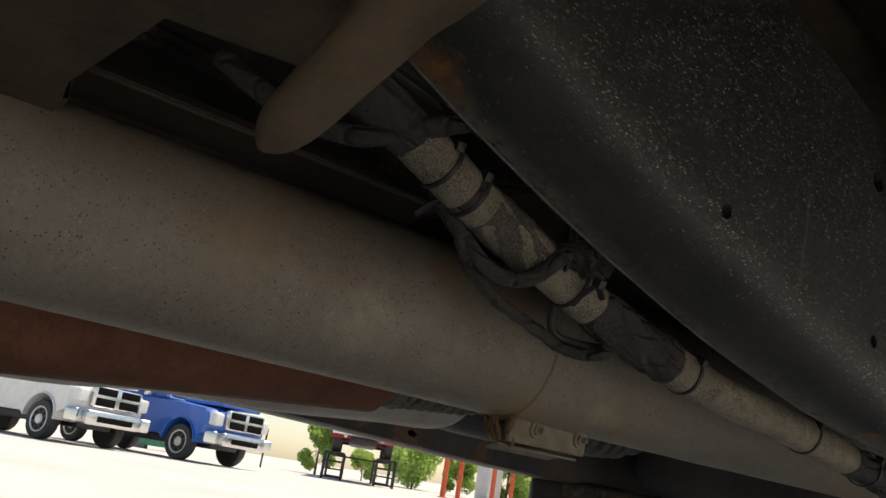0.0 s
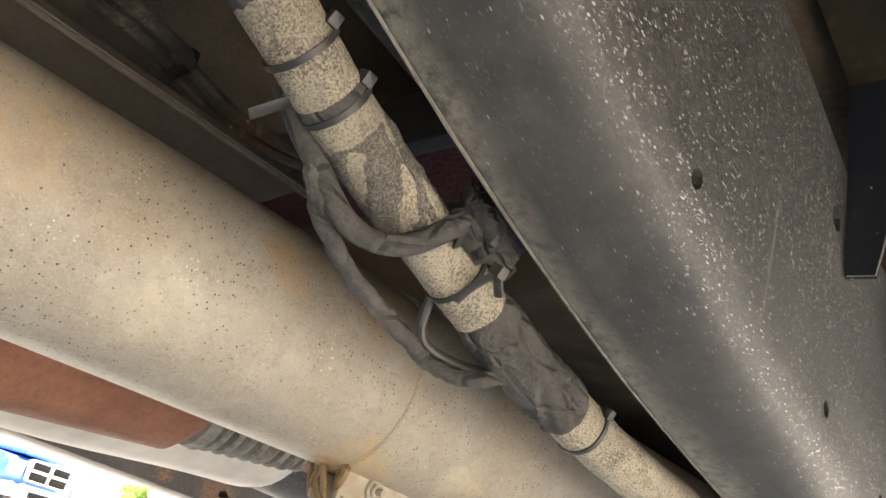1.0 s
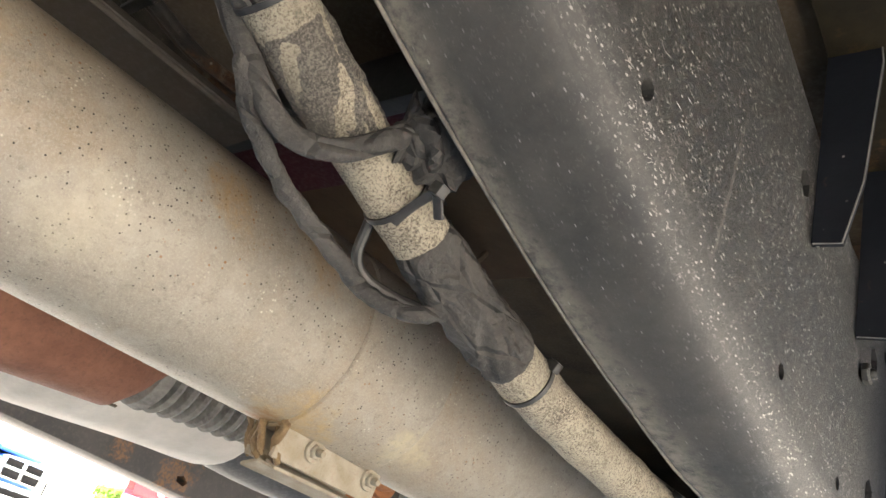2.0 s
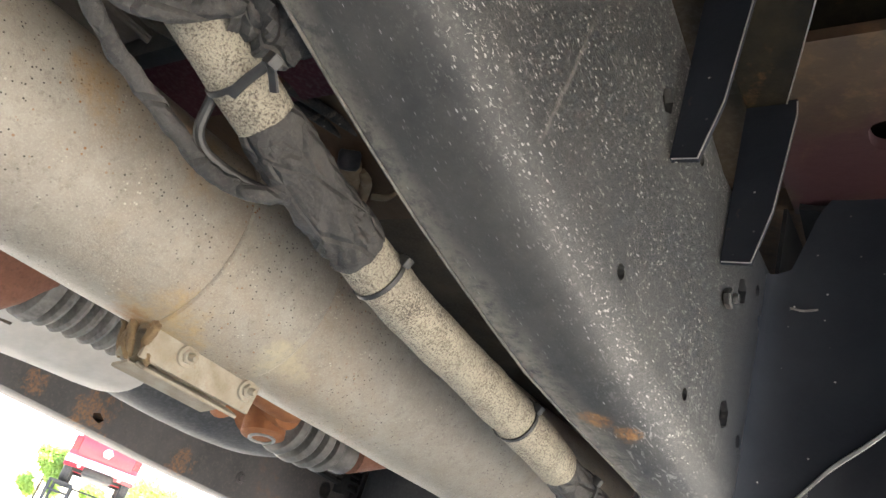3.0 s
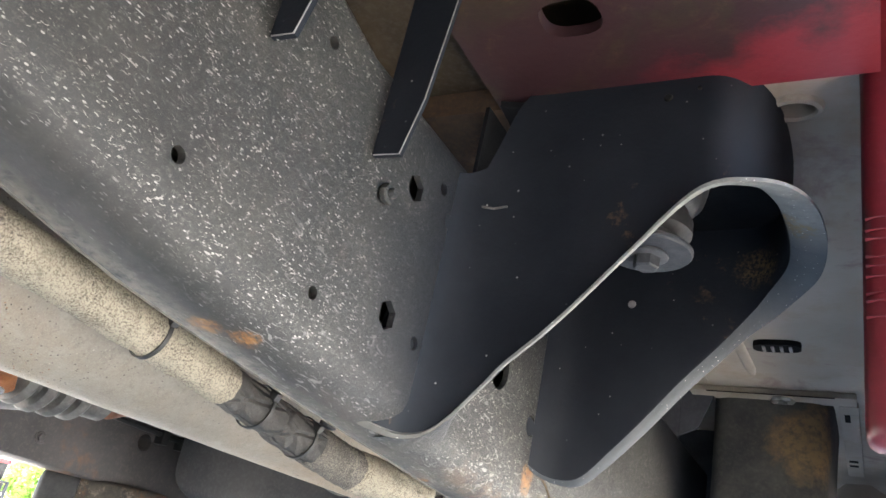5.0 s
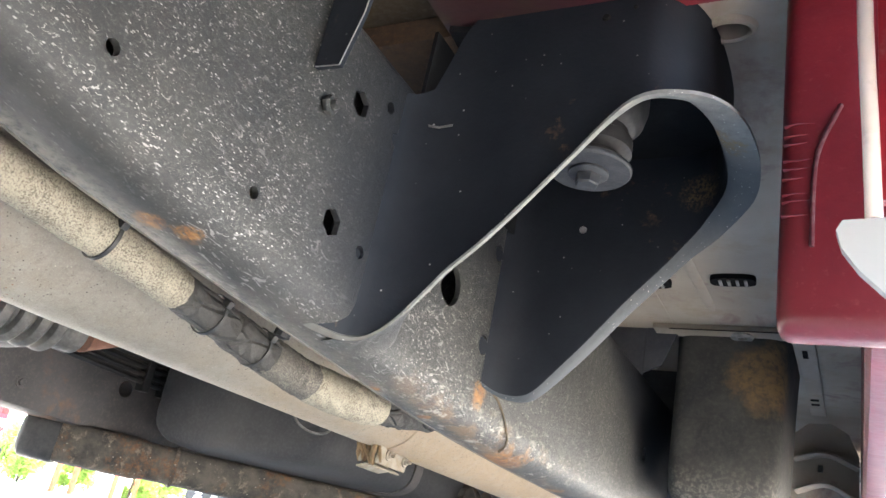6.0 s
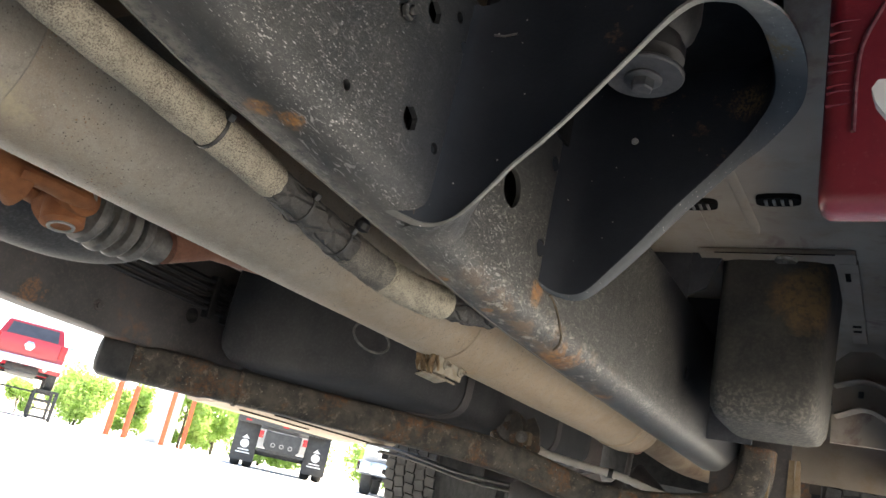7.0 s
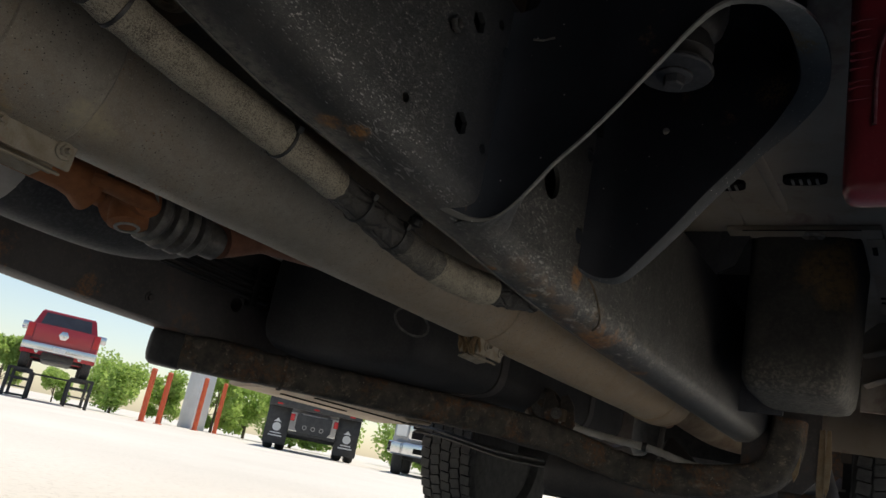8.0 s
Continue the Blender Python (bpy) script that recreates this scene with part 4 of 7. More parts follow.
def make_exhaust():
    ex = thing("exhaust_pipe", (-0.39, 0.9, 0.46), "dusty aluminised steel exhaust pipe with rust-stained clamps", "exhaust pipe")
    bm = bmesh.new()
    ys = [-0.7 + 0.06 * i for i in range(20)] + [0.52 + 0.04 * i for i in range(44)]
    tube(bm, [pipe_axis(y) for y in ys], lambda t, a: PR * (1 + 0.006 * noise.noise(Vector((t * 40, a, 0)))), 56)
    part("tube", bm, M_PIPE, ex, angle=60)
    bm = bmesh.new()
    e = pipe_axis(2.235)
    tube(bm, spline([e, e + Vector((0.008, 0.06, 0.002)), e + Vector((0.018, 0.14, 0.000)), e + Vector((0.030, 0.26, -0.008)), e + Vector((0.050, 0.40, -0.014)), e + Vector((0.11, 0.52, -0.016))], 6), 0.052, 40)
    part("elbow", bm, M_ELBOW, ex, "bent pipe end with rusty heat marks")
    bm = bmesh.new()
    tube(bm, [pipe_axis(2.130), pipe_axis(2.134), pipe_axis(2.20), pipe_axis(2.225), pipe_axis(2.245)], lambda t, a: PR + lerp(t, [(0, 0.0005), (0.25, 0.0035), (0.5, 0.0035), (0.75, -0.002), (1, -0.006)]), 48)
    part("end_sleeve", bm, M_PIPE, ex, "rust-stained crimped end sleeve")
    for y0, y1, by in ((0.600, 0.690, 0.654), (1.395, 1.475, 1.42)):
        band = band_clamp(ex, y0, y1)
        a = pipe_axis(by)
        z0 = a.z - PR
        x0 = a.x
        L = 0.052 if by < 1 else 0.04
        for name, lo, hi, turn in (("ear", (0.009, -L, -0.020), (0.0135, L, 0.016), 6), ("ear", (-0.022, -L, -0.019), (-0.018, L, 0.014), -8),
                                   ("lip", (-0.030, -L + 0.004, -0.0225), (-0.012, L - 0.014, -0.0195), -14), ("lip", (0.001, -L + 0.010, -0.0235), (0.0145, L - 0.004, -0.0205), 20)):
            bm = bmesh.new()
            box(bm, lo, hi, Matrix.Translation((x0, by, z0)) @ Matrix.Rotation(radians(turn), 4, "Y"), 0.0016, 2)
            part(name, bm, M_EAR, band, "pale bolted clamp ear with yellow rust" if name == "ear" else "")
        for k in (-0.38, 0.78):
            bolt(band, (x0 + 0.0140, by + k * L, z0 - 0.006), (1, 0, -0.1), 0.0056, 0.004, M_EAR)
        rnd = random.Random(int(by * 100))
        for k in range(7):
            dx, dy, r = -0.021 + 0.0055 * k, rnd.uniform(-0.009, 0.007), rnd.uniform(0.0020, 0.0036)
            bm = bmesh.new()
            yy, b1, b2 = by - L + dy, rnd.uniform(-0.005, 0.005), rnd.uniform(-0.004, 0.004)
            tube(bm, spline([(x0 + dx, yy - 0.008, z0 + 0.010), (x0 + dx + b2, yy - 0.003 + b1, z0), (x0 + dx - b2, yy + b1, z0 - 0.012), (x0 + dx + b1, yy + 0.006, z0 - 0.020 - 0.005 * rnd.random())], 7),
                 lambda t, a, r=r: r * math.sqrt(max(0.03, 1 - 0.9 * (2 * t - 1) ** 4)), 12, wob=0.5, freq=300)
            part("weld", bm, M_WELD, band, "yellow-brown rusted weld")
    return ex


make_exhaust()


# ---- sleeved harness along the rail ----
HARNESS = spline([(-0.178, 0.10, 0.648), (-0.179, 0.20, 0.617), (-0.182, 0.30, 0.586), (-0.190, 0.38, 0.560), (-0.194, 0.46, 0.537), (-0.191, 0.54, 0.512), (-0.185, 0.62, 0.495), (-0.180, 0.70, 0.486),
                  (-0.177, 0.78, 0.477), (-0.176, 0.86, 0.466), (-0.175, 0.92, 0.458), (-0.169, 0.98, 0.451), (-0.159, 1.04, 0.450), (-0.141, 1.10, 0.455), (-0.122, 1.16, 0.466)], 10)


def harness_at(y):
    for a, b in zip(HARNESS, HARNESS[1:]):
        if a.y <= y <= b.y:
            return a.lerp(b, (y - a.y) / (b.y - a.y))
    return HARNESS[-1]


def harness_piece(parent, name, y0, y1, r, material, label="", wob=0.05, folds=0.0, turns=0.0):
    n = max(4, int((y1 - y0) / (0.0012 if turns else 0.0018 if folds else 0.0035)))
    bm = bmesh.new()
    pts = [harness_at(y0 + (y1 - y0) * i / n) for i in range(n + 1)]

    def rad(t, a):
        end = min(t, 1 - t) * (y1 - y0)
        k = r * (1 - 0.10 * max(0, 1 - end / 0.004))
        f = folds * min(1.0, end / 0.010)
        if folds:
            q = noise.noise(Vector((t * (y1 - y0) * 60 + 1.6 * a, math.cos(a) * 0.9, math.sin(a) * 0.9 + y0 * 9)))
            k *= 1 + f * (0.8 * (1 - 2.2 * abs(q)) - 0.35)
            q2 = noise.noise(Vector((t * (y1 - y0) * 170 - 2.5 * a, math.cos(a) * 2.2, math.sin(a) * 2.2 + y0 * 5)))
            k *= 1 + f * 0.28 * (0.5 - 2.4 * abs(q2))
        if turns:
            # each turn of tape overlaps the one before
            k *= 0.975 + 0.055 * ((t * (y1 - y0) / turns + a / (2 * math.pi)) % 1.0)
        return k
    tube(bm, pts, rad, 64 if folds else 36, wob=wob, freq=60)
    return part(name, bm, material, parent, label, angle=60)


def cable_tie(parent, y, r, tail=None, head=None):
    p = harness_at(y)
    d = (harness_at(y + 0.01) - harness_at(y - 0.01)).normalized()
    bm = bmesh.new()
    lathe(bm, [(r, -0.0014), (r + 0.0010, -0.0014), (r + 0.0010, 0.0014), (r, 0.0014)], p, d, 28, closed=True)
    tie = part("cable_tie", bm, M_TIE, parent, "dusty black nylon cable tie")
    bm = bmesh.new()
    q = Vector(head) if head else p + (Vector((0.86, 0, 0.5)) * (r + 0.0015))
    box(bm, (-0.0036, -0.0028, -0.003), (0.0036, 0.0028, 0.003), Matrix.Translation(q) @ Matrix.Rotation(0.5, 4, "Y"), 0.0008)
    if head:
        # the strap stands off the sleeve on its way to the head, and its cut end hangs down
        tube(bm, spline([p + Vector((0.006, -0.002, -0.0145)), p + Vector((0.016, -0.004, -0.009)), q], 5), 0.0026, 8, squash=0.4)
        tube(bm, [q + Vector((-0.001, 0.001, -0.002)), q + Vector((-0.004, 0.0065, -0.004)), q + Vector((-0.006, 0.011, -0.007))], 0.0024, 8, squash=0.5)
    part("tie_head", bm, M_TIE, tie)
    if tail:
        bm = bmesh.new()
        a, b = Vector(tail[0]), Vector(tail[1])
        tube(bm, [a, a.lerp(b, 0.5) + Vector((0, 0, 0.001)), b], 0.0042, 8, squash=0.28)
        part("tie_tail", bm, M_TIE, tie, "cut tail of the cable tie")
    return tie


def make_harness():
    h = thing("wiring_harness", (-0.19, 0.6, 0.50), "sand-caked wiring harness in taped foam sleeve along the chassis rail", "wiring harness")
    R = 0.0148
    harness_piece(h, "tape_wrap", 0.10, 0.322, R * 1.0, M_TAPE, "dusty black tape", 0.05, 0.14)
    harness_piece(h, "sleeve", 0.316, 0.500, R * 1.03, M_SAND, "sand-coated foam sleeve", 0.04)
    harness_piece(h, "tape_wrap", 0.360, 0.372, R * 1.07, M_TAPE, "narrow tape band", 0.05, 0.06)
    harness_piece(h, "tape_wrap", 0.378, 0.438, R * 1.045, M_SANDTAPE, "sand-caked tape overlapping the sleeve", 0.06, 0.16)
    harness_piece(h, "tape_wrap", 0.490, 0.577, R * 1.09, M_TAPE, "crumpled dusty black tape", 0.05, 0.17)
    harness_piece(h, "sleeve", 0.570, 0.822, R * 1.03, M_SAND, "sand-coated foam sleeve", 0.06)
    harness_piece(h, "tape_wrap", 0.812, 0.882, R * 0.95, M_TAPE, "dusty black tape", 0.05, 0.06, 0.022)
    harness_piece(h, "tape_wrap", 0.876, 0.932, R * 1.02, M_TAPE, "swollen dusty black tape", 0.06, 0.07)
    harness_piece(h, "tape_wrap", 0.924, 0.990, R * 1.08, M_SANDTAPE, "ribbed tape caked with sand", 0.05, 0.05, 0.009)
    harness_piece(h, "sleeve", 0.980, 1.072, R * 1.17, M_SAND, "sand-coated sleeve", 0.08, 0.07)
    harness_piece(h, "tape_wrap", 1.062, 1.140, R * 1.03, M_TAPE, "ribbed dusty tape", 0.05, 0.10, 0.012)
    harness_piece(h, "sleeve", 1.125, 1.159, R * 0.80, M_SAND, "narrow pale sleeve end", 0.06)
    for y, tail in ((0.342, None), (0.368, ((-0.193, 0.358, 0.560), (-0.2068, 0.3435, 0.5455))), (0.469, None), (0.593, None), (0.750, None), (0.856, None), (0.912, None)):
        cable_tie(h, y, R * 1.06, tail, (-0.1625, 0.4628, 0.531) if y == 0.469 else None)
    # thin branch that hangs in a bow beside the sleeve, and a short branch to a connector
    a = harness_at(0.38)
    bow = spline([a + Vector((-0.006, -0.03, 0.010)), (-0.202, 0.370, 0.552), (-0.2005, 0.3778, 0.5365), (-0.2050, 0.3890, 0.5270), (-0.2085, 0.4020, 0.5210), (-0.2130, 0.4235, 0.5135), (-0.2150, 0.4475, 0.5075), (-0.2145, 0.4690, 0.5020), (-0.2130, 0.4835, 0.4970), (-0.2070, 0.4955, 0.4945), (-0.1990, 0.5065, 0.4950), (-0.194, 0.522, 0.503)], 6)
    bm = bmesh.new()
    tube(bm, bow, lambda t, a: 0.0043 * (1 + 0.07 * math.sin(t * 90 + a)), 16, wob=0.25, freq=200)
    part("branch_cable", bm, M_TAPE, h, "taped thin branch cable hanging in a bow")
    bm = bmesh.new()
    tube(bm, spline([(-0.205, 0.352, 0.566), (-0.2015, 0.370, 0.5475), (-0.1985, 0.3845, 0.5345), (-0.1980, 0.3965, 0.5275), (-0.1950, 0.4070, 0.5235), (-0.1860, 0.4160, 0.5225), (-0.1800, 0.4250, 0.5275), (-0.1755, 0.4340, 0.5370), (-0.1735, 0.4420, 0.5460), (-0.174, 0.450, 0.553)], 8), 0.0052, 16, wob=0.14, freq=90)
    part("branch_cable", bm, M_TAPE, h)
    bm = bmesh.new()
    lathe(bm, [(0.007, -0.020), (0.011, -0.018), (0.012, -0.006), (0.014, -0.004), (0.014, 0.006), (0.010, 0.010), (0.008, 0.018)], (-0.172, 0.460, 0.558), (0.3, 0.6, 0.6), 14)
    tube(bm, spline([(-0.178, 0.444, 0.552), (-0.172, 0.454, 0.553), (-0.170, 0.466, 0.552), (-0.175, 0.476, 0.551)], 6), 0.0120, 20, wob=0.8, freq=130)
    box(bm, (-0.006, -0.010, 0.004), (0.008, 0.010, 0.013), pose(-0.172, 0.462, 0.556, 20, 10, 30), 0.002)
    tube(bm, spline([(-0.178, 0.452, 0.575), (-0.172, 0.470, 0.580), (-0.166, 0.490, 0.572)], 5), 0.004, 10, wob=0.3)
    part("connector", bm, M_TAPE, h, "dusty black plug connector")
    bm = bmesh.new()
    tube(bm, spline([(-0.198, 0.460, 0.538), (-0.2073, 0.4697, 0.5248), (-0.2141, 0.4754, 0.5103), (-0.2154, 0.4854, 0.5041), (-0.212, 0.5022, 0.5028), (-0.204, 0.517, 0.503)], 6), 0.0028, 10)
    part("loop_cable", bm, M_TIE, h)
    bm = bmesh.new()
    tube(bm, spline([(-0.232, 0.215, 0.600), (-0.212, 0.250, 0.577), (-0.192, 0.285, 0.5695), (-0.174, 0.312, 0.5795), (-0.162, 0.338, 0.592), (-0.158, 0.360, 0.606), (-0.160, 0.385, 0.625)], 8), lambda t, a: 0.0062 * (1 + 0.04 * math.sin(t * 120)), 16, wob=0.10, freq=120)
    part("branch_cable", bm, M_TAPE, h, "thick taped branch crossing under the harness")
    # push-in clip on the rail's edge
    bm = bmesh.new()
    tube(bm, [(-0.158, 0.918, 0.470), (-0.150, 0.915, 0.500)], 0.003, 8)
    lathe(bm, [(0.002, -0.008), (0.007, -0.006), (0.007, 0.0), (0.004, 0.004)], (-0.154, 0.916, 0.476), (0.3, 0, 1), 10)
    part("clip", bm, M_TIE, h, "black push-in clip")
    return h


make_harness()


# ---- drive shaft with boot and joint, behind the exhaust pipe ----
def make_shaft():
    s = thing("drive_shaft", (-0.60, 0.8, 0.46), "rust-brown drive shaft with rubber boot and rusty universal joint", "drive shaft")
    ax = lambda y: Vector((-0.615, y, 0.510 - 0.012 * (y - 0.6)))
    bm = bmesh.new()
    front = lambda y: Vector((-0.612, y, 0.517 + 0.088 * (y - 0.6)))
    tube(bm, [front(-0.6), front(-0.2), front(0.2), front(0.590), front(0.612), ax(0.622)], lambda t, a: 0.057 if t < 0.75 else (0.050 if t < 0.95 else 0.036), 36)
    part("tube", bm, M_RUST, s, "brown rusted shaft tube")
    bm = bmesh.new()
    prof = [(0.034, -0.004), (0.040, 0.0), (0.041, 0.012), (0.036, 0.014)]
    for k in range(7):
        crest = 0.0385 - 0.0016 * k
        prof += [(crest - 0.011, 0.0165 + 0.0155 * k), (crest - 0.002, 0.0205 + 0.0155 * k), (crest, 0.0240 + 0.0155 * k), (crest - 0.002, 0.0275 + 0.0155 * k)]
    prof += [(0.020, 0.126), (0.025, 0.128), (0.025, 0.136), (0.020, 0.138)]
    lathe(bm, prof, ax(0.618), (0, 1, -0.012), 36)
    part("boot", bm, M_BOOT, s, "dusty black corrugated rubber boot")
    bm = bmesh.new()
    tube(bm, [ax(0.745), ax(0.835), ax(0.850), ax(0.868)], lambda t, a: lerp(t, [(0, 0.021), (0.6, 0.022), (0.85, 0.030), (1, 0.034)]), 28)
    for sx in (-1, 1):
        arm = spline([ax(0.858) + Vector((sx * 0.020, 0, 0.002)), ax(0.880) + Vector((sx * 0.031, 0, 0.001)), ax(0.905) + Vector((sx * 0.035, 0, 0)), ax(0.942) + Vector((sx * 0.034, 0, 0))], 5)
        tube(bm, arm, lambda t, a: lerp(t, [(0, 0.015), (0.6, 0.017), (0.85, 0.018), (1, 0.010)]), 16, squash=0.62)
    part("yoke", bm, M_ORANGE, s, "orange rusted yoke")
    for d in ((0.25, 0, -1), (1, 0, 0.25)):
        bm = bmesh.new()
        d = Vector(d).normalized()
        lathe(bm, [(0.019, -0.033), (0.025, -0.030), (0.025, 0.030), (0.019, 0.033)], ax(0.930), d, 24)
        cap = part("joint_cap", bm, M_ORANGE, s, "orange rusted joint cap")
        bm = bmesh.new()
        lathe(bm, [(0.016, 0.0332), (0.016, 0.035), (0.012, 0.035), (0.012, 0.0332)], ax(0.930), d, 20, closed=True)
        part("circlip", bm, M_STEEL, cap)
    bm = bmesh.new()
    prof = [(0.020, 0.945), (0.027, 0.952)]
    for k, (y, r) in enumerate(((0.962, 0.039), (0.985, 0.041), (1.010, 0.039), (1.034, 0.036))):
        prof += [(r - 0.010, y - 0.008), (r - 0.002, y - 0.006), (r, y - 0.002), (r, y + 0.004), (r - 0.003, y + 0.008), (r - 0.010, y + 0.010)]
    prof += [(0.026, 1.052), (0.025, 1.078)]
    lathe(bm, [(r, y - 0.945) for r, y in prof], ax(0.945), (0, 1, -0.012), 36)
    part("flange", bm, M_DARKSTEEL, s, "dark grey machined flange rings")
    bm = bmesh.new()
    tube(bm, [(-0.612, 1.078, 0.512), (-0.610, 1.16, 0.548), (-0.606, 1.5, 0.592), (-0.600, 2.3, 0.632), (-0.61, 3.40, 0.60)], 0.030, 28)
    part("rear_tube", bm, M_RUST, s, "brown rusted rear shaft tube")
    return s


make_shaft()


# ---- transmission and transfer case in the middle ----
def make_transfer():
    t = thing("transfer_case", (-0.78, 0.6, 0.43), "dusty pale cast-aluminium transfer case with a dark tail housing", "transfer case")
    bm = bmesh.new()
    pts = [(-0.80, -0.4, 0.528), (-0.80, 0.0, 0.530), (-0.80, 0.25, 0.536), (-0.80, 0.40, 0.547), (-0.80, 0.60, 0.558), (-0.80, 0.80, 0.570), (-0.80, 0.90, 0.576)]
    line = spline(pts, 6)
    tube(bm, line, lambda u, a: (0.109 + 0.002 * math.sin(u * 22)) * (1 - 0.25 * max(0, u - 0.85) / 0.15), 36, squash=0.95)
    part("housing", bm, M_ALU, t, "pale dusty cast housing")
    bm = bmesh.new()
    tube(bm, [(p.x + 0.068, p.y, p.z - 0.0790) for p in line[2:-10]], 0.0026, 8, wob=0.3, freq=40)
    part("seam", bm, M_DIRTY, t, "dark seam above the housing's lower lip")
    bm = bmesh.new()
    tube(bm, spline([(-0.80, 0.84, 0.580), (-0.80, 0.92, 0.576), (-0.80, 1.05, 0.576), (-0.80, 1.15, 0.590), (-0.80, 1.20, 0.605)], 6),
         lambda u, a: 0.105 * math.sqrt(max(0.02, 1 - (max(0, u - 0.2) / 0.82) ** 2.5)), 36)
    part("tail_housing", bm, M_PLASTIC, t, "smooth dark grey tail housing")
    return t


make_transfer()


# ---- far frame rail with its lines ----
FARWEB = -1.154


def far_bottom(y):
    return lerp(y, [(-1, 0.50), (0.6, 0.475), (0.95, 0.462), (1.25, 0.448), (1.6, 0.440), (2.4, 0.436), (3.6, 0.60)])


def make_far_rail():
    r = thing("frame_rail", (FARWEB - 0.03, 1.0, 0.45), "far chassis rail in dull black paint with orange rust patches", "frame rail")
    bm = bmesh.new()
    rings = []
    for i in range(47):
        y = -0.9 + 0.1 * i
        zb, zt = far_bottom(y), 0.68 + max(0, y - 2.4) * 0.14
        rings.append([(FARWEB, y, zt), (FARWEB - 0.005, y, zt + 0.006), (FARWEB - 0.075, y, zt + 0.006), (FARWEB - 0.08, y, zt), (FARWEB - 0.08, y, zb + 0.004),
                      (FARWEB - 0.075, y, zb), (FARWEB - 0.014, y, zb), (FARWEB - 0.004, y, zb + 0.004), (FARWEB, y, zb + 0.014)])
    skin(bm, rings)
    body = part("channel", bm, M_FARRAIL, r)
    cb = bmesh.new()
    prism(cb, hexagon(0.018, 1.640, 0.541, 0, 20), FARWEB - 0.05, FARWEB + 0.02, "yz")
    prism(cb, [(1.050, 0.478), (1.066, 0.474), (1.072, 0.482), (1.060, 0.490), (1.048, 0.486)], FARWEB - 0.05, FARWEB + 0.02, "yz")
    cut(body, cb)
    for y, z in ((0.82, 0.60), (0.82, 0.64), (1.40, 0.49), (1.88, 0.49)):
        bolt(r, (FARWEB + 0.001, y, z), (1, 0, 0), 0.008, 0.0, M_FARRAIL)
    return r


def make_lines():
    ln = thing("brake_lines", (FARWEB + 0.02, 1.5, 0.60), "bundle of thin black fuel and brake lines along the far rail", "pipe lines")
    for k in range(5):
        bm = bmesh.new()
        z = 0.640 - 0.016 * k
        tube(bm, spline([(FARWEB + 0.014, 0.2, z + 0.03), (FARWEB + 0.014, 0.9, z + 0.02), (FARWEB + 0.014, 1.3, z), (FARWEB + 0.016, 1.6, z - 0.01), (FARWEB + 0.016, 1.95, z - 0.015)], 6), 0.0055, 10)
        part("line", bm, M_TIE, ln)
    for y in (1.66, 1.72):
        bm = bmesh.new()
        box(bm, (FARWEB + 0.001, y, 0.545), (FARWEB + 0.026, y + 0.02, 0.645), None, 0.003)
        part("line_clip", bm, M_TIE, ln)
    return ln


make_far_rail()
make_lines()


# ---- fuel tank ----
def make_tank():
    t = thing("fuel_tank", (-0.85, 2.2, 0.43), "black plastic fuel tank with moulded edges, dusty", "fuel tank")
    bm = bmesh.new()
    rings = []
    for y, s in ((1.655, 0.80), (1.662, 0.92), (1.68, 0.98), (1.72, 1.0), (2.1, 1.0), (2.5, 1.0), (2.9, 1.0), (2.96, 0.9), (2.98, 0.7)):
        cx, cz, w, h = -0.85, 0.580, 0.225 * (0.6 + 0.4 * s), 0.138 * s
        ring = []
        for k in range(32):
            a = 2 * math.pi * k / 32
            c, q = math.cos(a), math.sin(a)
            p = 0.36
            ring.append((cx + w * math.copysign(abs(c) ** p, c), y, cz + h * math.copysign(abs(q) ** p, q)))
        rings.append(ring)
    skin(bm, rings)
    part("shell", bm, M_TANK, t, angle=50)
    bm = bmesh.new()
    tube(bm, [(-0.600, 1.580 - 0.060 * math.cos(a), 0.518 + 0.024 * math.sin(a)) for a in [2 * math.pi * k / 28 for k in range(29)]], 0.0022, 8)
    part("vent_loop", bm, M_DARKSTEEL, t, "thin grey vent line in a loop")
    for y in (2.02, 2.62):
        bm = bmesh.new()
        ring = []
        for k in range(32):
            a = 2 * math.pi * k / 32
            c, q = math.cos(a), math.sin(a)
            p = 0.36
            ring.append((-0.85 + 0.229 * math.copysign(abs(c) ** p, c), 0.580 + 0.1405 * math.copysign(abs(q) ** p, q)))
        skin(bm, [[(u, y, v) for u, v in ring], [(u, y + 0.035, v) for u, v in ring]], True, True)
        part("strap", bm, M_FARRAIL, t, "dark steel tank strap")
    return t


make_tank()


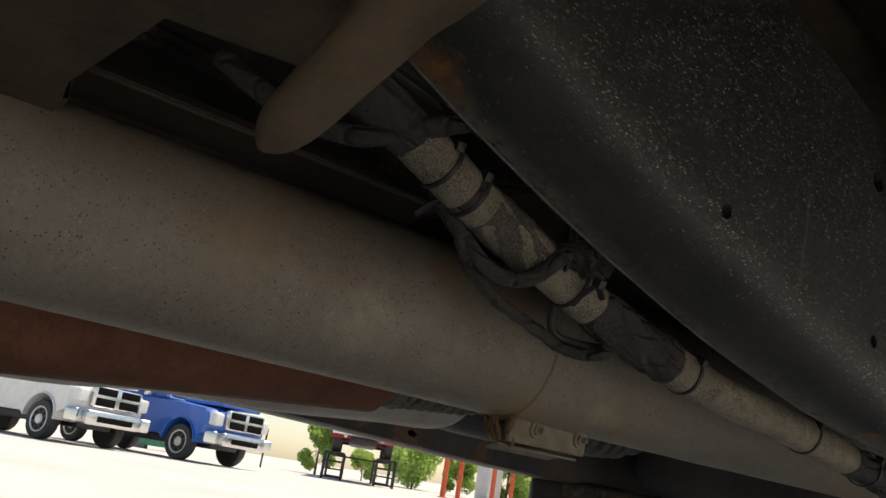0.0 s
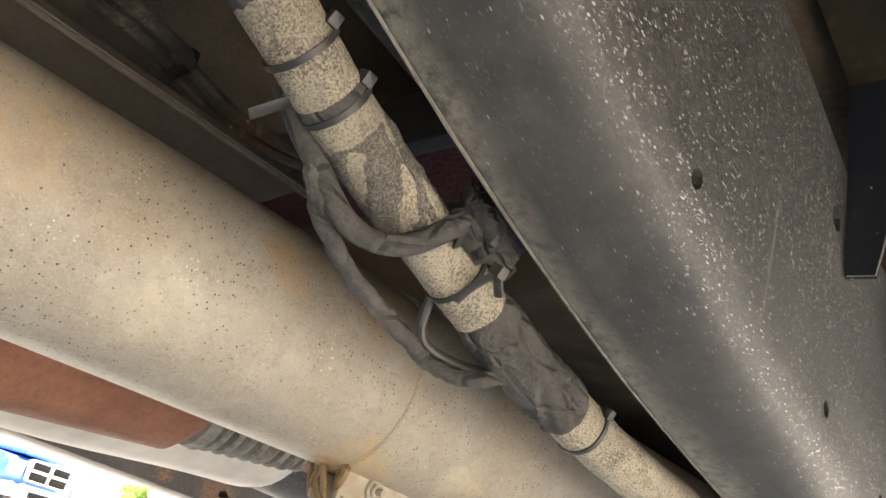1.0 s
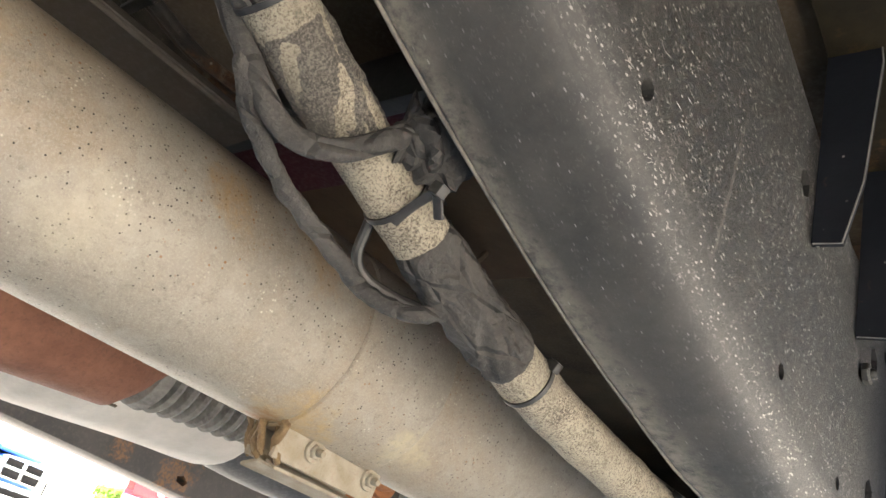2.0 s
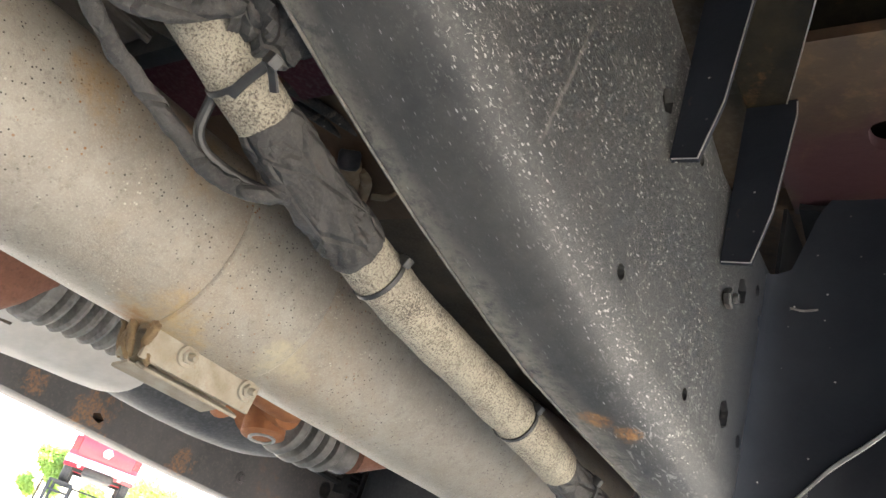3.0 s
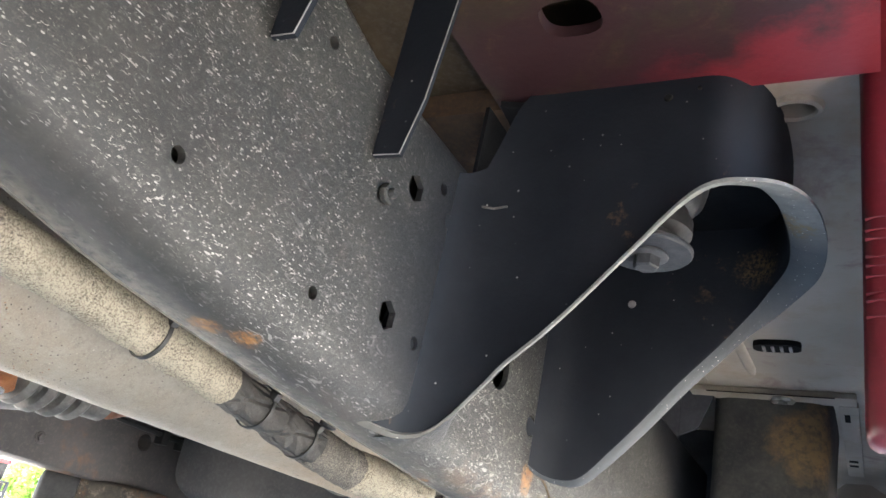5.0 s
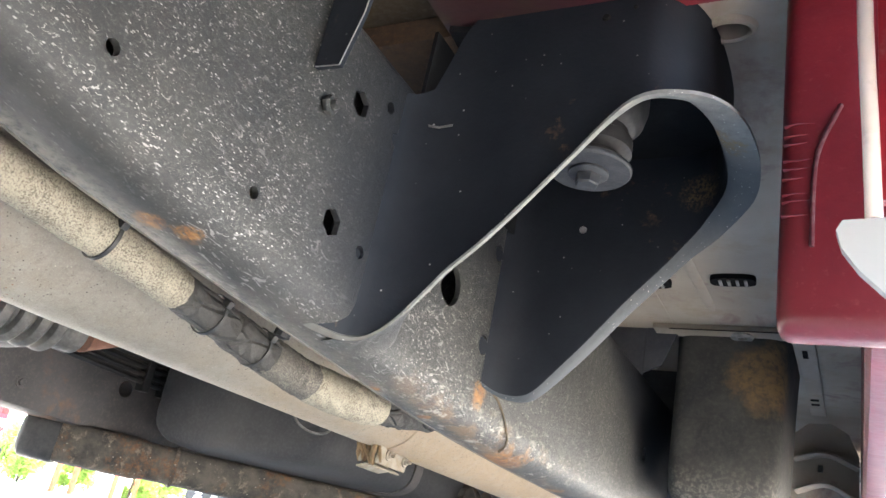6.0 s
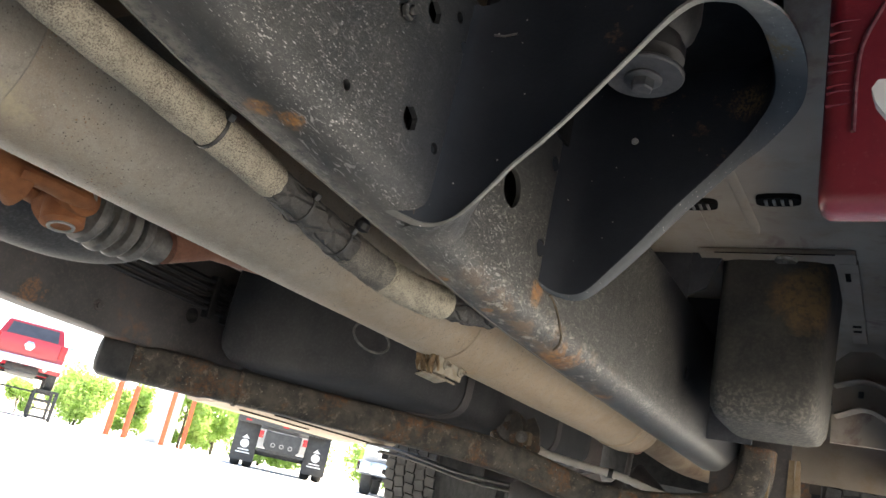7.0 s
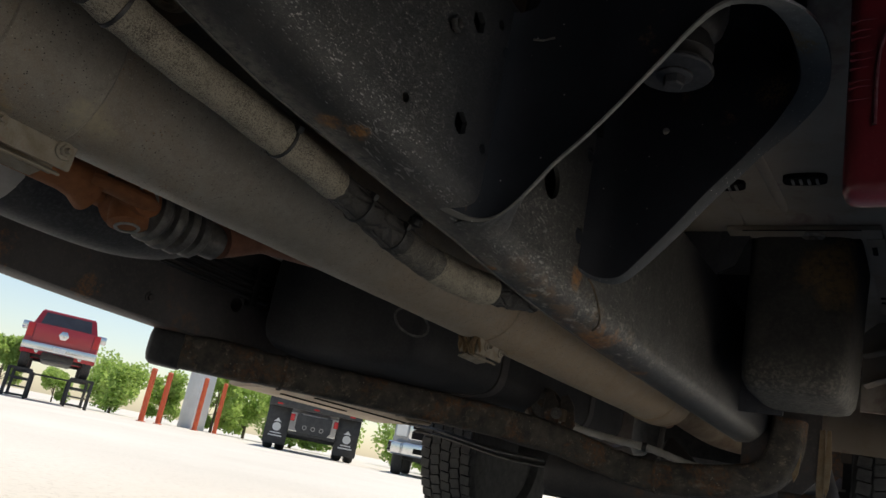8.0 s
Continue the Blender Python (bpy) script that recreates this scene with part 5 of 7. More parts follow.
# ---- formed cross beam that passes under the tank and the pipe ----
def make_beam():
    b = thing("cross_beam", (-0.8, 2.0, 0.34), "dusty brown formed steel cross beam bolted under the chassis", "cross beam")
    pts = spline([(-1.25, 1.52, 0.408), (-1.15, 1.62, 0.407), (-1.07, 1.71, 0.406), (-0.86, 1.95, 0.404), (-0.68, 2.14, 0.400), (-0.57, 2.26, 0.388), (-0.47, 2.335, 0.364), (-0.36, 2.36, 0.343),
                  (-0.22, 2.36, 0.350), (-0.10, 2.36, 0.372), (-0.052, 2.36, 0.405), (-0.033, 2.36, 0.455), (-0.028, 2.36, 0.52)], 8)
    bm = bmesh.new()
    rings = []
    n = len(pts)
    for i, p in enumerate(pts):
        d = (pts[min(i + 1, n - 1)] - pts[max(i - 1, 0)]).normalized()
        side = Vector((d.y, -d.x, 0))
        side = side.normalized() if side.length > 0.05 else Vector((0, -1, 0))
        if abs(d.z) > 0.6:
            side = Vector((0, -1, 0))
        up = side.cross(d).normalized()
        w, h = 0.040, (0.038 if i > 14 else 0.042) * (0.86 if i == 0 else 1.0)
        ring = []
        for k in range(20):
            a = 2 * math.pi * k / 20
            c, q = math.cos(a), math.sin(a)
            ring.append(p + side * (w * math.copysign(abs(c) ** 0.5, c)) + up * (h * math.copysign(abs(q) ** 0.5, q)))
        rings.append(ring)
    skin(bm, rings)
    part("formed_tube", bm, M_BEAM, b, angle=50)
    bm = bmesh.new()
    p, d = pts[0], (pts[1] - pts[0]).normalized()
    side = Vector((d.y, -d.x, 0)).normalized()
    up = side.cross(d)
    rings = []
    for u, k in ((-0.012, 0.55), (-0.008, 0.85), (0.0, 1.0), (0.06, 1.04), (0.064, 1.0)):
        rings.append([p + d * u + side * (0.042 * k * math.copysign(abs(math.cos(a)) ** 0.5, math.cos(a))) + up * (0.044 * k * math.copysign(abs(math.sin(a)) ** 0.5, math.sin(a))) for a in [math.pi * q / 10 + 0.01 for q in range(20)]])
    skin(bm, rings)
    part("end_cap", bm, M_RUBBER, b, "dark rubber end cap", angle=50)
    for i in (17, 58):
        p, q = pts[i], pts[i + 1]
        bm = bmesh.new()
        d = (q - p).normalized()
        side = Vector((d.y, -d.x, 0)).normalized()
        up = side.cross(d)
        ring = []
        for k in range(20):
            a = 2 * math.pi * k / 20
            c, w = math.cos(a), math.sin(a)
            ring.append(side * (0.0415 * math.copysign(abs(c) ** 0.5, c)) + up * (0.0425 * math.copysign(abs(w) ** 0.5, w)))
        skin(bm, [[p + v * 0.97 for v in ring], [p + d * 0.002 + v for v in ring], [p + d * 0.006 + v for v in ring], [p + d * 0.008 + v * 0.97 for v in ring]])
        part("joint_seam", bm, M_BEAM, b, "rusty welded joint")
    bm = bmesh.new()
    prism(bm, [(-0.14, 0.36), (0.0, 0.36), (0.035, 0.40), (0.035, 0.62), (-0.14, 0.62)], 2.405, 2.415)
    part("end_plate", bm, M_FARRAIL, b, "dark end plate")
    return b


make_beam()


# ---- plastic box under the cab floor ----
def make_box():
    b = thing("plastic_box", (0.09, 1.75, 0.47), "black plastic tray box under the cab with a dried mud stain", "box")
    bm = bmesh.new()
    rings = []
    for z, s in ((0.764, 1.03), (0.70, 1.0), (0.60, 0.97), (0.53, 0.95), (0.500, 0.92), (0.486, 0.84), (0.480, 0.70)):
        ring = []
        for k in range(40):
            a = 2 * math.pi * k / 40
            c, q = math.cos(a), math.sin(a)
            ring.append((0.061 + 0.088 * s * math.copysign(abs(c) ** 0.3, c), 1.835 + 0.19 * (z - 0.486) + 0.145 * s * math.copysign(abs(q) ** 0.3, q), z))
        rings.append(ring)
    skin(bm, rings)
    part("tub", bm, M_BOX, b, angle=50)
    bm = bmesh.new()
    box(bm, (-0.058, 1.705, 0.755), (0.184, 1.748, 0.764), None, 0.002)
    box(bm, (0.158, 1.750, 0.755), (0.186, 2.24, 0.764), None, 0.002)
    fl = part("flange", bm, M_FLOOR, b, "beige sheet-metal flange")
    for x0, x1, y0, y1 in ((0.165, 0.173, 1.79, 1.83), (0.163, 0.178, 2.10, 2.112), (0.163, 0.178, 2.135, 2.147), (-0.03, 0.155, 1.7015, 1.7045)):
        bm = bmesh.new()
        box(bm, (x0, y0, 0.7535), (x1, y1, 0.7546))
        part("slot", bm, M_HOLE, fl)
    bm = bmesh.new()
    lathe(bm, [(0.008, 0.0), (0.017, 0.0), (0.019, 0.003), (0.017, 0.006), (0.008, 0.006)], (0.081, 1.728, 0.749), (0, 0, 1), 8, closed=True)
    part("clip", bm, M_STEEL, fl, "pale square clip nut")
    bm = bmesh.new()
    tube(bm, [(0.058, 1.742, 0.755), (0.058, 1.744, 0.735)], 0.004, 8)
    part("stud", bm, M_STEEL, fl)
    return b


make_box()


# ---- cab floor and body of the truck overhead ----
def make_body():
    b = thing("truck_body", (-0.615, 1.5, 0.80), "red pickup body above the chassis, underside beige with maroon overspray", "truck body")
    bm = bmesh.new()
    box(bm, (-0.025, 0.935, 0.765), (0.262, 4.6, 0.80))
    box(bm, (-0.33, 1.162, 0.765), (-0.0255, 4.6, 0.80))
    box(bm, (-1.55, 0.40, 0.765), (-1.02, 4.6, 0.80))
    pan = part("floor_pan", bm, M_FLOOR, b, "beige dusty floor pan with maroon overspray")
    cb = bmesh.new()
    prism(cb, [(0.157 + 0.016 * math.cos(k * 0.3142), 0.975 + 0.011 * math.sin(k * 0.3142)) for k in range(20)], 0.74, 0.82, "xy")
    cut(pan, cb)
    bm = bmesh.new()
    skin(bm, [[(0.157 + (0.016 + o) * math.cos(k * 0.2244), 0.975 + (0.011 + o) * math.sin(k * 0.2244), 0.7655 - d) for k in range(28)] for o, d in ((0.006, 0.0), (0.004, 0.005), (0.001, 0.006), (-0.001, 0.004), (-0.001, -0.010))], True, False)
    part("hole_rim", bm, M_FLOOR, pan, "raised rim of a drain hole")
    # stiffening beads pressed into the floor
    for x in (0.035, -0.22, -0.30):
        bm = bmesh.new()
        tube(bm, [(x, 1.20, 0.764), (x, 1.23, 0.764), (x + 0.012, 1.61, 0.764), (x + 0.012, 1.64, 0.764)], lambda t, a: 0.008 if 0 < t < 1 else 0.004, 12, squash=0.22)
        part("bead", bm, M_FLOOR, pan)
    # oval drain plugs
    for x, y in ((0.094, 1.504), (-0.022, 1.518)):
        bm = bmesh.new()
        ring = [(x + 0.030 * math.copysign(abs(math.cos(a)) ** 0.6, math.cos(a)), y + 0.015 * math.copysign(abs(math.sin(a)) ** 0.6, math.sin(a))) for a in [k * math.pi / 14 for k in range(28)]]
        prism(bm, ring, 0.7575, 0.7655, "xy")
        plug = part("floor_plug", bm, M_HOLE, b, "black rubber floor plug with ribs")
        for k in (-0.016, -0.005, 0.006, 0.017):
            bm = bmesh.new()
            box(bm, (x + k - 0.002, y - 0.009, 0.7555), (x + k + 0.002, y + 0.009, 0.7577), None, 0.0006)
            part("rib", bm, M_STEEL, plug)
    # cross sill in front of the cab mount
    bm = bmesh.new()
    prism(bm, [(-0.068, 0.930), (-0.068, 0.784), (-0.052, 0.784), (-0.026, 0.724), (0.215, 0.724), (0.215, 0.930)], 0.755, 0.765, "xy")
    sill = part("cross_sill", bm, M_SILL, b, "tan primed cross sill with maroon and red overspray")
    cb = bmesh.new()
    prism(cb, [(0.0240 + 0.022 * math.copysign(abs(math.cos(k * 0.2618)) ** 0.7, math.cos(k * 0.2618)), 0.831 + 0.018 * math.copysign(abs(math.sin(k * 0.2618)) ** 0.7, math.sin(k * 0.2618))) for k in range(24)], 0.74, 0.80, "xy")
    cut(sill, cb)
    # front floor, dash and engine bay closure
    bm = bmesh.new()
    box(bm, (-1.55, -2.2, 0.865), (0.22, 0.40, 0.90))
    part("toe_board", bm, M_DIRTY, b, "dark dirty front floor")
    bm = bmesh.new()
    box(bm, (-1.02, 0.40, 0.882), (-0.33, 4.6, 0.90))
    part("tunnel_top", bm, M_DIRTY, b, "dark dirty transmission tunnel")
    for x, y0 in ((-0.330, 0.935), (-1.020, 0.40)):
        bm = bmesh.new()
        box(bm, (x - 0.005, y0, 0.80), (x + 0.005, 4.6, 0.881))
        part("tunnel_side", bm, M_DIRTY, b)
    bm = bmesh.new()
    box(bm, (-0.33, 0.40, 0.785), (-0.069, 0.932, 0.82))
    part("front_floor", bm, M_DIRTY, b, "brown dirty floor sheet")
    # inner floor above the sill's hole, coloured near-black as shade
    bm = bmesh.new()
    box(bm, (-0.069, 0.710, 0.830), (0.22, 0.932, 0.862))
    part("front_floor", bm, M_WEBDIRT, b, "inner floor, near-black for the shade behind the hole")
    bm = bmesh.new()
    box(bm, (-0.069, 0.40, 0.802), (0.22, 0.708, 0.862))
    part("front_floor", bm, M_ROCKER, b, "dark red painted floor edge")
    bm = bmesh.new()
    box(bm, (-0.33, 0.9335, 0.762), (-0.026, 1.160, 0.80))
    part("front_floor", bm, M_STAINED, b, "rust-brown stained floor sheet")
    # hull
    prof = [(-2.3, 0.862), (-2.3, 1.15), (-0.9, 1.25), (-0.1, 1.80), (1.9, 1.85), (2.5, 1.30), (4.7, 1.30), (4.7, 0.862)]
    bm = bmesh.new()
    prism(bm, [(u, v + 0.04) for u, v in prof], -1.62, 0.39, "yz")
    part("hull", bm, M_RED, b, "red painted body shell")
    # body sides below the floor line
    for x0, x1 in ((0.33, 0.37), (-1.60, -1.56)):
        for y0, y1 in ((2.72, 3.05), (3.95, 4.65)):
            bm = bmesh.new()
            box(bm, (x0, y0, 0.56), (x1, y1, 0.91), None, 0.01)
            part("bed_side", bm, M_RED, b)
    for x0, x1 in ((0.202, 0.330), (-1.56, -1.432)):
        bm = bmesh.new()
        if x0 > 0:
            box(bm, (0.202, 0.932, 0.497), (0.330, 0.962, 0.90), None, 0.012, 4)
            box(bm, (0.250, 0.958, 0.499), (0.328, 2.60, 0.90), None, 0.010, 3)
        else:
            box(bm, (x0, 0.932, 0.497), (x1, 2.60, 0.90), None, 0.014, 4)
        rk = part("rocker", bm, M_ROCKER, b, "dark red rocker panel with creased end")
        if x0 > 0:
            for k in range(9):
                bm = bmesh.new()
                z = 0.575 + 0.0085 * k + 0.002 * math.sin(k * 2.3)
                tube(bm, [(0.204, 0.9350, z), (0.212, 0.9342, z + 0.001 * math.sin(k)), (0.222 + 0.004 * math.sin(k * 1.7), 0.9354, z + 0.001)], 0.0032, 10, squash=0.25)
                part("crease", bm, M_ROCKER, rk)
            bm = bmesh.new()
            tube(bm, spline([(0.222, 0.931, 0.553), (0.2225, 0.931, 0.60), (0.226, 0.931, 0.625), (0.238, 0.931, 0.655)], 5), 0.0016, 10)
            part("seam_bead", bm, M_MAROON, rk, "dark seam sealer line")
    # pale fender end beside the rocker
    bm = bmesh.new()
    prism(bm, [(0.2395, 0.488), (0.242, 0.4925), (0.252, 0.493), (0.42, 0.503), (0.42, 0.38), (0.262, 0.455), (0.248, 0.470), (0.2415, 0.480)], 0.770, 0.776)
    part("splash_guard", bm, M_GREY, b, "pale sunlit splash guard edge")
    # sun's highlight along the red fender edge, painted as a pale colour
    bm = bmesh.new()
    tube(bm, spline([(0.2535, 0.776, 0.495), (0.2525, 0.776, 0.54), (0.2505, 0.776, 0.62), (0.2490, 0.776, 0.86)], 4), 0.0035, 12)
    part("fender_edge", bm, M_PINK, b, "rolled fender edge, sun highlight painted pale")
    bm = bmesh.new()
    box(bm, (0.256, 0.777, 0.505), (0.40, 0.783, 0.90))
    part("fender_skin", bm, M_RED, b, "red fender end")
    return b


make_body()


# ---- small sheet parts over the pipe ----
def make_shield():
    s = thing("heat_shield", (-0.43, 0.2, 0.62), "beige folded sheet heat shield above the exhaust pipe", "heat shield")
    bm = bmesh.new()
    rings = []
    for i in range(16):
        y = -0.5 + 0.067 * i
        o = 0.03 * (y - 0.3)
        rings.append([(-0.500 + o, y, 0.598), (-0.470 + o, y, 0.640), (-0.402 + o, y, 0.645), (-0.396 + o, y, 0.637), (-0.398 + o, y, 0.634), (-0.404 + o, y, 0.641), (-0.468 + o, y, 0.636), (-0.498 + o, y, 0.594)])
    skin(bm, rings)
    part("sheet", bm, M_SHIELD, s)
    bm = bmesh.new()
    tube(bm, [(-0.3985 + 0.03 * (y - 0.3), y, 0.6345) for y in [-0.5 + 0.067 * i for i in range(16)]], 0.0026, 10)
    part("rolled_edge", bm, M_SHIELD, s, "rolled sheet edge")
    return s


def make_thin_lines():
    t = thing("fuel_lines", (-0.44, 0.3, 0.68), "two thin dusty metal lines clipped under the floor", "pipe lines")
    for dx in (0.0, 0.022):
        bm = bmesh.new()
        tube(bm, spline([(-0.43 + dx, -0.3, 0.70), (-0.44 + dx, 0.33, 0.69), (-0.455 + dx, 0.40, 0.688), (-0.468 + dx, 0.50, 0.690), (-0.48 + dx, 0.75, 0.76), (-0.50 + dx, 1.2, 0.86)], 6), 0.0055, 10)
        part("line", bm, M_BEAM, t)
    bm = bmesh.new()
    box(bm, (-0.460, 0.396, 0.680), (-0.424, 0.405, 0.698), None, 0.003)
    part("line_clip", bm, M_TIE, t)
    return t


def make_channel():
    c = thing("body_channel", (-0.25, 0.62, 0.72), "maroon painted body channel with a black rubber strip", "channel")
    bm = bmesh.new()
    box(bm, (-0.75, 0.598, 0.735), (-0.16, 0.680, 0.784), None, 0.006)
    part("channel", bm, M_MAROON, c)
    bm = bmesh.new()
    box(bm, (-0.75, 0.578, 0.728), (-0.16, 0.597, 0.784), None, 0.003)
    part("strip", bm, M_TIE, c, "black rubber strip")
    return c


def make_grommet():
    g = thing("floor_bracket", (-0.27, 0.80, 0.71), "rusty brown stamped bracket with open loops and a plug", "bracket")
    bm = bmesh.new()
    loop = spline([(-0.486, 0.782, 0.735), (-0.512, 0.790, 0.735), (-0.530, 0.8075, 0.735), (-0.552, 0.838, 0.736), (-0.550, 0.858, 0.737), (-0.530, 0.860, 0.737), (-0.500, 0.836, 0.736), (-0.472, 0.808, 0.735), (-0.466, 0.790, 0.735)], 6)
    tube(bm, loop, 0.0062, 12, squash=0.6, wob=0.1)
    tube(bm, spline([(-0.468, 0.775, 0.736), (-0.486, 0.797, 0.734), (-0.505, 0.820, 0.735), (-0.522, 0.836, 0.737)], 5), lambda t, a: 0.0125 - 0.004 * t, 14, squash=0.6, wob=0.1)
    tube(bm, [(-0.5390 + 0.0105 * math.cos(k * 0.3927), 0.8420 + 0.0115 * math.sin(k * 0.3927), 0.7355) for k in range(17)], 0.0055, 10, squash=0.7)
    part("loop", bm, M_STAIN, g, "tan rusted open loop")
    for dx, dy in ((-0.055, 0.005), (0.030, 0.030)):
        bm = bmesh.new()
        tube(bm, spline([(-0.500 + 0.4 * dx, 0.825 + 0.4 * dy, 0.736), (-0.500 + 0.8 * dx, 0.825 + 0.8 * dy, 0.742), (-0.500 + dx, 0.825 + dy, 0.757)], 4), 0.006, 10, squash=0.5)
        part("arm", bm, M_STAIN, g)
    bm = bmesh.new()
    lathe(bm, [(0.001, -0.012), (0.009, -0.011), (0.0118, -0.007), (0.0122, 0.006), (0.010, 0.010)], (-0.4655, 0.7695, 0.735), (0.25, -0.6, 1), 22)
    part("plug", bm, M_RUBBER, g, "black rubber plug")
    bm = bmesh.new()
    box(bm, (-0.70, 0.686, 0.757), (-0.17, 0.92, 0.784), None, 0.012, 3)
    part("stamping", bm, M_BROWN, g, "brown grimy stamped sheet")
    return g


make_shield()
make_thin_lines()
make_channel()
make_grommet()


# ---- cross member over the front end of the view ----
def make_front_member():
    f = thing("cross_member", (-0.12, 0.16, 0.50), "brown dirty cross member with a worn hanging tongue", "cross member")
    bm = bmesh.new()
    tube(bm, spline([(-0.052, 0.240, 0.598), (-0.066, 0.234, 0.580), (-0.082, 0.226, 0.558), (-0.102, 0.216, 0.533), (-0.122, 0.2075, 0.5120)], 8),
         lambda t, a: lerp(t, [(0, 0.030), (0.35, 0.0185), (0.6, 0.0158), (1, 0.0135)]) * math.sqrt(max(0.03, 1 - max(0, t - 0.80) ** 2 / 0.0403)), 24, wob=0.12, squash=0.72)
    part("tongue", bm, M_MEMBER, f, "worn rounded steel tongue")
    bm = bmesh.new()
    prism(bm, [(-0.60, 0.13), (-0.475, 0.149), (-0.436, 0.162), (-0.349, 0.166), (-0.307, 0.153), (-0.182, 0.168), (-0.184, 0.202), (-0.174, 0.242), (-0.05, 0.245), (0.0, 0.235), (0.06, 0.23), (0.10, 0.12), (0.05, 0.02), (-0.60, 0.02)], 0.582, 0.602, "xy")
    bmesh.ops.bevel(bm, geom=bm.edges[:], offset=0.004, segments=2, affect="EDGES")
    part("plate", bm, M_MEMBER, f, "brown dirty thick plate")
    return f


make_front_member()


# ---- wheels of the truck ----
def make_wheel(name, c, r=0.40, w=0.27, side=1, label="worn black truck tyre on a dull steel rim", group="truck wheels", blocks=True, material=None):
    """c: the hub's middle; side: 1 when the outside is towards +x."""
    c = Vector(c)
    t = thing(name, (c.x, c.y, c.z - r), label, "wheel", group)
    bm = bmesh.new()
    h = w / 2
    lathe(bm, [(r * 0.56, -h * 0.72), (r * 0.62, -h * 0.92), (r * 0.80, -h), (r * 0.93, -h * 0.93), (r * 0.965, -h * 0.80), (r * 0.968, 0), (r * 0.965, h * 0.80), (r * 0.93, h * 0.93),
               (r * 0.80, h), (r * 0.62, h * 0.92), (r * 0.56, h * 0.72)], c, (1, 0, 0), 64)
    tyre = part("tyre", bm, M_TYRE, t)
    if blocks:
        bm = bmesh.new()
        for col in range(5):
            u = (col - 2) * w * 0.172
            for k in range(60):
                a = 2 * math.pi * (k + 0.5 * (col % 2)) / 60
                m = Matrix.Translation(c) @ Matrix.Rotation(a, 4, "X") @ Matrix.Translation((u, 0, r * 0.975)) @ Matrix.Rotation(radians(8 if col % 2 else -8), 4, "Z")
                box(bm, (-w * 0.074, -r * 0.044, -r * 0.02), (w * 0.074, r * 0.044, r * 0.020), m)
        tagged(part("tread", bm, M_TYRE, tyre), kind="stuff")
    bm = bmesh.new()
    s = side
    lathe(bm, [(r * 0.57, -h * 0.7 * s), (r * 0.58, h * 0.68 * s), (r * 0.54, h * 0.62 * s), (r * 0.50, h * 0.30 * s), (r * 0.25, h * 0.42 * s), (r * 0.20, h * 0.62 * s), (r * 0.05, h * 0.64 * s)], c, (1, 0, 0), 40)
    part("rim", bm, material or M_STEEL, t, "dull steel rim")
    return t


make_wheel("wheel", (-1.40, 3.52, 0.40), 0.40, 0.27, -1)
make_wheel("wheel", (0.17, 3.52, 0.40), 0.40, 0.27, 1)
# front wheels, out of view, added to hold back light from the front
make_wheel("wheel", (-1.40, -0.95, 0.40), 0.40, 0.27, -1)
make_wheel("wheel", (0.19, -0.95, 0.40), 0.40, 0.27, 1)


# ---- rear axle, running board and parts near the far wheel ----
def make_axle():
    a = thing("rear_axle", (-0.615, 3.52, 0.28), "dark dusty rear axle with a round differential", "axle")
    bm = bmesh.new()
    tube(bm, [(-1.25, 3.52, 0.40), (-0.85, 3.52, 0.40), (-0.72, 3.52, 0.40), (-0.615, 3.52, 0.40), (-0.51, 3.52, 0.40), (-0.38, 3.52, 0.40), (0.02, 3.52, 0.40)],
         lambda t, a: lerp(t, [(0, 0.048), (0.30, 0.05), (0.4, 0.09), (0.5, 0.15), (0.6, 0.09), (0.7, 0.05), (1, 0.048)]), 28)
    part("housing", bm, M_FARRAIL, a)
    for x in (-1.15, -0.08):
        bm = bmesh.new()
        pts = spline([(x, 2.55, 0.50), (x, 3.0, 0.46), (x, 3.52, 0.45), (x, 4.0, 0.48), (x, 4.5, 0.56)], 6)
        for k in range(3):
            n0, n1 = k * 3, len(pts) - k * 3
            rings = []
            for p in pts[n0:n1]:
                z = p.z - 0.014 * k
                rings.append([(x - 0.035, p.y, z - 0.006), (x + 0.035, p.y, z - 0.006), (x + 0.035, p.y, z + 0.006), (x - 0.035, p.y, z + 0.006)])
            b2 = bmesh.new()
            skin(b2, rings)
            part("spring_leaf", b2, M_FARRAIL, a)
        bm.free()
    return a


make_axle()


def make_running_board():
    r = thing("running_board", (-1.46, 2.3, 0.40), "tan dusty underside of the far running board with dark slots", "running board")
    bm = bmesh.new()
    prism(bm, [(-1.432, 0.424), (-1.45, 0.414), (-1.70, 0.396), (-1.725, 0.400), (-1.728, 0.418), (-1.45, 0.448), (-1.435, 0.446)], 2.22, 3.04)
    bd = part("board", bm, M_BEAM2, r)
    for y in (2.25, 2.80):
        bm = bmesh.new()
        tube(bm, spline([(-1.50, y, 0.428), (-1.40, y, 0.440), (-1.30, y, 0.47), (-1.225, y, 0.50)], 4), 0.016, 12)
        part("support_arm", bm, M_FARRAIL, r)
    for x, y0, y1 in ((-1.50, 2.40, 2.95), (-1.60, 2.34, 2.70)):
        bm = bmesh.new()
        zc = 0.4135 + (x + 1.45) * 0.072
        box(bm, (-0.007, y0, -0.003), (0.007, y1, 0.002), Matrix.Translation((x, 0, zc)) @ Matrix.Rotation(radians(-4.1), 4, "Y"), 0.001)
        part("slot", bm, M_HOLE, bd)
    return r


make_running_board()


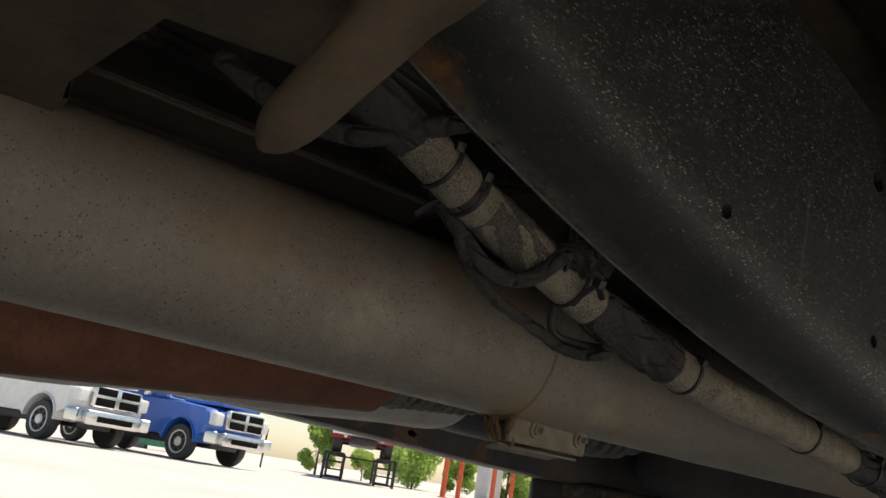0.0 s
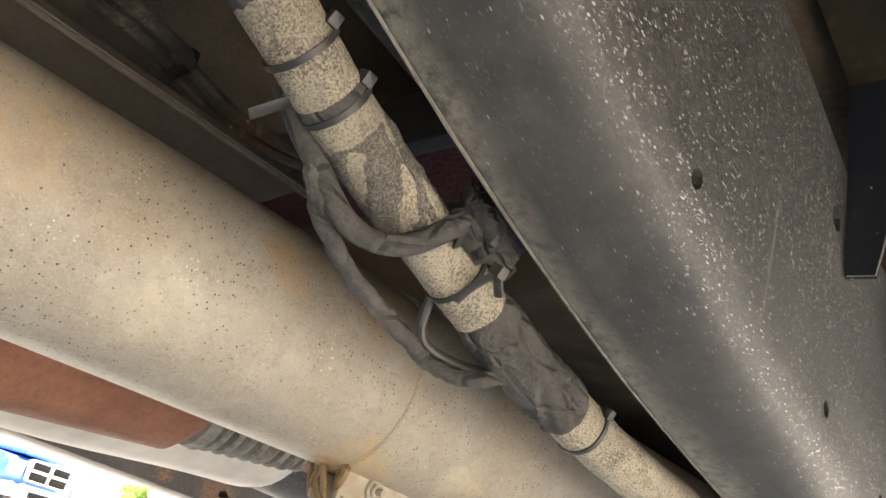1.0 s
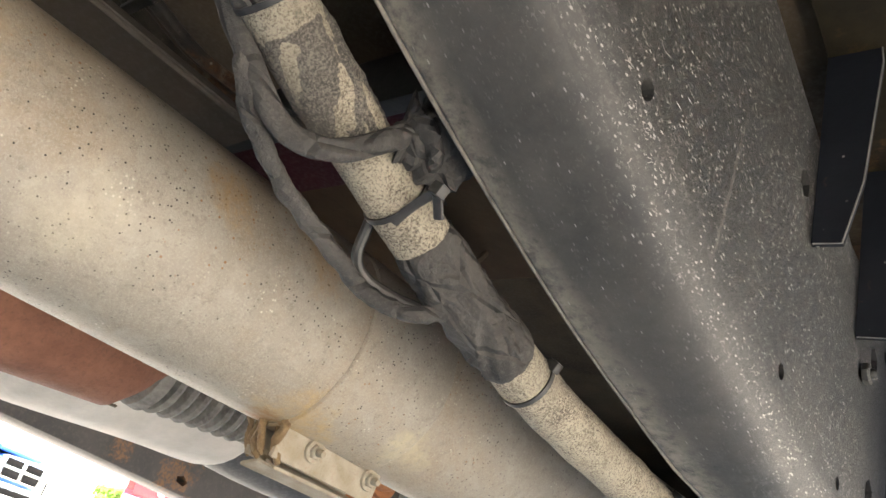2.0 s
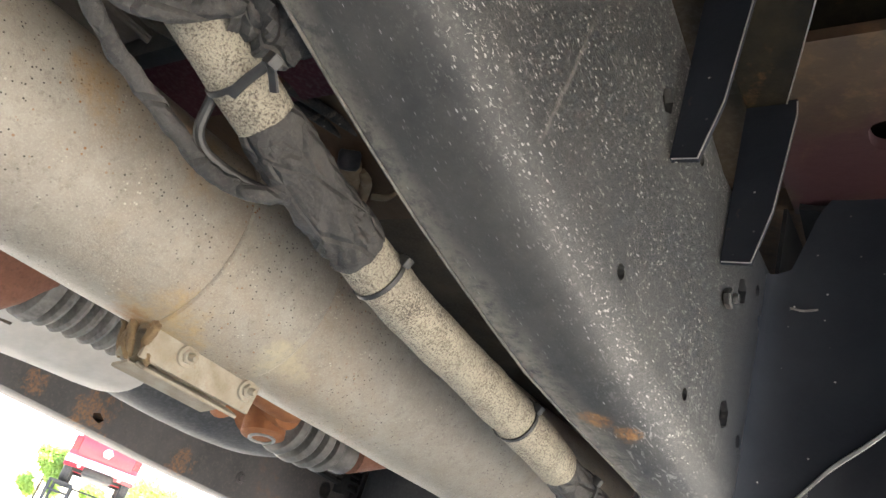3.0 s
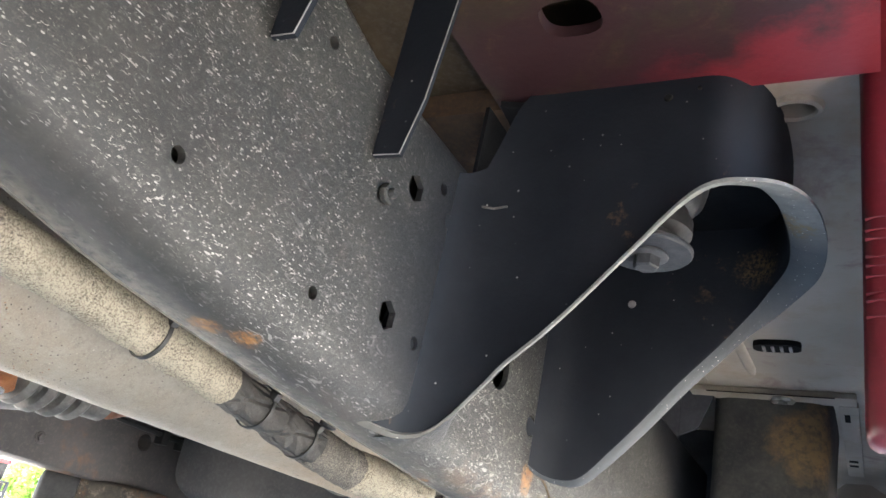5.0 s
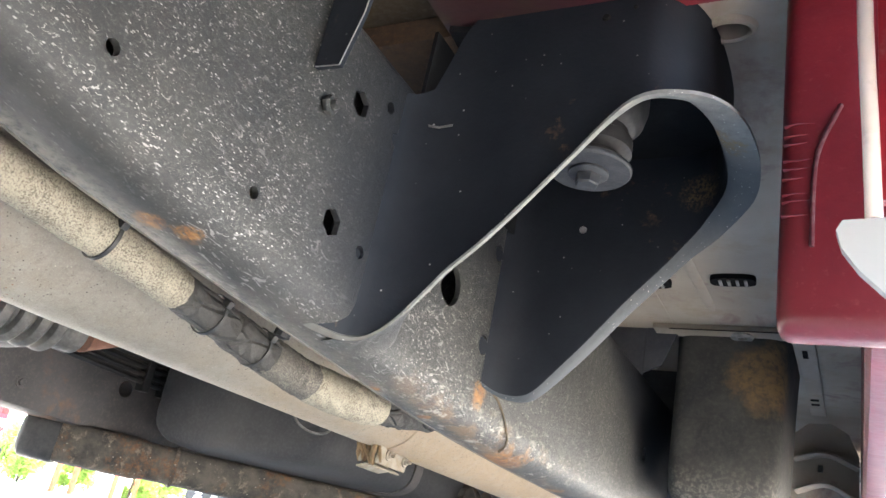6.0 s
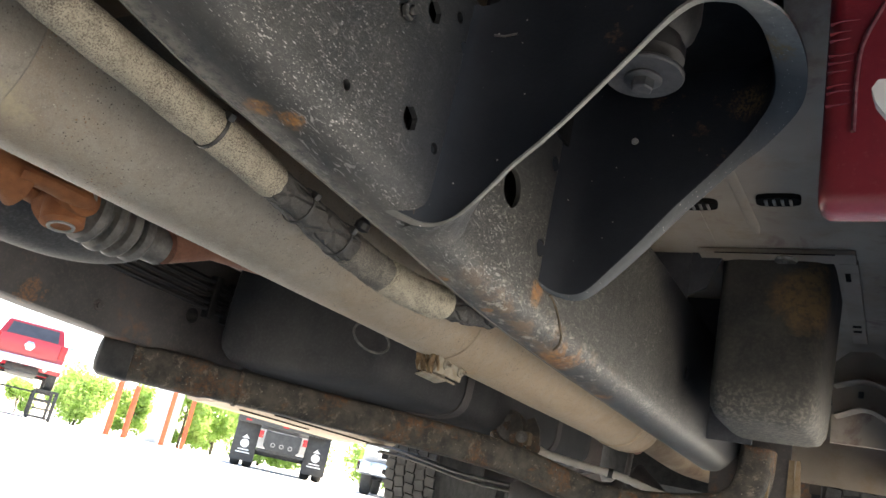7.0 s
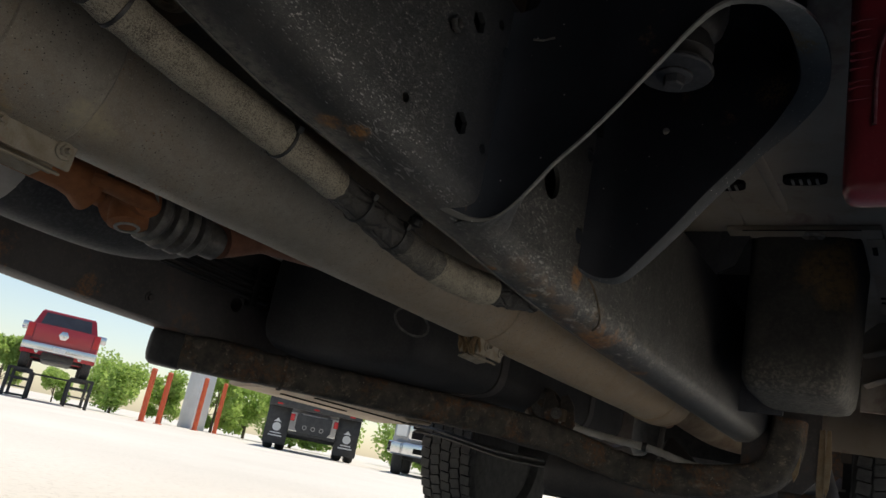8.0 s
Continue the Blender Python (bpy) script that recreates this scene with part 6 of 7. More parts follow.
def make_splash_sheet():
    p = thing("splash_sheet", (-1.1, 2.95, 0.36), "dark grey bent splash sheet ahead of the far rear wheel", "sheet")
    for dy, dz, wide in ((0.0, 0.0, 0.10), (0.085, -0.018, 0.05)):
        bm = bmesh.new()
        rings = []
        for k in range(12):
            u = k / 11
            x = -1.46 + 0.62 * u
            y, z = 2.88 + dy - 0.05 * u, 0.398 + dz - 0.054 * u + 0.006 * math.sin(u * 7)
            w = wide * (1 - 0.55 * u)
            rings.append([(x, y, z), (x, y + w * 0.5, z + 0.008), (x, y + w, z + 0.002), (x, y + w, z + 0.006), (x, y + w * 0.5, z + 0.013), (x, y, z + 0.005)])
        skin(bm, rings)
        part("sheet", bm, M_DARKSTEEL, p, angle=50)
    bm = bmesh.new()
    tube(bm, spline([(-1.16, 2.90, 0.385), (-1.18, 2.93, 0.45), (-1.19, 2.95, 0.52)], 4), 0.008, 10)
    part("stay", bm, M_FARRAIL, p)
    return p


make_splash_sheet()


def make_shackle():
    s = thing("spring_hanger", (-0.62, 2.3, 0.43), "rusty rounded spring hanger with a bolt", "bracket")
    bm = bmesh.new()
    lathe(bm, [(0.036, -0.020), (0.047, -0.019), (0.050, -0.012), (0.050, 0.012), (0.047, 0.019), (0.036, 0.020)], (-0.628, 2.30, 0.470), (0.5, -0.85, 0.1), 30, closed=True)
    part("ring", bm, M_BEAM, s, "rusty round strap")
    bm = bmesh.new()
    lathe(bm, [(0.010, -0.030), (0.034, -0.028), (0.0355, -0.018), (0.0355, 0.018), (0.034, 0.028), (0.010, 0.030)], (-0.628, 2.30, 0.470), (0.5, -0.85, 0.1), 28)
    part("bushing", bm, M_DARKSTEEL, s, "dull grey bushing")
    for dx in (-0.016, 0.016):
        bm = bmesh.new()
        prism(bm, [(-0.590 + dx, 0.500), (-0.572 + dx, 0.508), (-0.553 + dx, 0.480), (-0.545 + dx, 0.430), (-0.556 + dx, 0.408), (-0.576 + dx, 0.414), (-0.588 + dx, 0.455)], 2.268 + dx, 2.276 + dx)
        part("clevis_plate", bm, M_BEAM, s, "rusty clevis plate")
    bm = bmesh.new()
    box(bm, (-0.582, 2.262, 0.436), (-0.552, 2.300, 0.468), None, 0.006)
    part("block", bm, M_MEMBER, s)
    bolt(s, (-0.567, 2.250, 0.452), (0.2, -1, 0), 0.010, 0.008, M_DARKSTEEL)
    bm = bmesh.new()
    tube(bm, spline([(-0.92, 2.22, 0.50), (-0.80, 2.24, 0.482), (-0.70, 2.27, 0.476), (-0.62, 2.29, 0.474)], 5), 0.022, 16)
    part("arm", bm, M_BEAM, s, "rust-grey arm")
    return s


make_shackle()


def make_hose():
    h = thing("pale_hose", (-0.42, 2.4, 0.40), "pale grey corrugated hose with black clips", "hose")
    bm = bmesh.new()
    tube(bm, spline([(-0.60, 2.45, 0.440), (-0.48, 2.46, 0.425), (-0.38, 2.48, 0.415), (-0.28, 2.50, 0.392), (-0.22, 2.52, 0.39)], 10), lambda t, a: 0.010 + 0.001 * math.sin(t * 150), 14)
    part("tube", bm, M_ALU, h)
    bm = bmesh.new()
    lathe(bm, [(0.010, -0.006), (0.013, -0.006), (0.013, 0.006), (0.010, 0.006)], (-0.40, 2.476, 0.418), (1, 0.2, -0.1), 16, closed=True)
    part("clip", bm, M_TIE, h)
    bm = bmesh.new()
    tube(bm, spline([(-0.585, 2.45, 0.440), (-0.66, 2.45, 0.47), (-0.72, 2.45, 0.53)], 6), 0.0105, 14)
    part("tail", bm, M_ALU, h)
    return h


make_hose()


def make_spare():
    t = thing("spare_wheel", (-0.60, 4.25, 0.52), "black spare tyre slung under the bed", "wheel")
    bm = bmesh.new()
    lathe(bm, [(0.22, -0.10), (0.32, -0.13), (0.38, -0.11), (0.40, -0.07), (0.40, 0.07), (0.38, 0.11), (0.32, 0.13), (0.22, 0.10)], (-0.60, 4.25, 0.60), (0, 0.06, 1), 48, closed=True)
    part("tyre", bm, M_TYRE, t)
    bm = bmesh.new()
    lathe(bm, [(0.225, -0.09), (0.20, -0.02), (0.08, 0.0), (0.02, 0.0)], (-0.60, 4.25, 0.60), (0, 0.06, 1), 32)
    part("rim", bm, M_STEEL, t)
    for y0, y1, z0, z1 in ((2.75, 2.85, 0.62, 0.78), (4.66, 4.80, 0.42, 0.78)):
        c = thing("cross_member", (-0.6, y0, z0), "dark dusty chassis cross member", "cross member")
        bm = bmesh.new()
        box(bm, (-1.52, y0, z0), (0.30, y1, z1), None, 0.015)
        part("channel", bm, M_FARRAIL, c)
    for x0 in (-1.56, -0.06):
        f = thing("mud_flap", (x0 + 0.2, 4.02, 0.25), "black rubber mud flap behind the rear wheel", "mud flap", "mud flaps")
        bm = bmesh.new()
        box(bm, (x0, 4.02, 0.24), (x0 + 0.38, 4.03, 0.80), None, 0.003)
        part("sheet", bm, M_RUBBER, f)


make_spare()


def make_rear_clutter():
    p = thing("rear_hanger", (0.0, 2.42, 0.36), "torn rusty hanger strips beside the rail end", "bracket")
    for x0, x1, z0, z1, y in ((-0.013, -0.001, 0.380, 0.520, 2.335), (0.032, 0.043, 0.300, 0.512, 2.40), (0.048, 0.056, 0.360, 0.512, 2.395)):
        bm = bmesh.new()
        prism(bm, [(x0, z0 + 0.012), (x0 + 0.3 * (x1 - x0), z0), (x1, z0 + 0.02), (x1 + 0.004, 0.5 * (z0 + z1)), (x1, z1), (x0, z1), (x0 - 0.003, 0.6 * z0 + 0.4 * z1)], y, y + 0.006)
        part("strip", bm, M_STAIN, p)
    w = thing("wheel_liner", (0.2, 2.5, 0.5), "dusty grey wheel-house sheet behind the box", "liner")
    bm = bmesh.new()
    rings = []
    for k in range(14):
        a = radians(10 + 150 * k / 13)
        y, z = 3.10 - 0.62 * math.cos(math.pi - a) * -1 - 0.05, 0.42 + 0.36 * math.sin(a)
        y = 2.55 + 0.60 * (1 - math.cos(a)) * 0.8
        rings.append([(-0.02, y, z), (0.33, y, z), (0.33, y + 0.004, z + 0.006), (-0.02, y + 0.004, z + 0.006)])
    skin(bm, rings)
    part("sheet", bm, M_FLOOR, w, "grey-brown sheet", angle=50)
    bm = bmesh.new()
    prism(bm, [(0.12, 0.55), (0.12, 0.725), (0.150, 0.752), (0.195, 0.755), (0.228, 0.735), (0.247, 0.69), (0.247, 0.55)], 2.30, 2.312)
    part("front_sheet", bm, M_FLOOR, w, "dusty pressed sheet")
    for x0, x1, z0, z1, y in ((0.125, 0.246, 0.672, 0.684, 2.292), (0.13, 0.246, 0.604, 0.622, 2.284)):
        bm = bmesh.new()
        tube(bm, spline([(x0, y, z0), (0.5 * (x0 + x1), y - 0.012, z1), (x1, y, z0 - 0.008)], 6), 0.016, 14, squash=0.35)
        part("fold", bm, M_FLOOR, w)
    bm = bmesh.new()
    box(bm, (0.170, 2.288, 0.650), (0.180, 2.297, 0.664), None, 0.002)
    part("tab", bm, M_TIE, w)
    return p


make_rear_clutter()


# ---- engine and front axle, unseen, added to block light behind the camera ----
def make_front_mass():
    e = thing("engine_sump", (-0.62, -1.2, 0.36), "unseen engine sump and front axle, added to block light", "engine")
    bm = bmesh.new()
    box(bm, (-0.95, -1.9, 0.36), (-0.30, -0.55, 0.86), None, 0.05, 3)
    part("sump", bm, M_FARRAIL, e)
    bm = bmesh.new()
    tube(bm, [(-1.25, -0.95, 0.40), (0.05, -0.95, 0.40)], 0.055, 20)
    part("axle_tube", bm, M_FARRAIL, e)
    bm = bmesh.new()
    box(bm, (-1.55, -2.3, 0.42), (0.33, -2.22, 0.9), None, 0.02)
    part("bumper", bm, M_CHROME, e)
    return e


make_front_mass()


# unseen liner and fender side, added to keep light off the underbody
def make_liner(x0, x1, side, rear, label):
    l = thing("wheel_liner", (0.5 * (x0 + x1), -0.4, 0.5), label, "liner")
    bm = bmesh.new()
    rings = []
    for k in range(16):
        a = radians(-6 + 150 * k / 15)
        y, z = -0.95 + 0.62 * math.cos(a), 0.42 + 0.46 * math.sin(a)
        y2, z2 = -0.95 + 0.628 * math.cos(a), 0.42 + 0.468 * math.sin(a)
        rings.append([(x0, y, z), (x1, y, z), (x1, y2, z2), (x0, y2, z2)])
    skin(bm, rings)
    part("shell", bm, M_PLASTIC, l, angle=50)
    bm = bmesh.new()
    box(bm, (side, -0.36, 0.50), (side + 0.020, rear, 0.905), None, 0.006)
    part("fender_side", bm, M_RED, l, "red fender side")


make_liner(-0.06, 0.36, 0.352, 0.776, "unseen front wheel-arch liner added to block light")
make_liner(-1.59, -1.17, -1.602, 0.930, "unseen front wheel-arch liner added to block light on the far side")


# a dark tube added to fill the space behind the beam, no known muffler
def make_rear_tube():
    m = thing("muffler", (-0.40, 2.66, 0.25), "dark round tube added as filler behind the cross beam", "muffler")
    bm = bmesh.new()
    tube(bm, [(-0.72, 2.60, 0.312), (-0.70, 2.604, 0.312), (-0.45, 2.66, 0.315), (-0.12, 2.72, 0.32), (-0.10, 2.724, 0.32)], lambda t, a: 0.050 if t in (0, 1) else 0.060, 28)
    part("shell", bm, M_FARRAIL, m)
    bm = bmesh.new()
    tube(bm, spline([(-0.11, 2.72, 0.322), (-0.02, 2.76, 0.33), (0.01, 2.9, 0.36), (-0.05, 3.1, 0.52)], 5), 0.028, 16)
    part("outlet", bm, M_FARRAIL, m)
    bm = bmesh.new()
    tube(bm, spline([(-0.42, 2.67, 0.372), (-0.42, 2.70, 0.50), (-0.42, 2.74, 0.64)], 4), 0.008, 10)
    part("hanger", bm, M_FARRAIL, m)
    return m


make_rear_tube()


# ---- the yard: parked pickups ----
def placed(bm, m):
    bmesh.ops.transform(bm, matrix=m, verts=bm.verts)
    return bm


def arch(x, z, r, n=9):
    return [(x + r * math.cos(math.pi * k / (n - 1)), z + r * math.sin(math.pi * k / (n - 1))) for k in range(n)]


def far_wheel(parent, m, x, y, r=0.40, w=0.26):
    c = Vector((x, y, r))
    out = 1 if y > 0 else -1
    bm = bmesh.new()
    lathe(bm, [(r * 0.58, -w * 0.4), (r * 0.8, -w * 0.5), (r * 0.95, -w * 0.44), (r, -w * 0.30), (r, w * 0.30), (r * 0.95, w * 0.44), (r * 0.8, w * 0.5), (r * 0.58, w * 0.4)], c, (0, out, 0), 32)
    wheel = part("wheel", placed(bm, m), M_TYRE, parent, "black tyre")
    bm = bmesh.new()
    lathe(bm, [(r * 0.66, w * 0.36), (r * 0.66, w * 0.46), (r * 0.61, w * 0.47), (r * 0.56, w * 0.36), (r * 0.26, w * 0.40), (r * 0.22, w * 0.50), (r * 0.03, w * 0.52)], c, (0, out, 0), 28)
    rim = part("rim", placed(bm, m), M_ALLOY, wheel, "bright alloy rim")
    for k in range(8):
        a = math.pi * k / 4
        bm = bmesh.new()
        lathe(bm, [(r * 0.075, 0), (r * 0.075, 0.006)], c + Vector((math.cos(a) * r * 0.43, out * w * 0.380, math.sin(a) * r * 0.43)), (0, out, 0), 10)
        part("rim_hole", placed(bm, m), M_HOLE, rim)


def make_pickup(label, paint, at, heading, lift=0.0, pitch=0.0):
    """A crew-cab pickup; x forward, y to its left, at: the middle on the ground."""
    h = Vector((heading[0], heading[1], 0)).normalized()
    m = Matrix.Translation((at[0], at[1], lift)) @ Matrix.Rotation(math.atan2(h.y, h.x), 4, "Z") @ Matrix.Rotation(radians(pitch), 4, "Y")
    t = thing("pickup", (at[0], at[1], lift), label, "pickup", "parked pickups")
    W = 0.98
    # lower body with wheel arches, belt line and hood
    side = [(2.74, 0.66), (2.84, 0.80), (2.84, 1.02), (2.78, 1.16), (2.60, 1.24), (1.45, 1.33), (1.30, 1.33), (-0.95, 1.33), (-1.0, 1.30), (-2.85, 1.30), (-2.88, 0.70), (-2.45, 0.62)]
    side += [(x, z) for x, z in arch(-1.85, 0.44, 0.485, 13)[::-1]] + [(-1.2, 0.52), (1.2, 0.52)] + [(x, z) for x, z in arch(1.85, 0.44, 0.485, 13)[::-1]] + [(2.45, 0.60)]
    bm = bmesh.new()
    rings = []
    for y, pull in ((-W, 1.0), (-W * 0.86, 0.45), (-W * 0.55, 0.12), (0, 0.0), (W * 0.55, 0.12), (W * 0.86, 0.45), (W, 1.0)):
        rings.append([(x - 0.26 * pull * max(0.0, (x - 2.2) / 0.64) ** 1.5, y, z - (0.035 * abs(pull) if z > 1.1 else 0.0)) for x, z in side])
    skin(bm, rings)
    part("body", placed(bm, m), paint, t, angle=40)
    for s in (-1, 1):
        for x in (-1.85, 1.85):
            bm = bmesh.new()
            tube(bm, [(px_, s * (W + 0.012), pz) for px_, pz in arch(x, 0.44, 0.497, 15)], 0.030, 8, squash=0.6)
            part("arch_flare", placed(bm, m), paint, t, "rounded wheel-arch flare")
    bm = bmesh.new()
    box(bm, (0, 0, 0), (1.25, 1.3, 0.09), Matrix.Translation((1.45, -0.65, 1.30)), 0.04, 3)
    part("hood", placed(bm, m), paint, t)
    # cab
    prof = [(1.30, 1.32), (0.55, 1.86), (0.30, 1.90), (-0.70, 1.90), (-0.88, 1.86), (-1.02, 1.32)]
    bm = bmesh.new()
    skin(bm, [[(x, -W * (0.98 if z < 1.5 else 0.80), z) for x, z in prof], [(x, W * (0.98 if z < 1.5 else 0.80), z) for x, z in prof]])
    bmesh.ops.bevel(bm, geom=bm.edges[:], offset=0.03, segments=2, affect="EDGES")
    part("cab", placed(bm, m), paint, t)
    for x0, x1 in ((-0.80, -0.10), (0.0, 0.80)):
        for s in (-1, 1):
            bm = bmesh.new()
            q = [(x0, 1.40), (x1, 1.40), (x1 - (0.42 if x1 > 0.5 else 0.02), 1.80), (x0 + 0.06, 1.80)]
            a = [(x, s * (W * 0.985 - (z - 1.32) * 0.315), z) for x, z in q]
            b = [(x, s * (W * 0.965 - (z - 1.32) * 0.315), z) for x, z in q]
            skin(bm, [a, b])
            part("side_window", placed(bm, m), M_GLASS, t, "dark side window")
    bm = bmesh.new()
    skin(bm, [[(1.235, -0.80, 1.40), (1.235, 0.80, 1.40), (0.655, 0.70, 1.82), (0.655, -0.70, 1.82)], [(1.20, -0.80, 1.40), (1.20, 0.80, 1.40), (0.62, 0.70, 1.82), (0.62, -0.70, 1.82)]])
    part("windscreen", placed(bm, m), M_GLASS, t)
    bm = bmesh.new()
    skin(bm, [[(-1.015, -0.74, 1.42), (-1.015, 0.74, 1.42), (-0.925, 0.66, 1.80), (-0.925, -0.66, 1.80)], [(-0.99, -0.74, 1.42), (-0.99, 0.74, 1.42), (-0.90, 0.66, 1.80), (-0.90, -0.66, 1.80)]])
    part("rear_window", placed(bm, m), M_GLASS, t)
    # front: grille with a cross of chrome, lamps, bumper
    bm = bmesh.new()
    box(bm, (2.78, -0.62, 0.80), (2.91, 0.62, 1.24), None, 0.05, 3)
    grille = part("grille", placed(bm, m), M_CHROME, t, "chrome cross grille")
    for y0, y1 in ((-0.55, -0.06), (0.06, 0.55)):
        for z0, z1 in ((0.84, 1.00), (1.06, 1.21)):
            bm = bmesh.new()
            box(bm, (2.900, y0, z0), (2.918, y1, z1), None, 0.004)
            part("grille_opening", placed(bm, m), M_HOLE, grille)
    for s in (-1, 1):
        bm = bmesh.new()
        box(bm, (2.50, min(s * 0.64, s * 0.93), 0.86), (2.82, max(s * 0.64, s * 0.93), 1.14), None, 0.06, 3)
        part("headlight", placed(bm, m), M_LOGO, t, "clear headlight")
        bm = bmesh.new()
        box(bm, (-2.90, min(s * 0.80, s * 0.985), 0.88), (-2.82, max(s * 0.80, s * 0.985), 1.25), None, 0.02)
        part("tail_light", placed(bm, m), M_TAIL, t, "red tail light")
        bm = bmesh.new()
        box(bm, (0.78, min(s * 1.02, s * 1.30), 1.30), (0.92, max(s * 1.02, s * 1.30), 1.56), None, 0.04)
        part("mirror", placed(bm, m), M_CHROME, t, "door mirror")
        bm = bmesh.new()
        tube(bm, [(-2.80, s * 0.58, 0.50), (-3.02, s * 0.58, 0.50)], 0.055, 14)
        part("exhaust_tip", placed(bm, m), M_CHROME, t, "chrome exhaust tip")
    bm = bmesh.new()
    box(bm, (2.72, -0.72, 0.44), (2.98, 0.72, 0.74), None, 0.07, 3)
    for s in (-1, 1):
        box(bm, (-0.18, -0.19, 0.45), (0.10, 0.19, 0.73), Matrix.Translation((2.80, s * 0.84, 0)) @ Matrix.Rotation(s * radians(-24), 4, "Z"), 0.06, 3)
    fb = part("front_bumper", placed(bm, m), M_CHROME, t, "chrome front bumper")
    bm = bmesh.new()
    box(bm, (2.96, -0.46, 0.51), (2.985, 0.46, 0.63), None, 0.01)
    part("bumper_opening", placed(bm, m), M_HOLE, fb)
    bm = bmesh.new()
    box(bm, (-3.04, -1.0, 0.52), (-2.84, 1.0, 0.74), None, 0.05, 3)
    rb = part("rear_bumper", placed(bm, m), M_CHROME, t, "chrome rear bumper")
    bm = bmesh.new()
    box(bm, (-3.050, -0.17, 0.57), (-3.030, 0.17, 0.69), None, 0.008)
    part("plate_recess", placed(bm, m), M_LOGO, rb, "pale plate")
    bm = bmesh.new()
    box(bm, (-2.905, -0.78, 0.78), (-2.870, 0.78, 1.27), None, 0.015)
    tg = part("tailgate", placed(bm, m), paint, t)
    bm = bmesh.new()
    lathe(bm, [(0.01, 0), (0.13, 0.0), (0.14, 0.012), (0.11, 0.02)], (-2.905, 0, 1.06), (-1, 0, 0), 6)
    part("badge", placed(bm, m), M_CHROME, tg, "plain chrome badge shape")
    bm = bmesh.new()
    box(bm, (-2.4, -0.45, 0.34), (2.4, 0.45, 0.58), None, 0.05)
    box(bm, (-1.92, -0.80, 0.36), (-1.78, 0.80, 0.50), None, 0.04)
    box(bm, (1.78, -0.80, 0.36), (1.92, 0.80, 0.50), None, 0.04)
    part("underbody", placed(bm, m), M_BLACKP, t, "black chassis and axles")
    for x in (-1.85, 1.85):
        for y in (-0.84, 0.84):
            far_wheel(t, m, x, y)
    return t


def from_wheel(wx, wy, heading, lx, ly):
    """The middle of a pickup whose wheel (lx, ly) stands at (wx, wy)."""
    h = Vector((heading[0], heading[1], 0)).normalized()
    return (wx - h.x * lx + h.y * ly, wy - h.y * lx - h.x * ly)


PARK = (0.913, 0.407)
make_pickup("blue crew-cab pickup with chrome grille and bumper, parked on the yard", M_BLUE, from_wheel(-17.95, 6.92, PARK, 1.85, -0.84), PARK)
make_pickup("white crew-cab pickup with chrome grille and bumper, parked on the yard", M_WHITE, from_wheel(-17.95, 3.95, PARK, 1.85, -0.84), PARK)
AWAY = (-0.845, 0.535)
red_at = (-21.05 + AWAY[0] * 2.9, 13.80 + AWAY[1] * 2.9)
make_pickup("red crew-cab pickup seen from its tailgate, raised on steel ramps", M_REDFAR, red_at, AWAY, 0.86)
make_pickup("light grey pickup parked beyond the flatbed truck", M_GREY, from_wheel(-10.75, 16.65, (0.50, -0.87), 1.85, -0.84), (0.50, -0.87))


# ---- display ramps under the red pickup ----
def make_ramp(at, heading):
    h = Vector((heading[0], heading[1], 0)).normalized()
    m = Matrix.Translation((at[0], at[1], 0)) @ Matrix.Rotation(math.atan2(h.y, h.x), 4, "Z")
    r = thing("steel_ramp", (at[0], at[1], 0), "dark grey welded steel ramp tower on the yard", "ramp", "display ramps")
    L, Wd, H = 0.9, 0.26, 0.84
    for x in (-L / 2, L / 2):
        for y in (-Wd, Wd):
            bm = bmesh.new()
            box(bm, (x - 0.03, y * 1.15 - 0.03, 0), (x + 0.03, y * 1.15 + 0.03, H), None, 0.006)
            part("post", placed(bm, m), M_BLACKP, r)
    for z in (0.05, 0.30, 0.55, 0.80):
        for x in (-L / 2, L / 2):
            bm = bmesh.new()
            box(bm, (x - 0.02, -Wd * 1.15, z), (x + 0.02, Wd * 1.15, z + 0.04), None, 0.005)
            part("rung", placed(bm, m), M_BLACKP, r)
    bm = bmesh.new()
    box(bm, (-L / 2 - 0.05, -Wd * 1.2, H), (L / 2 + 0.05, Wd * 1.2, H + 0.02), None, 0.005)
    part("deck", placed(bm, m), M_BLACKP, r)
    return r


_left = Vector((-AWAY[1], AWAY[0], 0))
for fx in (-1.85, 1.85):
    for fy in (-0.84, 0.84):
        make_ramp((red_at[0] + AWAY[0] * fx + _left.x * fy, red_at[1] + AWAY[1] * fx + _left.y * fy), AWAY)
bar = thing("tie_bar", (red_at[0], red_at[1], 0.7), "thin dark steel bar between the ramps", "bar")
bm = bmesh.new()
p0 = Vector((red_at[0] - AWAY[0] * 2.3, red_at[1] - AWAY[1] * 2.3, 0.74))
tube(bm, [p0 + _left * 0.84, p0 - _left * 0.84], 0.025, 8)
part("bar", bm, M_BLACKP, bar)


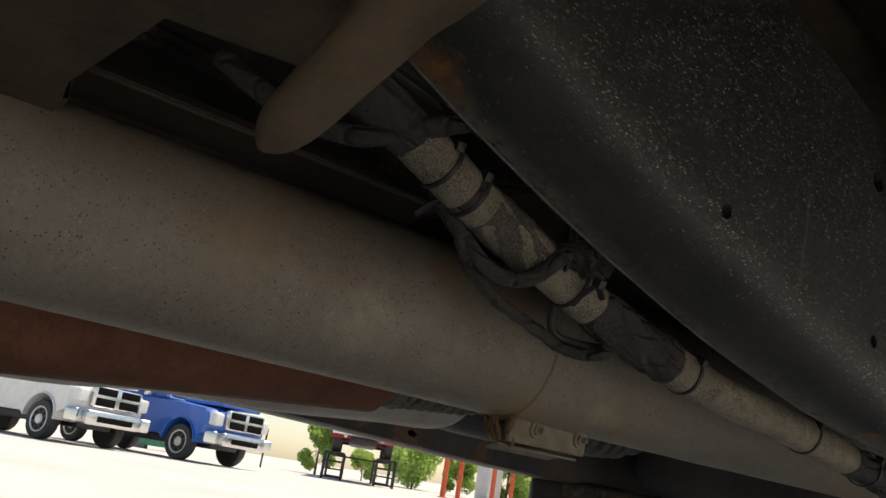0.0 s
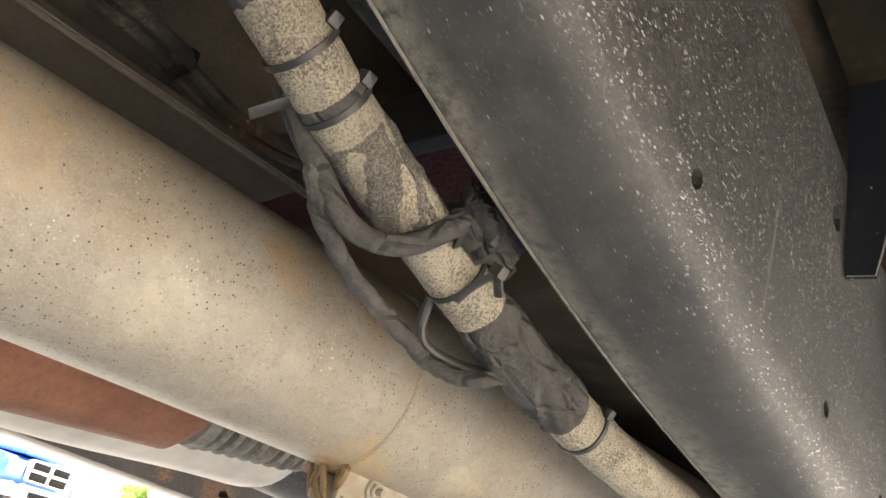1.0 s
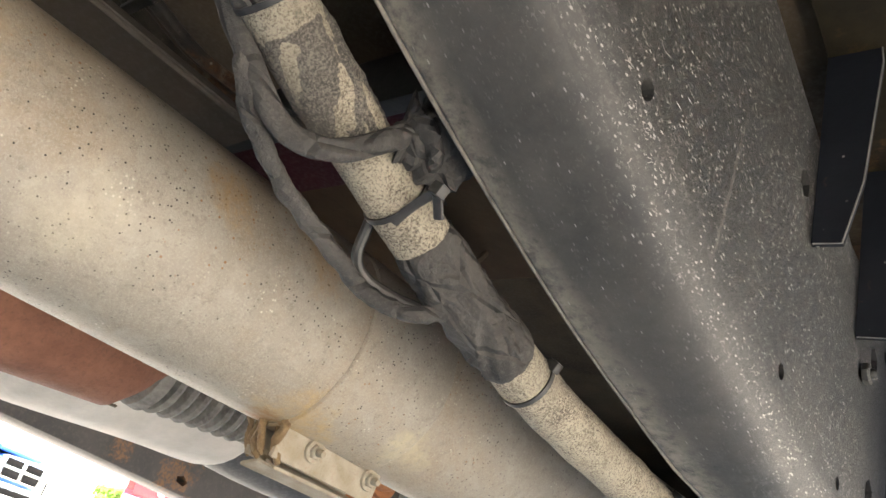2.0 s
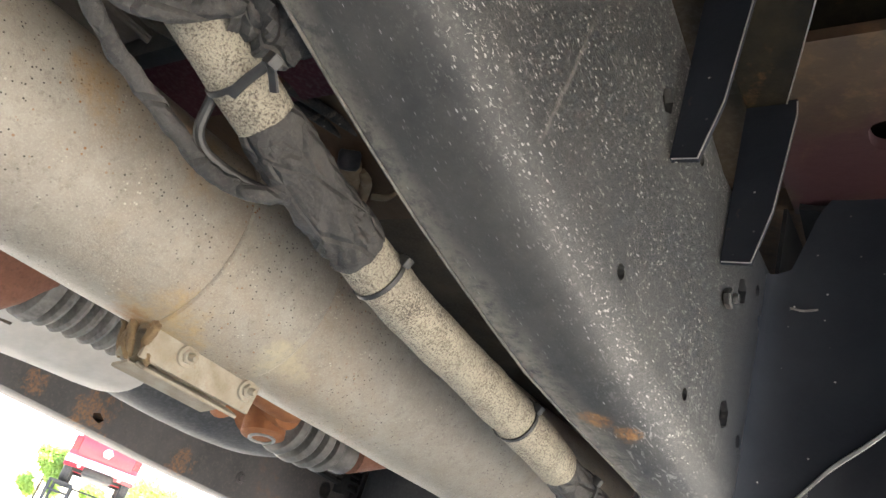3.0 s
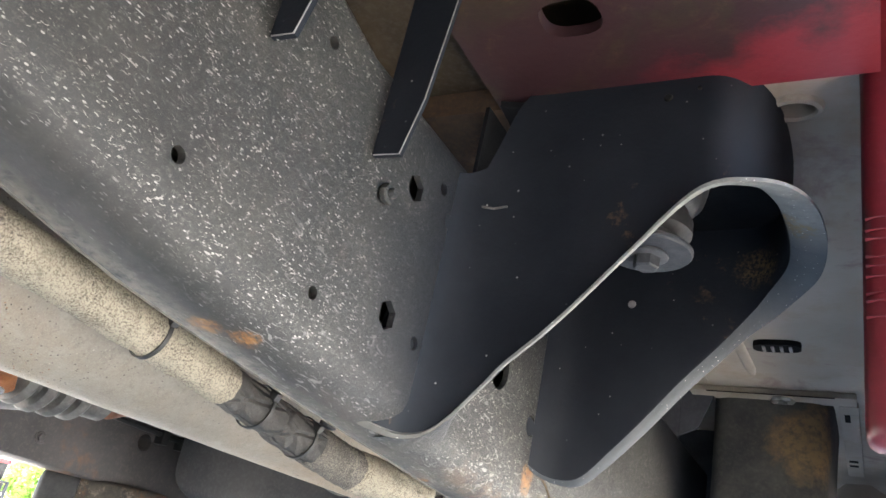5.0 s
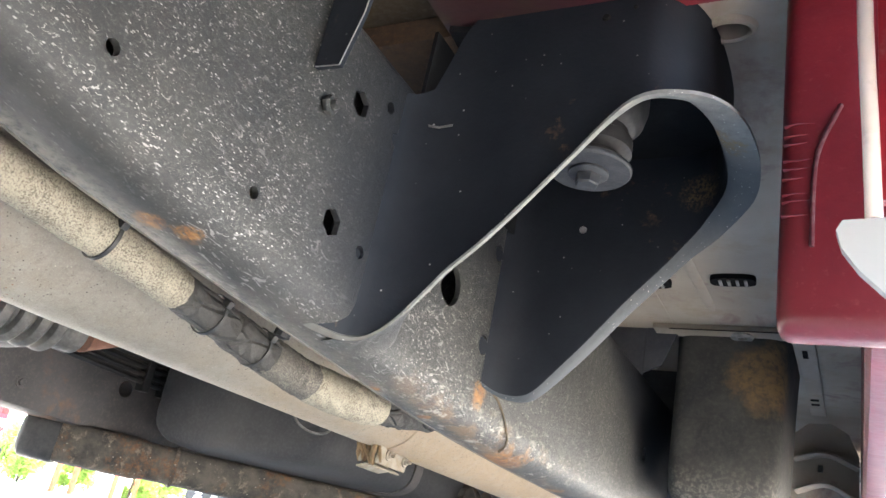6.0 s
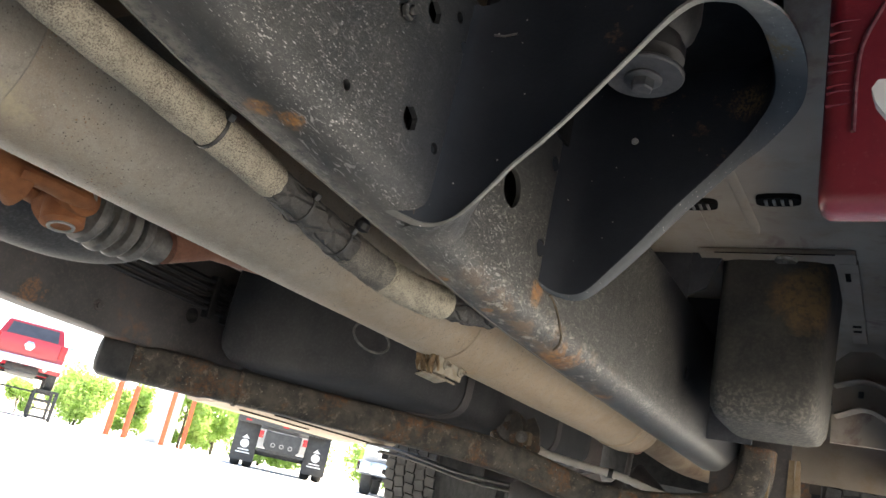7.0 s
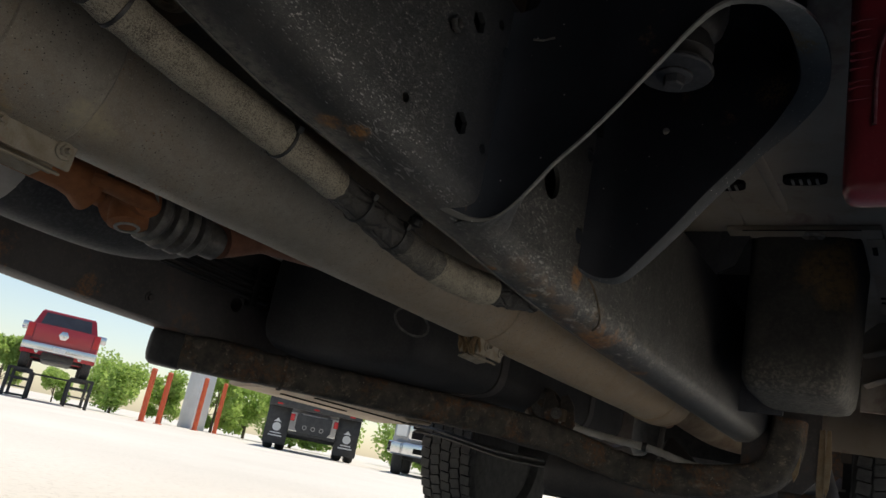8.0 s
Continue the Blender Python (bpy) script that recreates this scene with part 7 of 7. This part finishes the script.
# ---- flatbed truck from behind ----
def make_flatbed():
    L, R = Vector((-14.20, 15.55, 0)), Vector((-12.40, 17.10, 0))
    mid = (L + R) / 2
    right = (R - L).normalized()
    fwd = Vector((-right.y, right.x, 0))
    m = Matrix(((right.x, fwd.x, 0, mid.x), (right.y, fwd.y, 0, mid.y), (0, 0, 1, 0), (0, 0, 0, 1)))
    t = thing("flatbed_truck", (mid.x, mid.y, 0), "black flatbed truck seen from behind with mud flaps and red lamps", "truck")
    bm = bmesh.new()
    box(bm, (-1.22, 0.0, 1.16), (1.22, 4.5, 1.32), None, 0.03)
    part("deck", placed(bm, m), M_BLACKP, t, "black steel deck")
    bm = bmesh.new()
    box(bm, (-1.22, -0.05, 1.08), (1.22, 0.04, 1.30), None, 0.02)
    rear = part("rear_beam", placed(bm, m), M_BLACKP, t)
    for x in (-0.95, 0.0, 0.95):
        bm = bmesh.new()
        box(bm, (x - 0.07, -0.065, 1.13), (x + 0.07, -0.048, 1.17), None, 0.004)
        part("marker_lamp", placed(bm, m), M_TAIL, rear, "small red marker lamp")
    for s in (-1, 1):
        bm = bmesh.new()
        box(bm, (s * 0.92 - 0.30, 0.30, 0.14), (s * 0.92 + 0.30, 0.32, 1.10), None, 0.006)
        f = part("mud_flap", placed(bm, m), M_BLACKP, t, "black rubber mud flap with a white print")
        bm = bmesh.new()
        lathe(bm, [(0.01, 0), (0.11, 0), (0.11, 0.006)], (s * 0.92, 0.298, 0.57), (0, -1, 0), 14)
        part("print", placed(bm, m), M_LOGO, f, "plain white print shape")
        bm = bmesh.new()
        box(bm, (s * 0.92 - 0.18, 0.292, 0.33), (s * 0.92 + 0.18, 0.298, 0.36))
        part("print_bar", placed(bm, m), M_LOGO, f)
        bm = bmesh.new()
        box(bm, (s * 0.92 - 0.14, 0.292, 0.40), (s * 0.92 + 0.14, 0.298, 0.43))
        part("print_bar", placed(bm, m), M_LOGO, f)
        bm = bmesh.new()
        prism(bm, [(s * 0.92 - 0.10, 0.70), (s * 0.92 - 0.05, 0.74), (s * 0.92, 0.80), (s * 0.92 + 0.05, 0.74), (s * 0.92 + 0.10, 0.70)], 0.292, 0.298)
        part("print_top", placed(bm, m), M_LOGO, f)
        bm = bmesh.new()
        box(bm, (s * 0.56 - 0.055, -0.03, 0.78), (s * 0.56 + 0.055, 0.03, 0.96), None, 0.02)
        part("tail_lamp", placed(bm, m), M_TAIL, t, "red tail lamp")
        for dx in (-0.16, 0.16):
            bm = bmesh.new()
            lathe(bm, [(0.22, -0.11), (0.40, -0.12), (0.43, -0.06), (0.43, 0.06), (0.40, 0.12), (0.22, 0.11)], (s * 0.92 + dx, 0.95, 0.43), (1, 0, 0), 28)
            part("tyre", placed(bm, m), M_TYRE, t, "black tyre")
    bm = bmesh.new()
    prism(bm, [(-0.46, 0.62), (-0.38, 0.52), (0.38, 0.52), (0.46, 0.62), (0.46, 0.98), (-0.46, 0.98)], -0.04, 0.06)
    hp = part("hitch_plate", placed(bm, m), M_BLACKP, t, "black hitch plate with three round openings")
    for x in (-0.22, 0.0, 0.22):
        bm = bmesh.new()
        lathe(bm, [(0.035, 0), (0.060, 0.0), (0.060, 0.015), (0.035, 0.015)], (x, -0.042, 0.66), (0, -1, 0), 16, closed=True)
        part("ring", placed(bm, m), M_STEEL, hp)
    bm = bmesh.new()
    box(bm, (-0.60, 0.02, 0.45), (0.60, 0.10, 0.53), None, 0.01)
    box(bm, (-0.45, 0.1, 0.75), (-0.33, 4.2, 1.0), None, 0.01)
    box(bm, (0.33, 0.1, 0.75), (0.45, 4.2, 1.0), None, 0.01)
    box(bm, (-0.9, 0.88, 0.36), (0.9, 1.02, 0.50), None, 0.03)
    part("chassis", placed(bm, m), M_BLACKP, t)
    bm = bmesh.new()
    box(bm, (-1.0, 4.6, 0.6), (1.0, 6.6, 2.5), None, 0.15, 3)
    part("cab", placed(bm, m), M_WHITE, t, "white cab")
    return t


make_flatbed()


# ---- posts, wall, bin, sign ----
def make_post(x, y, hgt=1.5):
    p = thing("painted_post", (x, y, 0), "orange-red painted steel post standing on the yard", "post", "orange posts")
    bm = bmesh.new()
    lathe(bm, [(0.085, 0), (0.085, hgt - 0.03), (0.06, hgt), (0.01, hgt + 0.01)], (x, y, 0), seg=16)
    part("tube", bm, M_ORPAINT, p)
    bm = bmesh.new()
    lathe(bm, [(0.15, 0), (0.15, 0.02), (0.09, 0.03)], (x, y, 0), seg=16)
    part("foot_plate", bm, M_ORPAINT, p)
    return p


make_post(-20.03, 16.39, 1.62)
make_post(-20.78, 17.64, 1.66)
make_post(-22.44, 20.67, 1.9)
make_post(-23.39, 22.53, 1.95)

pillar = thing("gate_pillar", (-24.7, 22.7, 0), "pale plastered gate pillar", "pillar")
bm = bmesh.new()
box(bm, (-25.3, 22.3, 0), (-24.5, 23.0, 2.9), None, 0.02)
part("shaft", bm, M_WALL, pillar)
bm = bmesh.new()
box(bm, (-25.35, 22.25, 2.9), (-24.45, 23.05, 3.0), None, 0.02)
part("cap", bm, M_WALL, pillar)

bin_ = thing("yard_bin", (-27.5, 10.0, 0), "green painted steel bin", "bin")
bm = bmesh.new()
box(bm, (-28.2, 9.1, 0.12), (-26.9, 10.7, 0.95), None, 0.04)
part("tub", bm, M_GREEN, bin_)
for y in (9.2, 10.6):
    bm = bmesh.new()
    box(bm, (-28.1, y - 0.05, 0), (-27.0, y + 0.05, 0.12))
    part("skid", bm, M_BLACKP, bin_)

gate = thing("sign_frame", (-24.5, 12.2, 0), "thin black sign frame on posts", "sign frame")
for dx, dy in ((0, 0), (-0.55, -1.1)):
    bm = bmesh.new()
    tube(bm, [(-24.5 + dx, 12.2 + dy, 0), (-24.5 + dx, 12.2 + dy, 1.25)], 0.03, 10)
    part("post", bm, M_BLACKP, gate)
bm = bmesh.new()
tube(bm, [(-24.5, 12.2, 1.22), (-25.05, 11.1, 1.22)], 0.03, 10)
part("top_bar", bm, M_BLACKP, gate)


# ---- trees ----
def make_tree(x, y, h, spread, seed, count=4200):
    rnd = random.Random(seed)
    t = thing("tree", (x, y, 0), "small yard tree with fresh green leaves", "tree", "yard trees")
    bm = bmesh.new()
    lean = rnd.uniform(-0.1, 0.1)
    trunk_top = Vector((x + lean, y, h * 0.62))
    tube(bm, [(x, y, 0), (x + lean * 0.4, y, h * 0.3), trunk_top], lambda u, a: 0.075 * (1 - 0.6 * u) * h / 3, 10, wob=0.15)
    part("trunk", bm, M_BARK, t)
    heads = []
    for k in range(13):
        a = rnd.uniform(0, 6.283)
        base = Vector((x, y, 0)).lerp(trunk_top, rnd.uniform(0.2, 1.0))
        tip = Vector((x + math.cos(a) * spread * rnd.uniform(0.35, 0.85), y + math.sin(a) * spread * rnd.uniform(0.35, 0.85), h * rnd.uniform(0.14, 0.92)))
        bm = bmesh.new()
        tube(bm, [base, base.lerp(tip, 0.5) + Vector((0, 0, 0.05)), tip], lambda u, a: 0.022 * (1 - 0.7 * u) * h / 3, 6)
        part("limb", bm, M_BARK, t)
        heads.append((tip, rnd.uniform(0.34, 0.60) * spread))
    verts, faces = [], []
    for k in range(count):
        c, r = heads[rnd.randrange(len(heads))]
        d = Vector((rnd.gauss(0, 1), rnd.gauss(0, 1), rnd.gauss(0, 0.8))).normalized() * r * rnd.random() ** 0.5
        p = c + d
        if p.z < 0.1:
            continue
        s = rnd.uniform(0.03, 0.065) * h / 3 + 0.02
        u = Vector((rnd.gauss(0, 1), rnd.gauss(0, 1), rnd.gauss(0, 1))).normalized()
        v = u.orthogonal().normalized()
        i = len(verts)
        verts += [p - u * s * 1.5, p + v * s * 0.7, p + u * s * 1.5, p - v * s * 0.7]
        faces.append((i, i + 1, i + 2, i + 3))
    o = t.location
    me = bpy.data.meshes.new("crown")
    me.from_pydata([v - o for v in verts], [], faces)
    me.materials.append(M_LEAF)
    crown = new("crown", me)
    crown.parent = t
    tagged(crown, kind="stuff")
    return t


for i, (x, y, h, sp) in enumerate([(-27.0, 15.7, 2.1, 0.62), (-27.5, 20.7, 2.3, 1.15), (-26.8, 22.7, 2.1, 0.70), (-28.8, 19.0, 1.2, 0.55), (-25.2, 24.0, 2.6, 0.95), (-25.8, 26.5, 2.8, 1.3),
                                   (-23.0, 26.5, 3.0, 1.4), (-21.0, 27.5, 3.0, 1.4), (-19.0, 29.5, 3.0, 1.5), (-16.0, 27.0, 2.6, 1.2), (-29.5, 22.0, 2.0, 1.0), (-22.0, 25.0, 2.4, 1.2)]):
    make_tree(x, y, h, sp * 1.02, 40 + i)
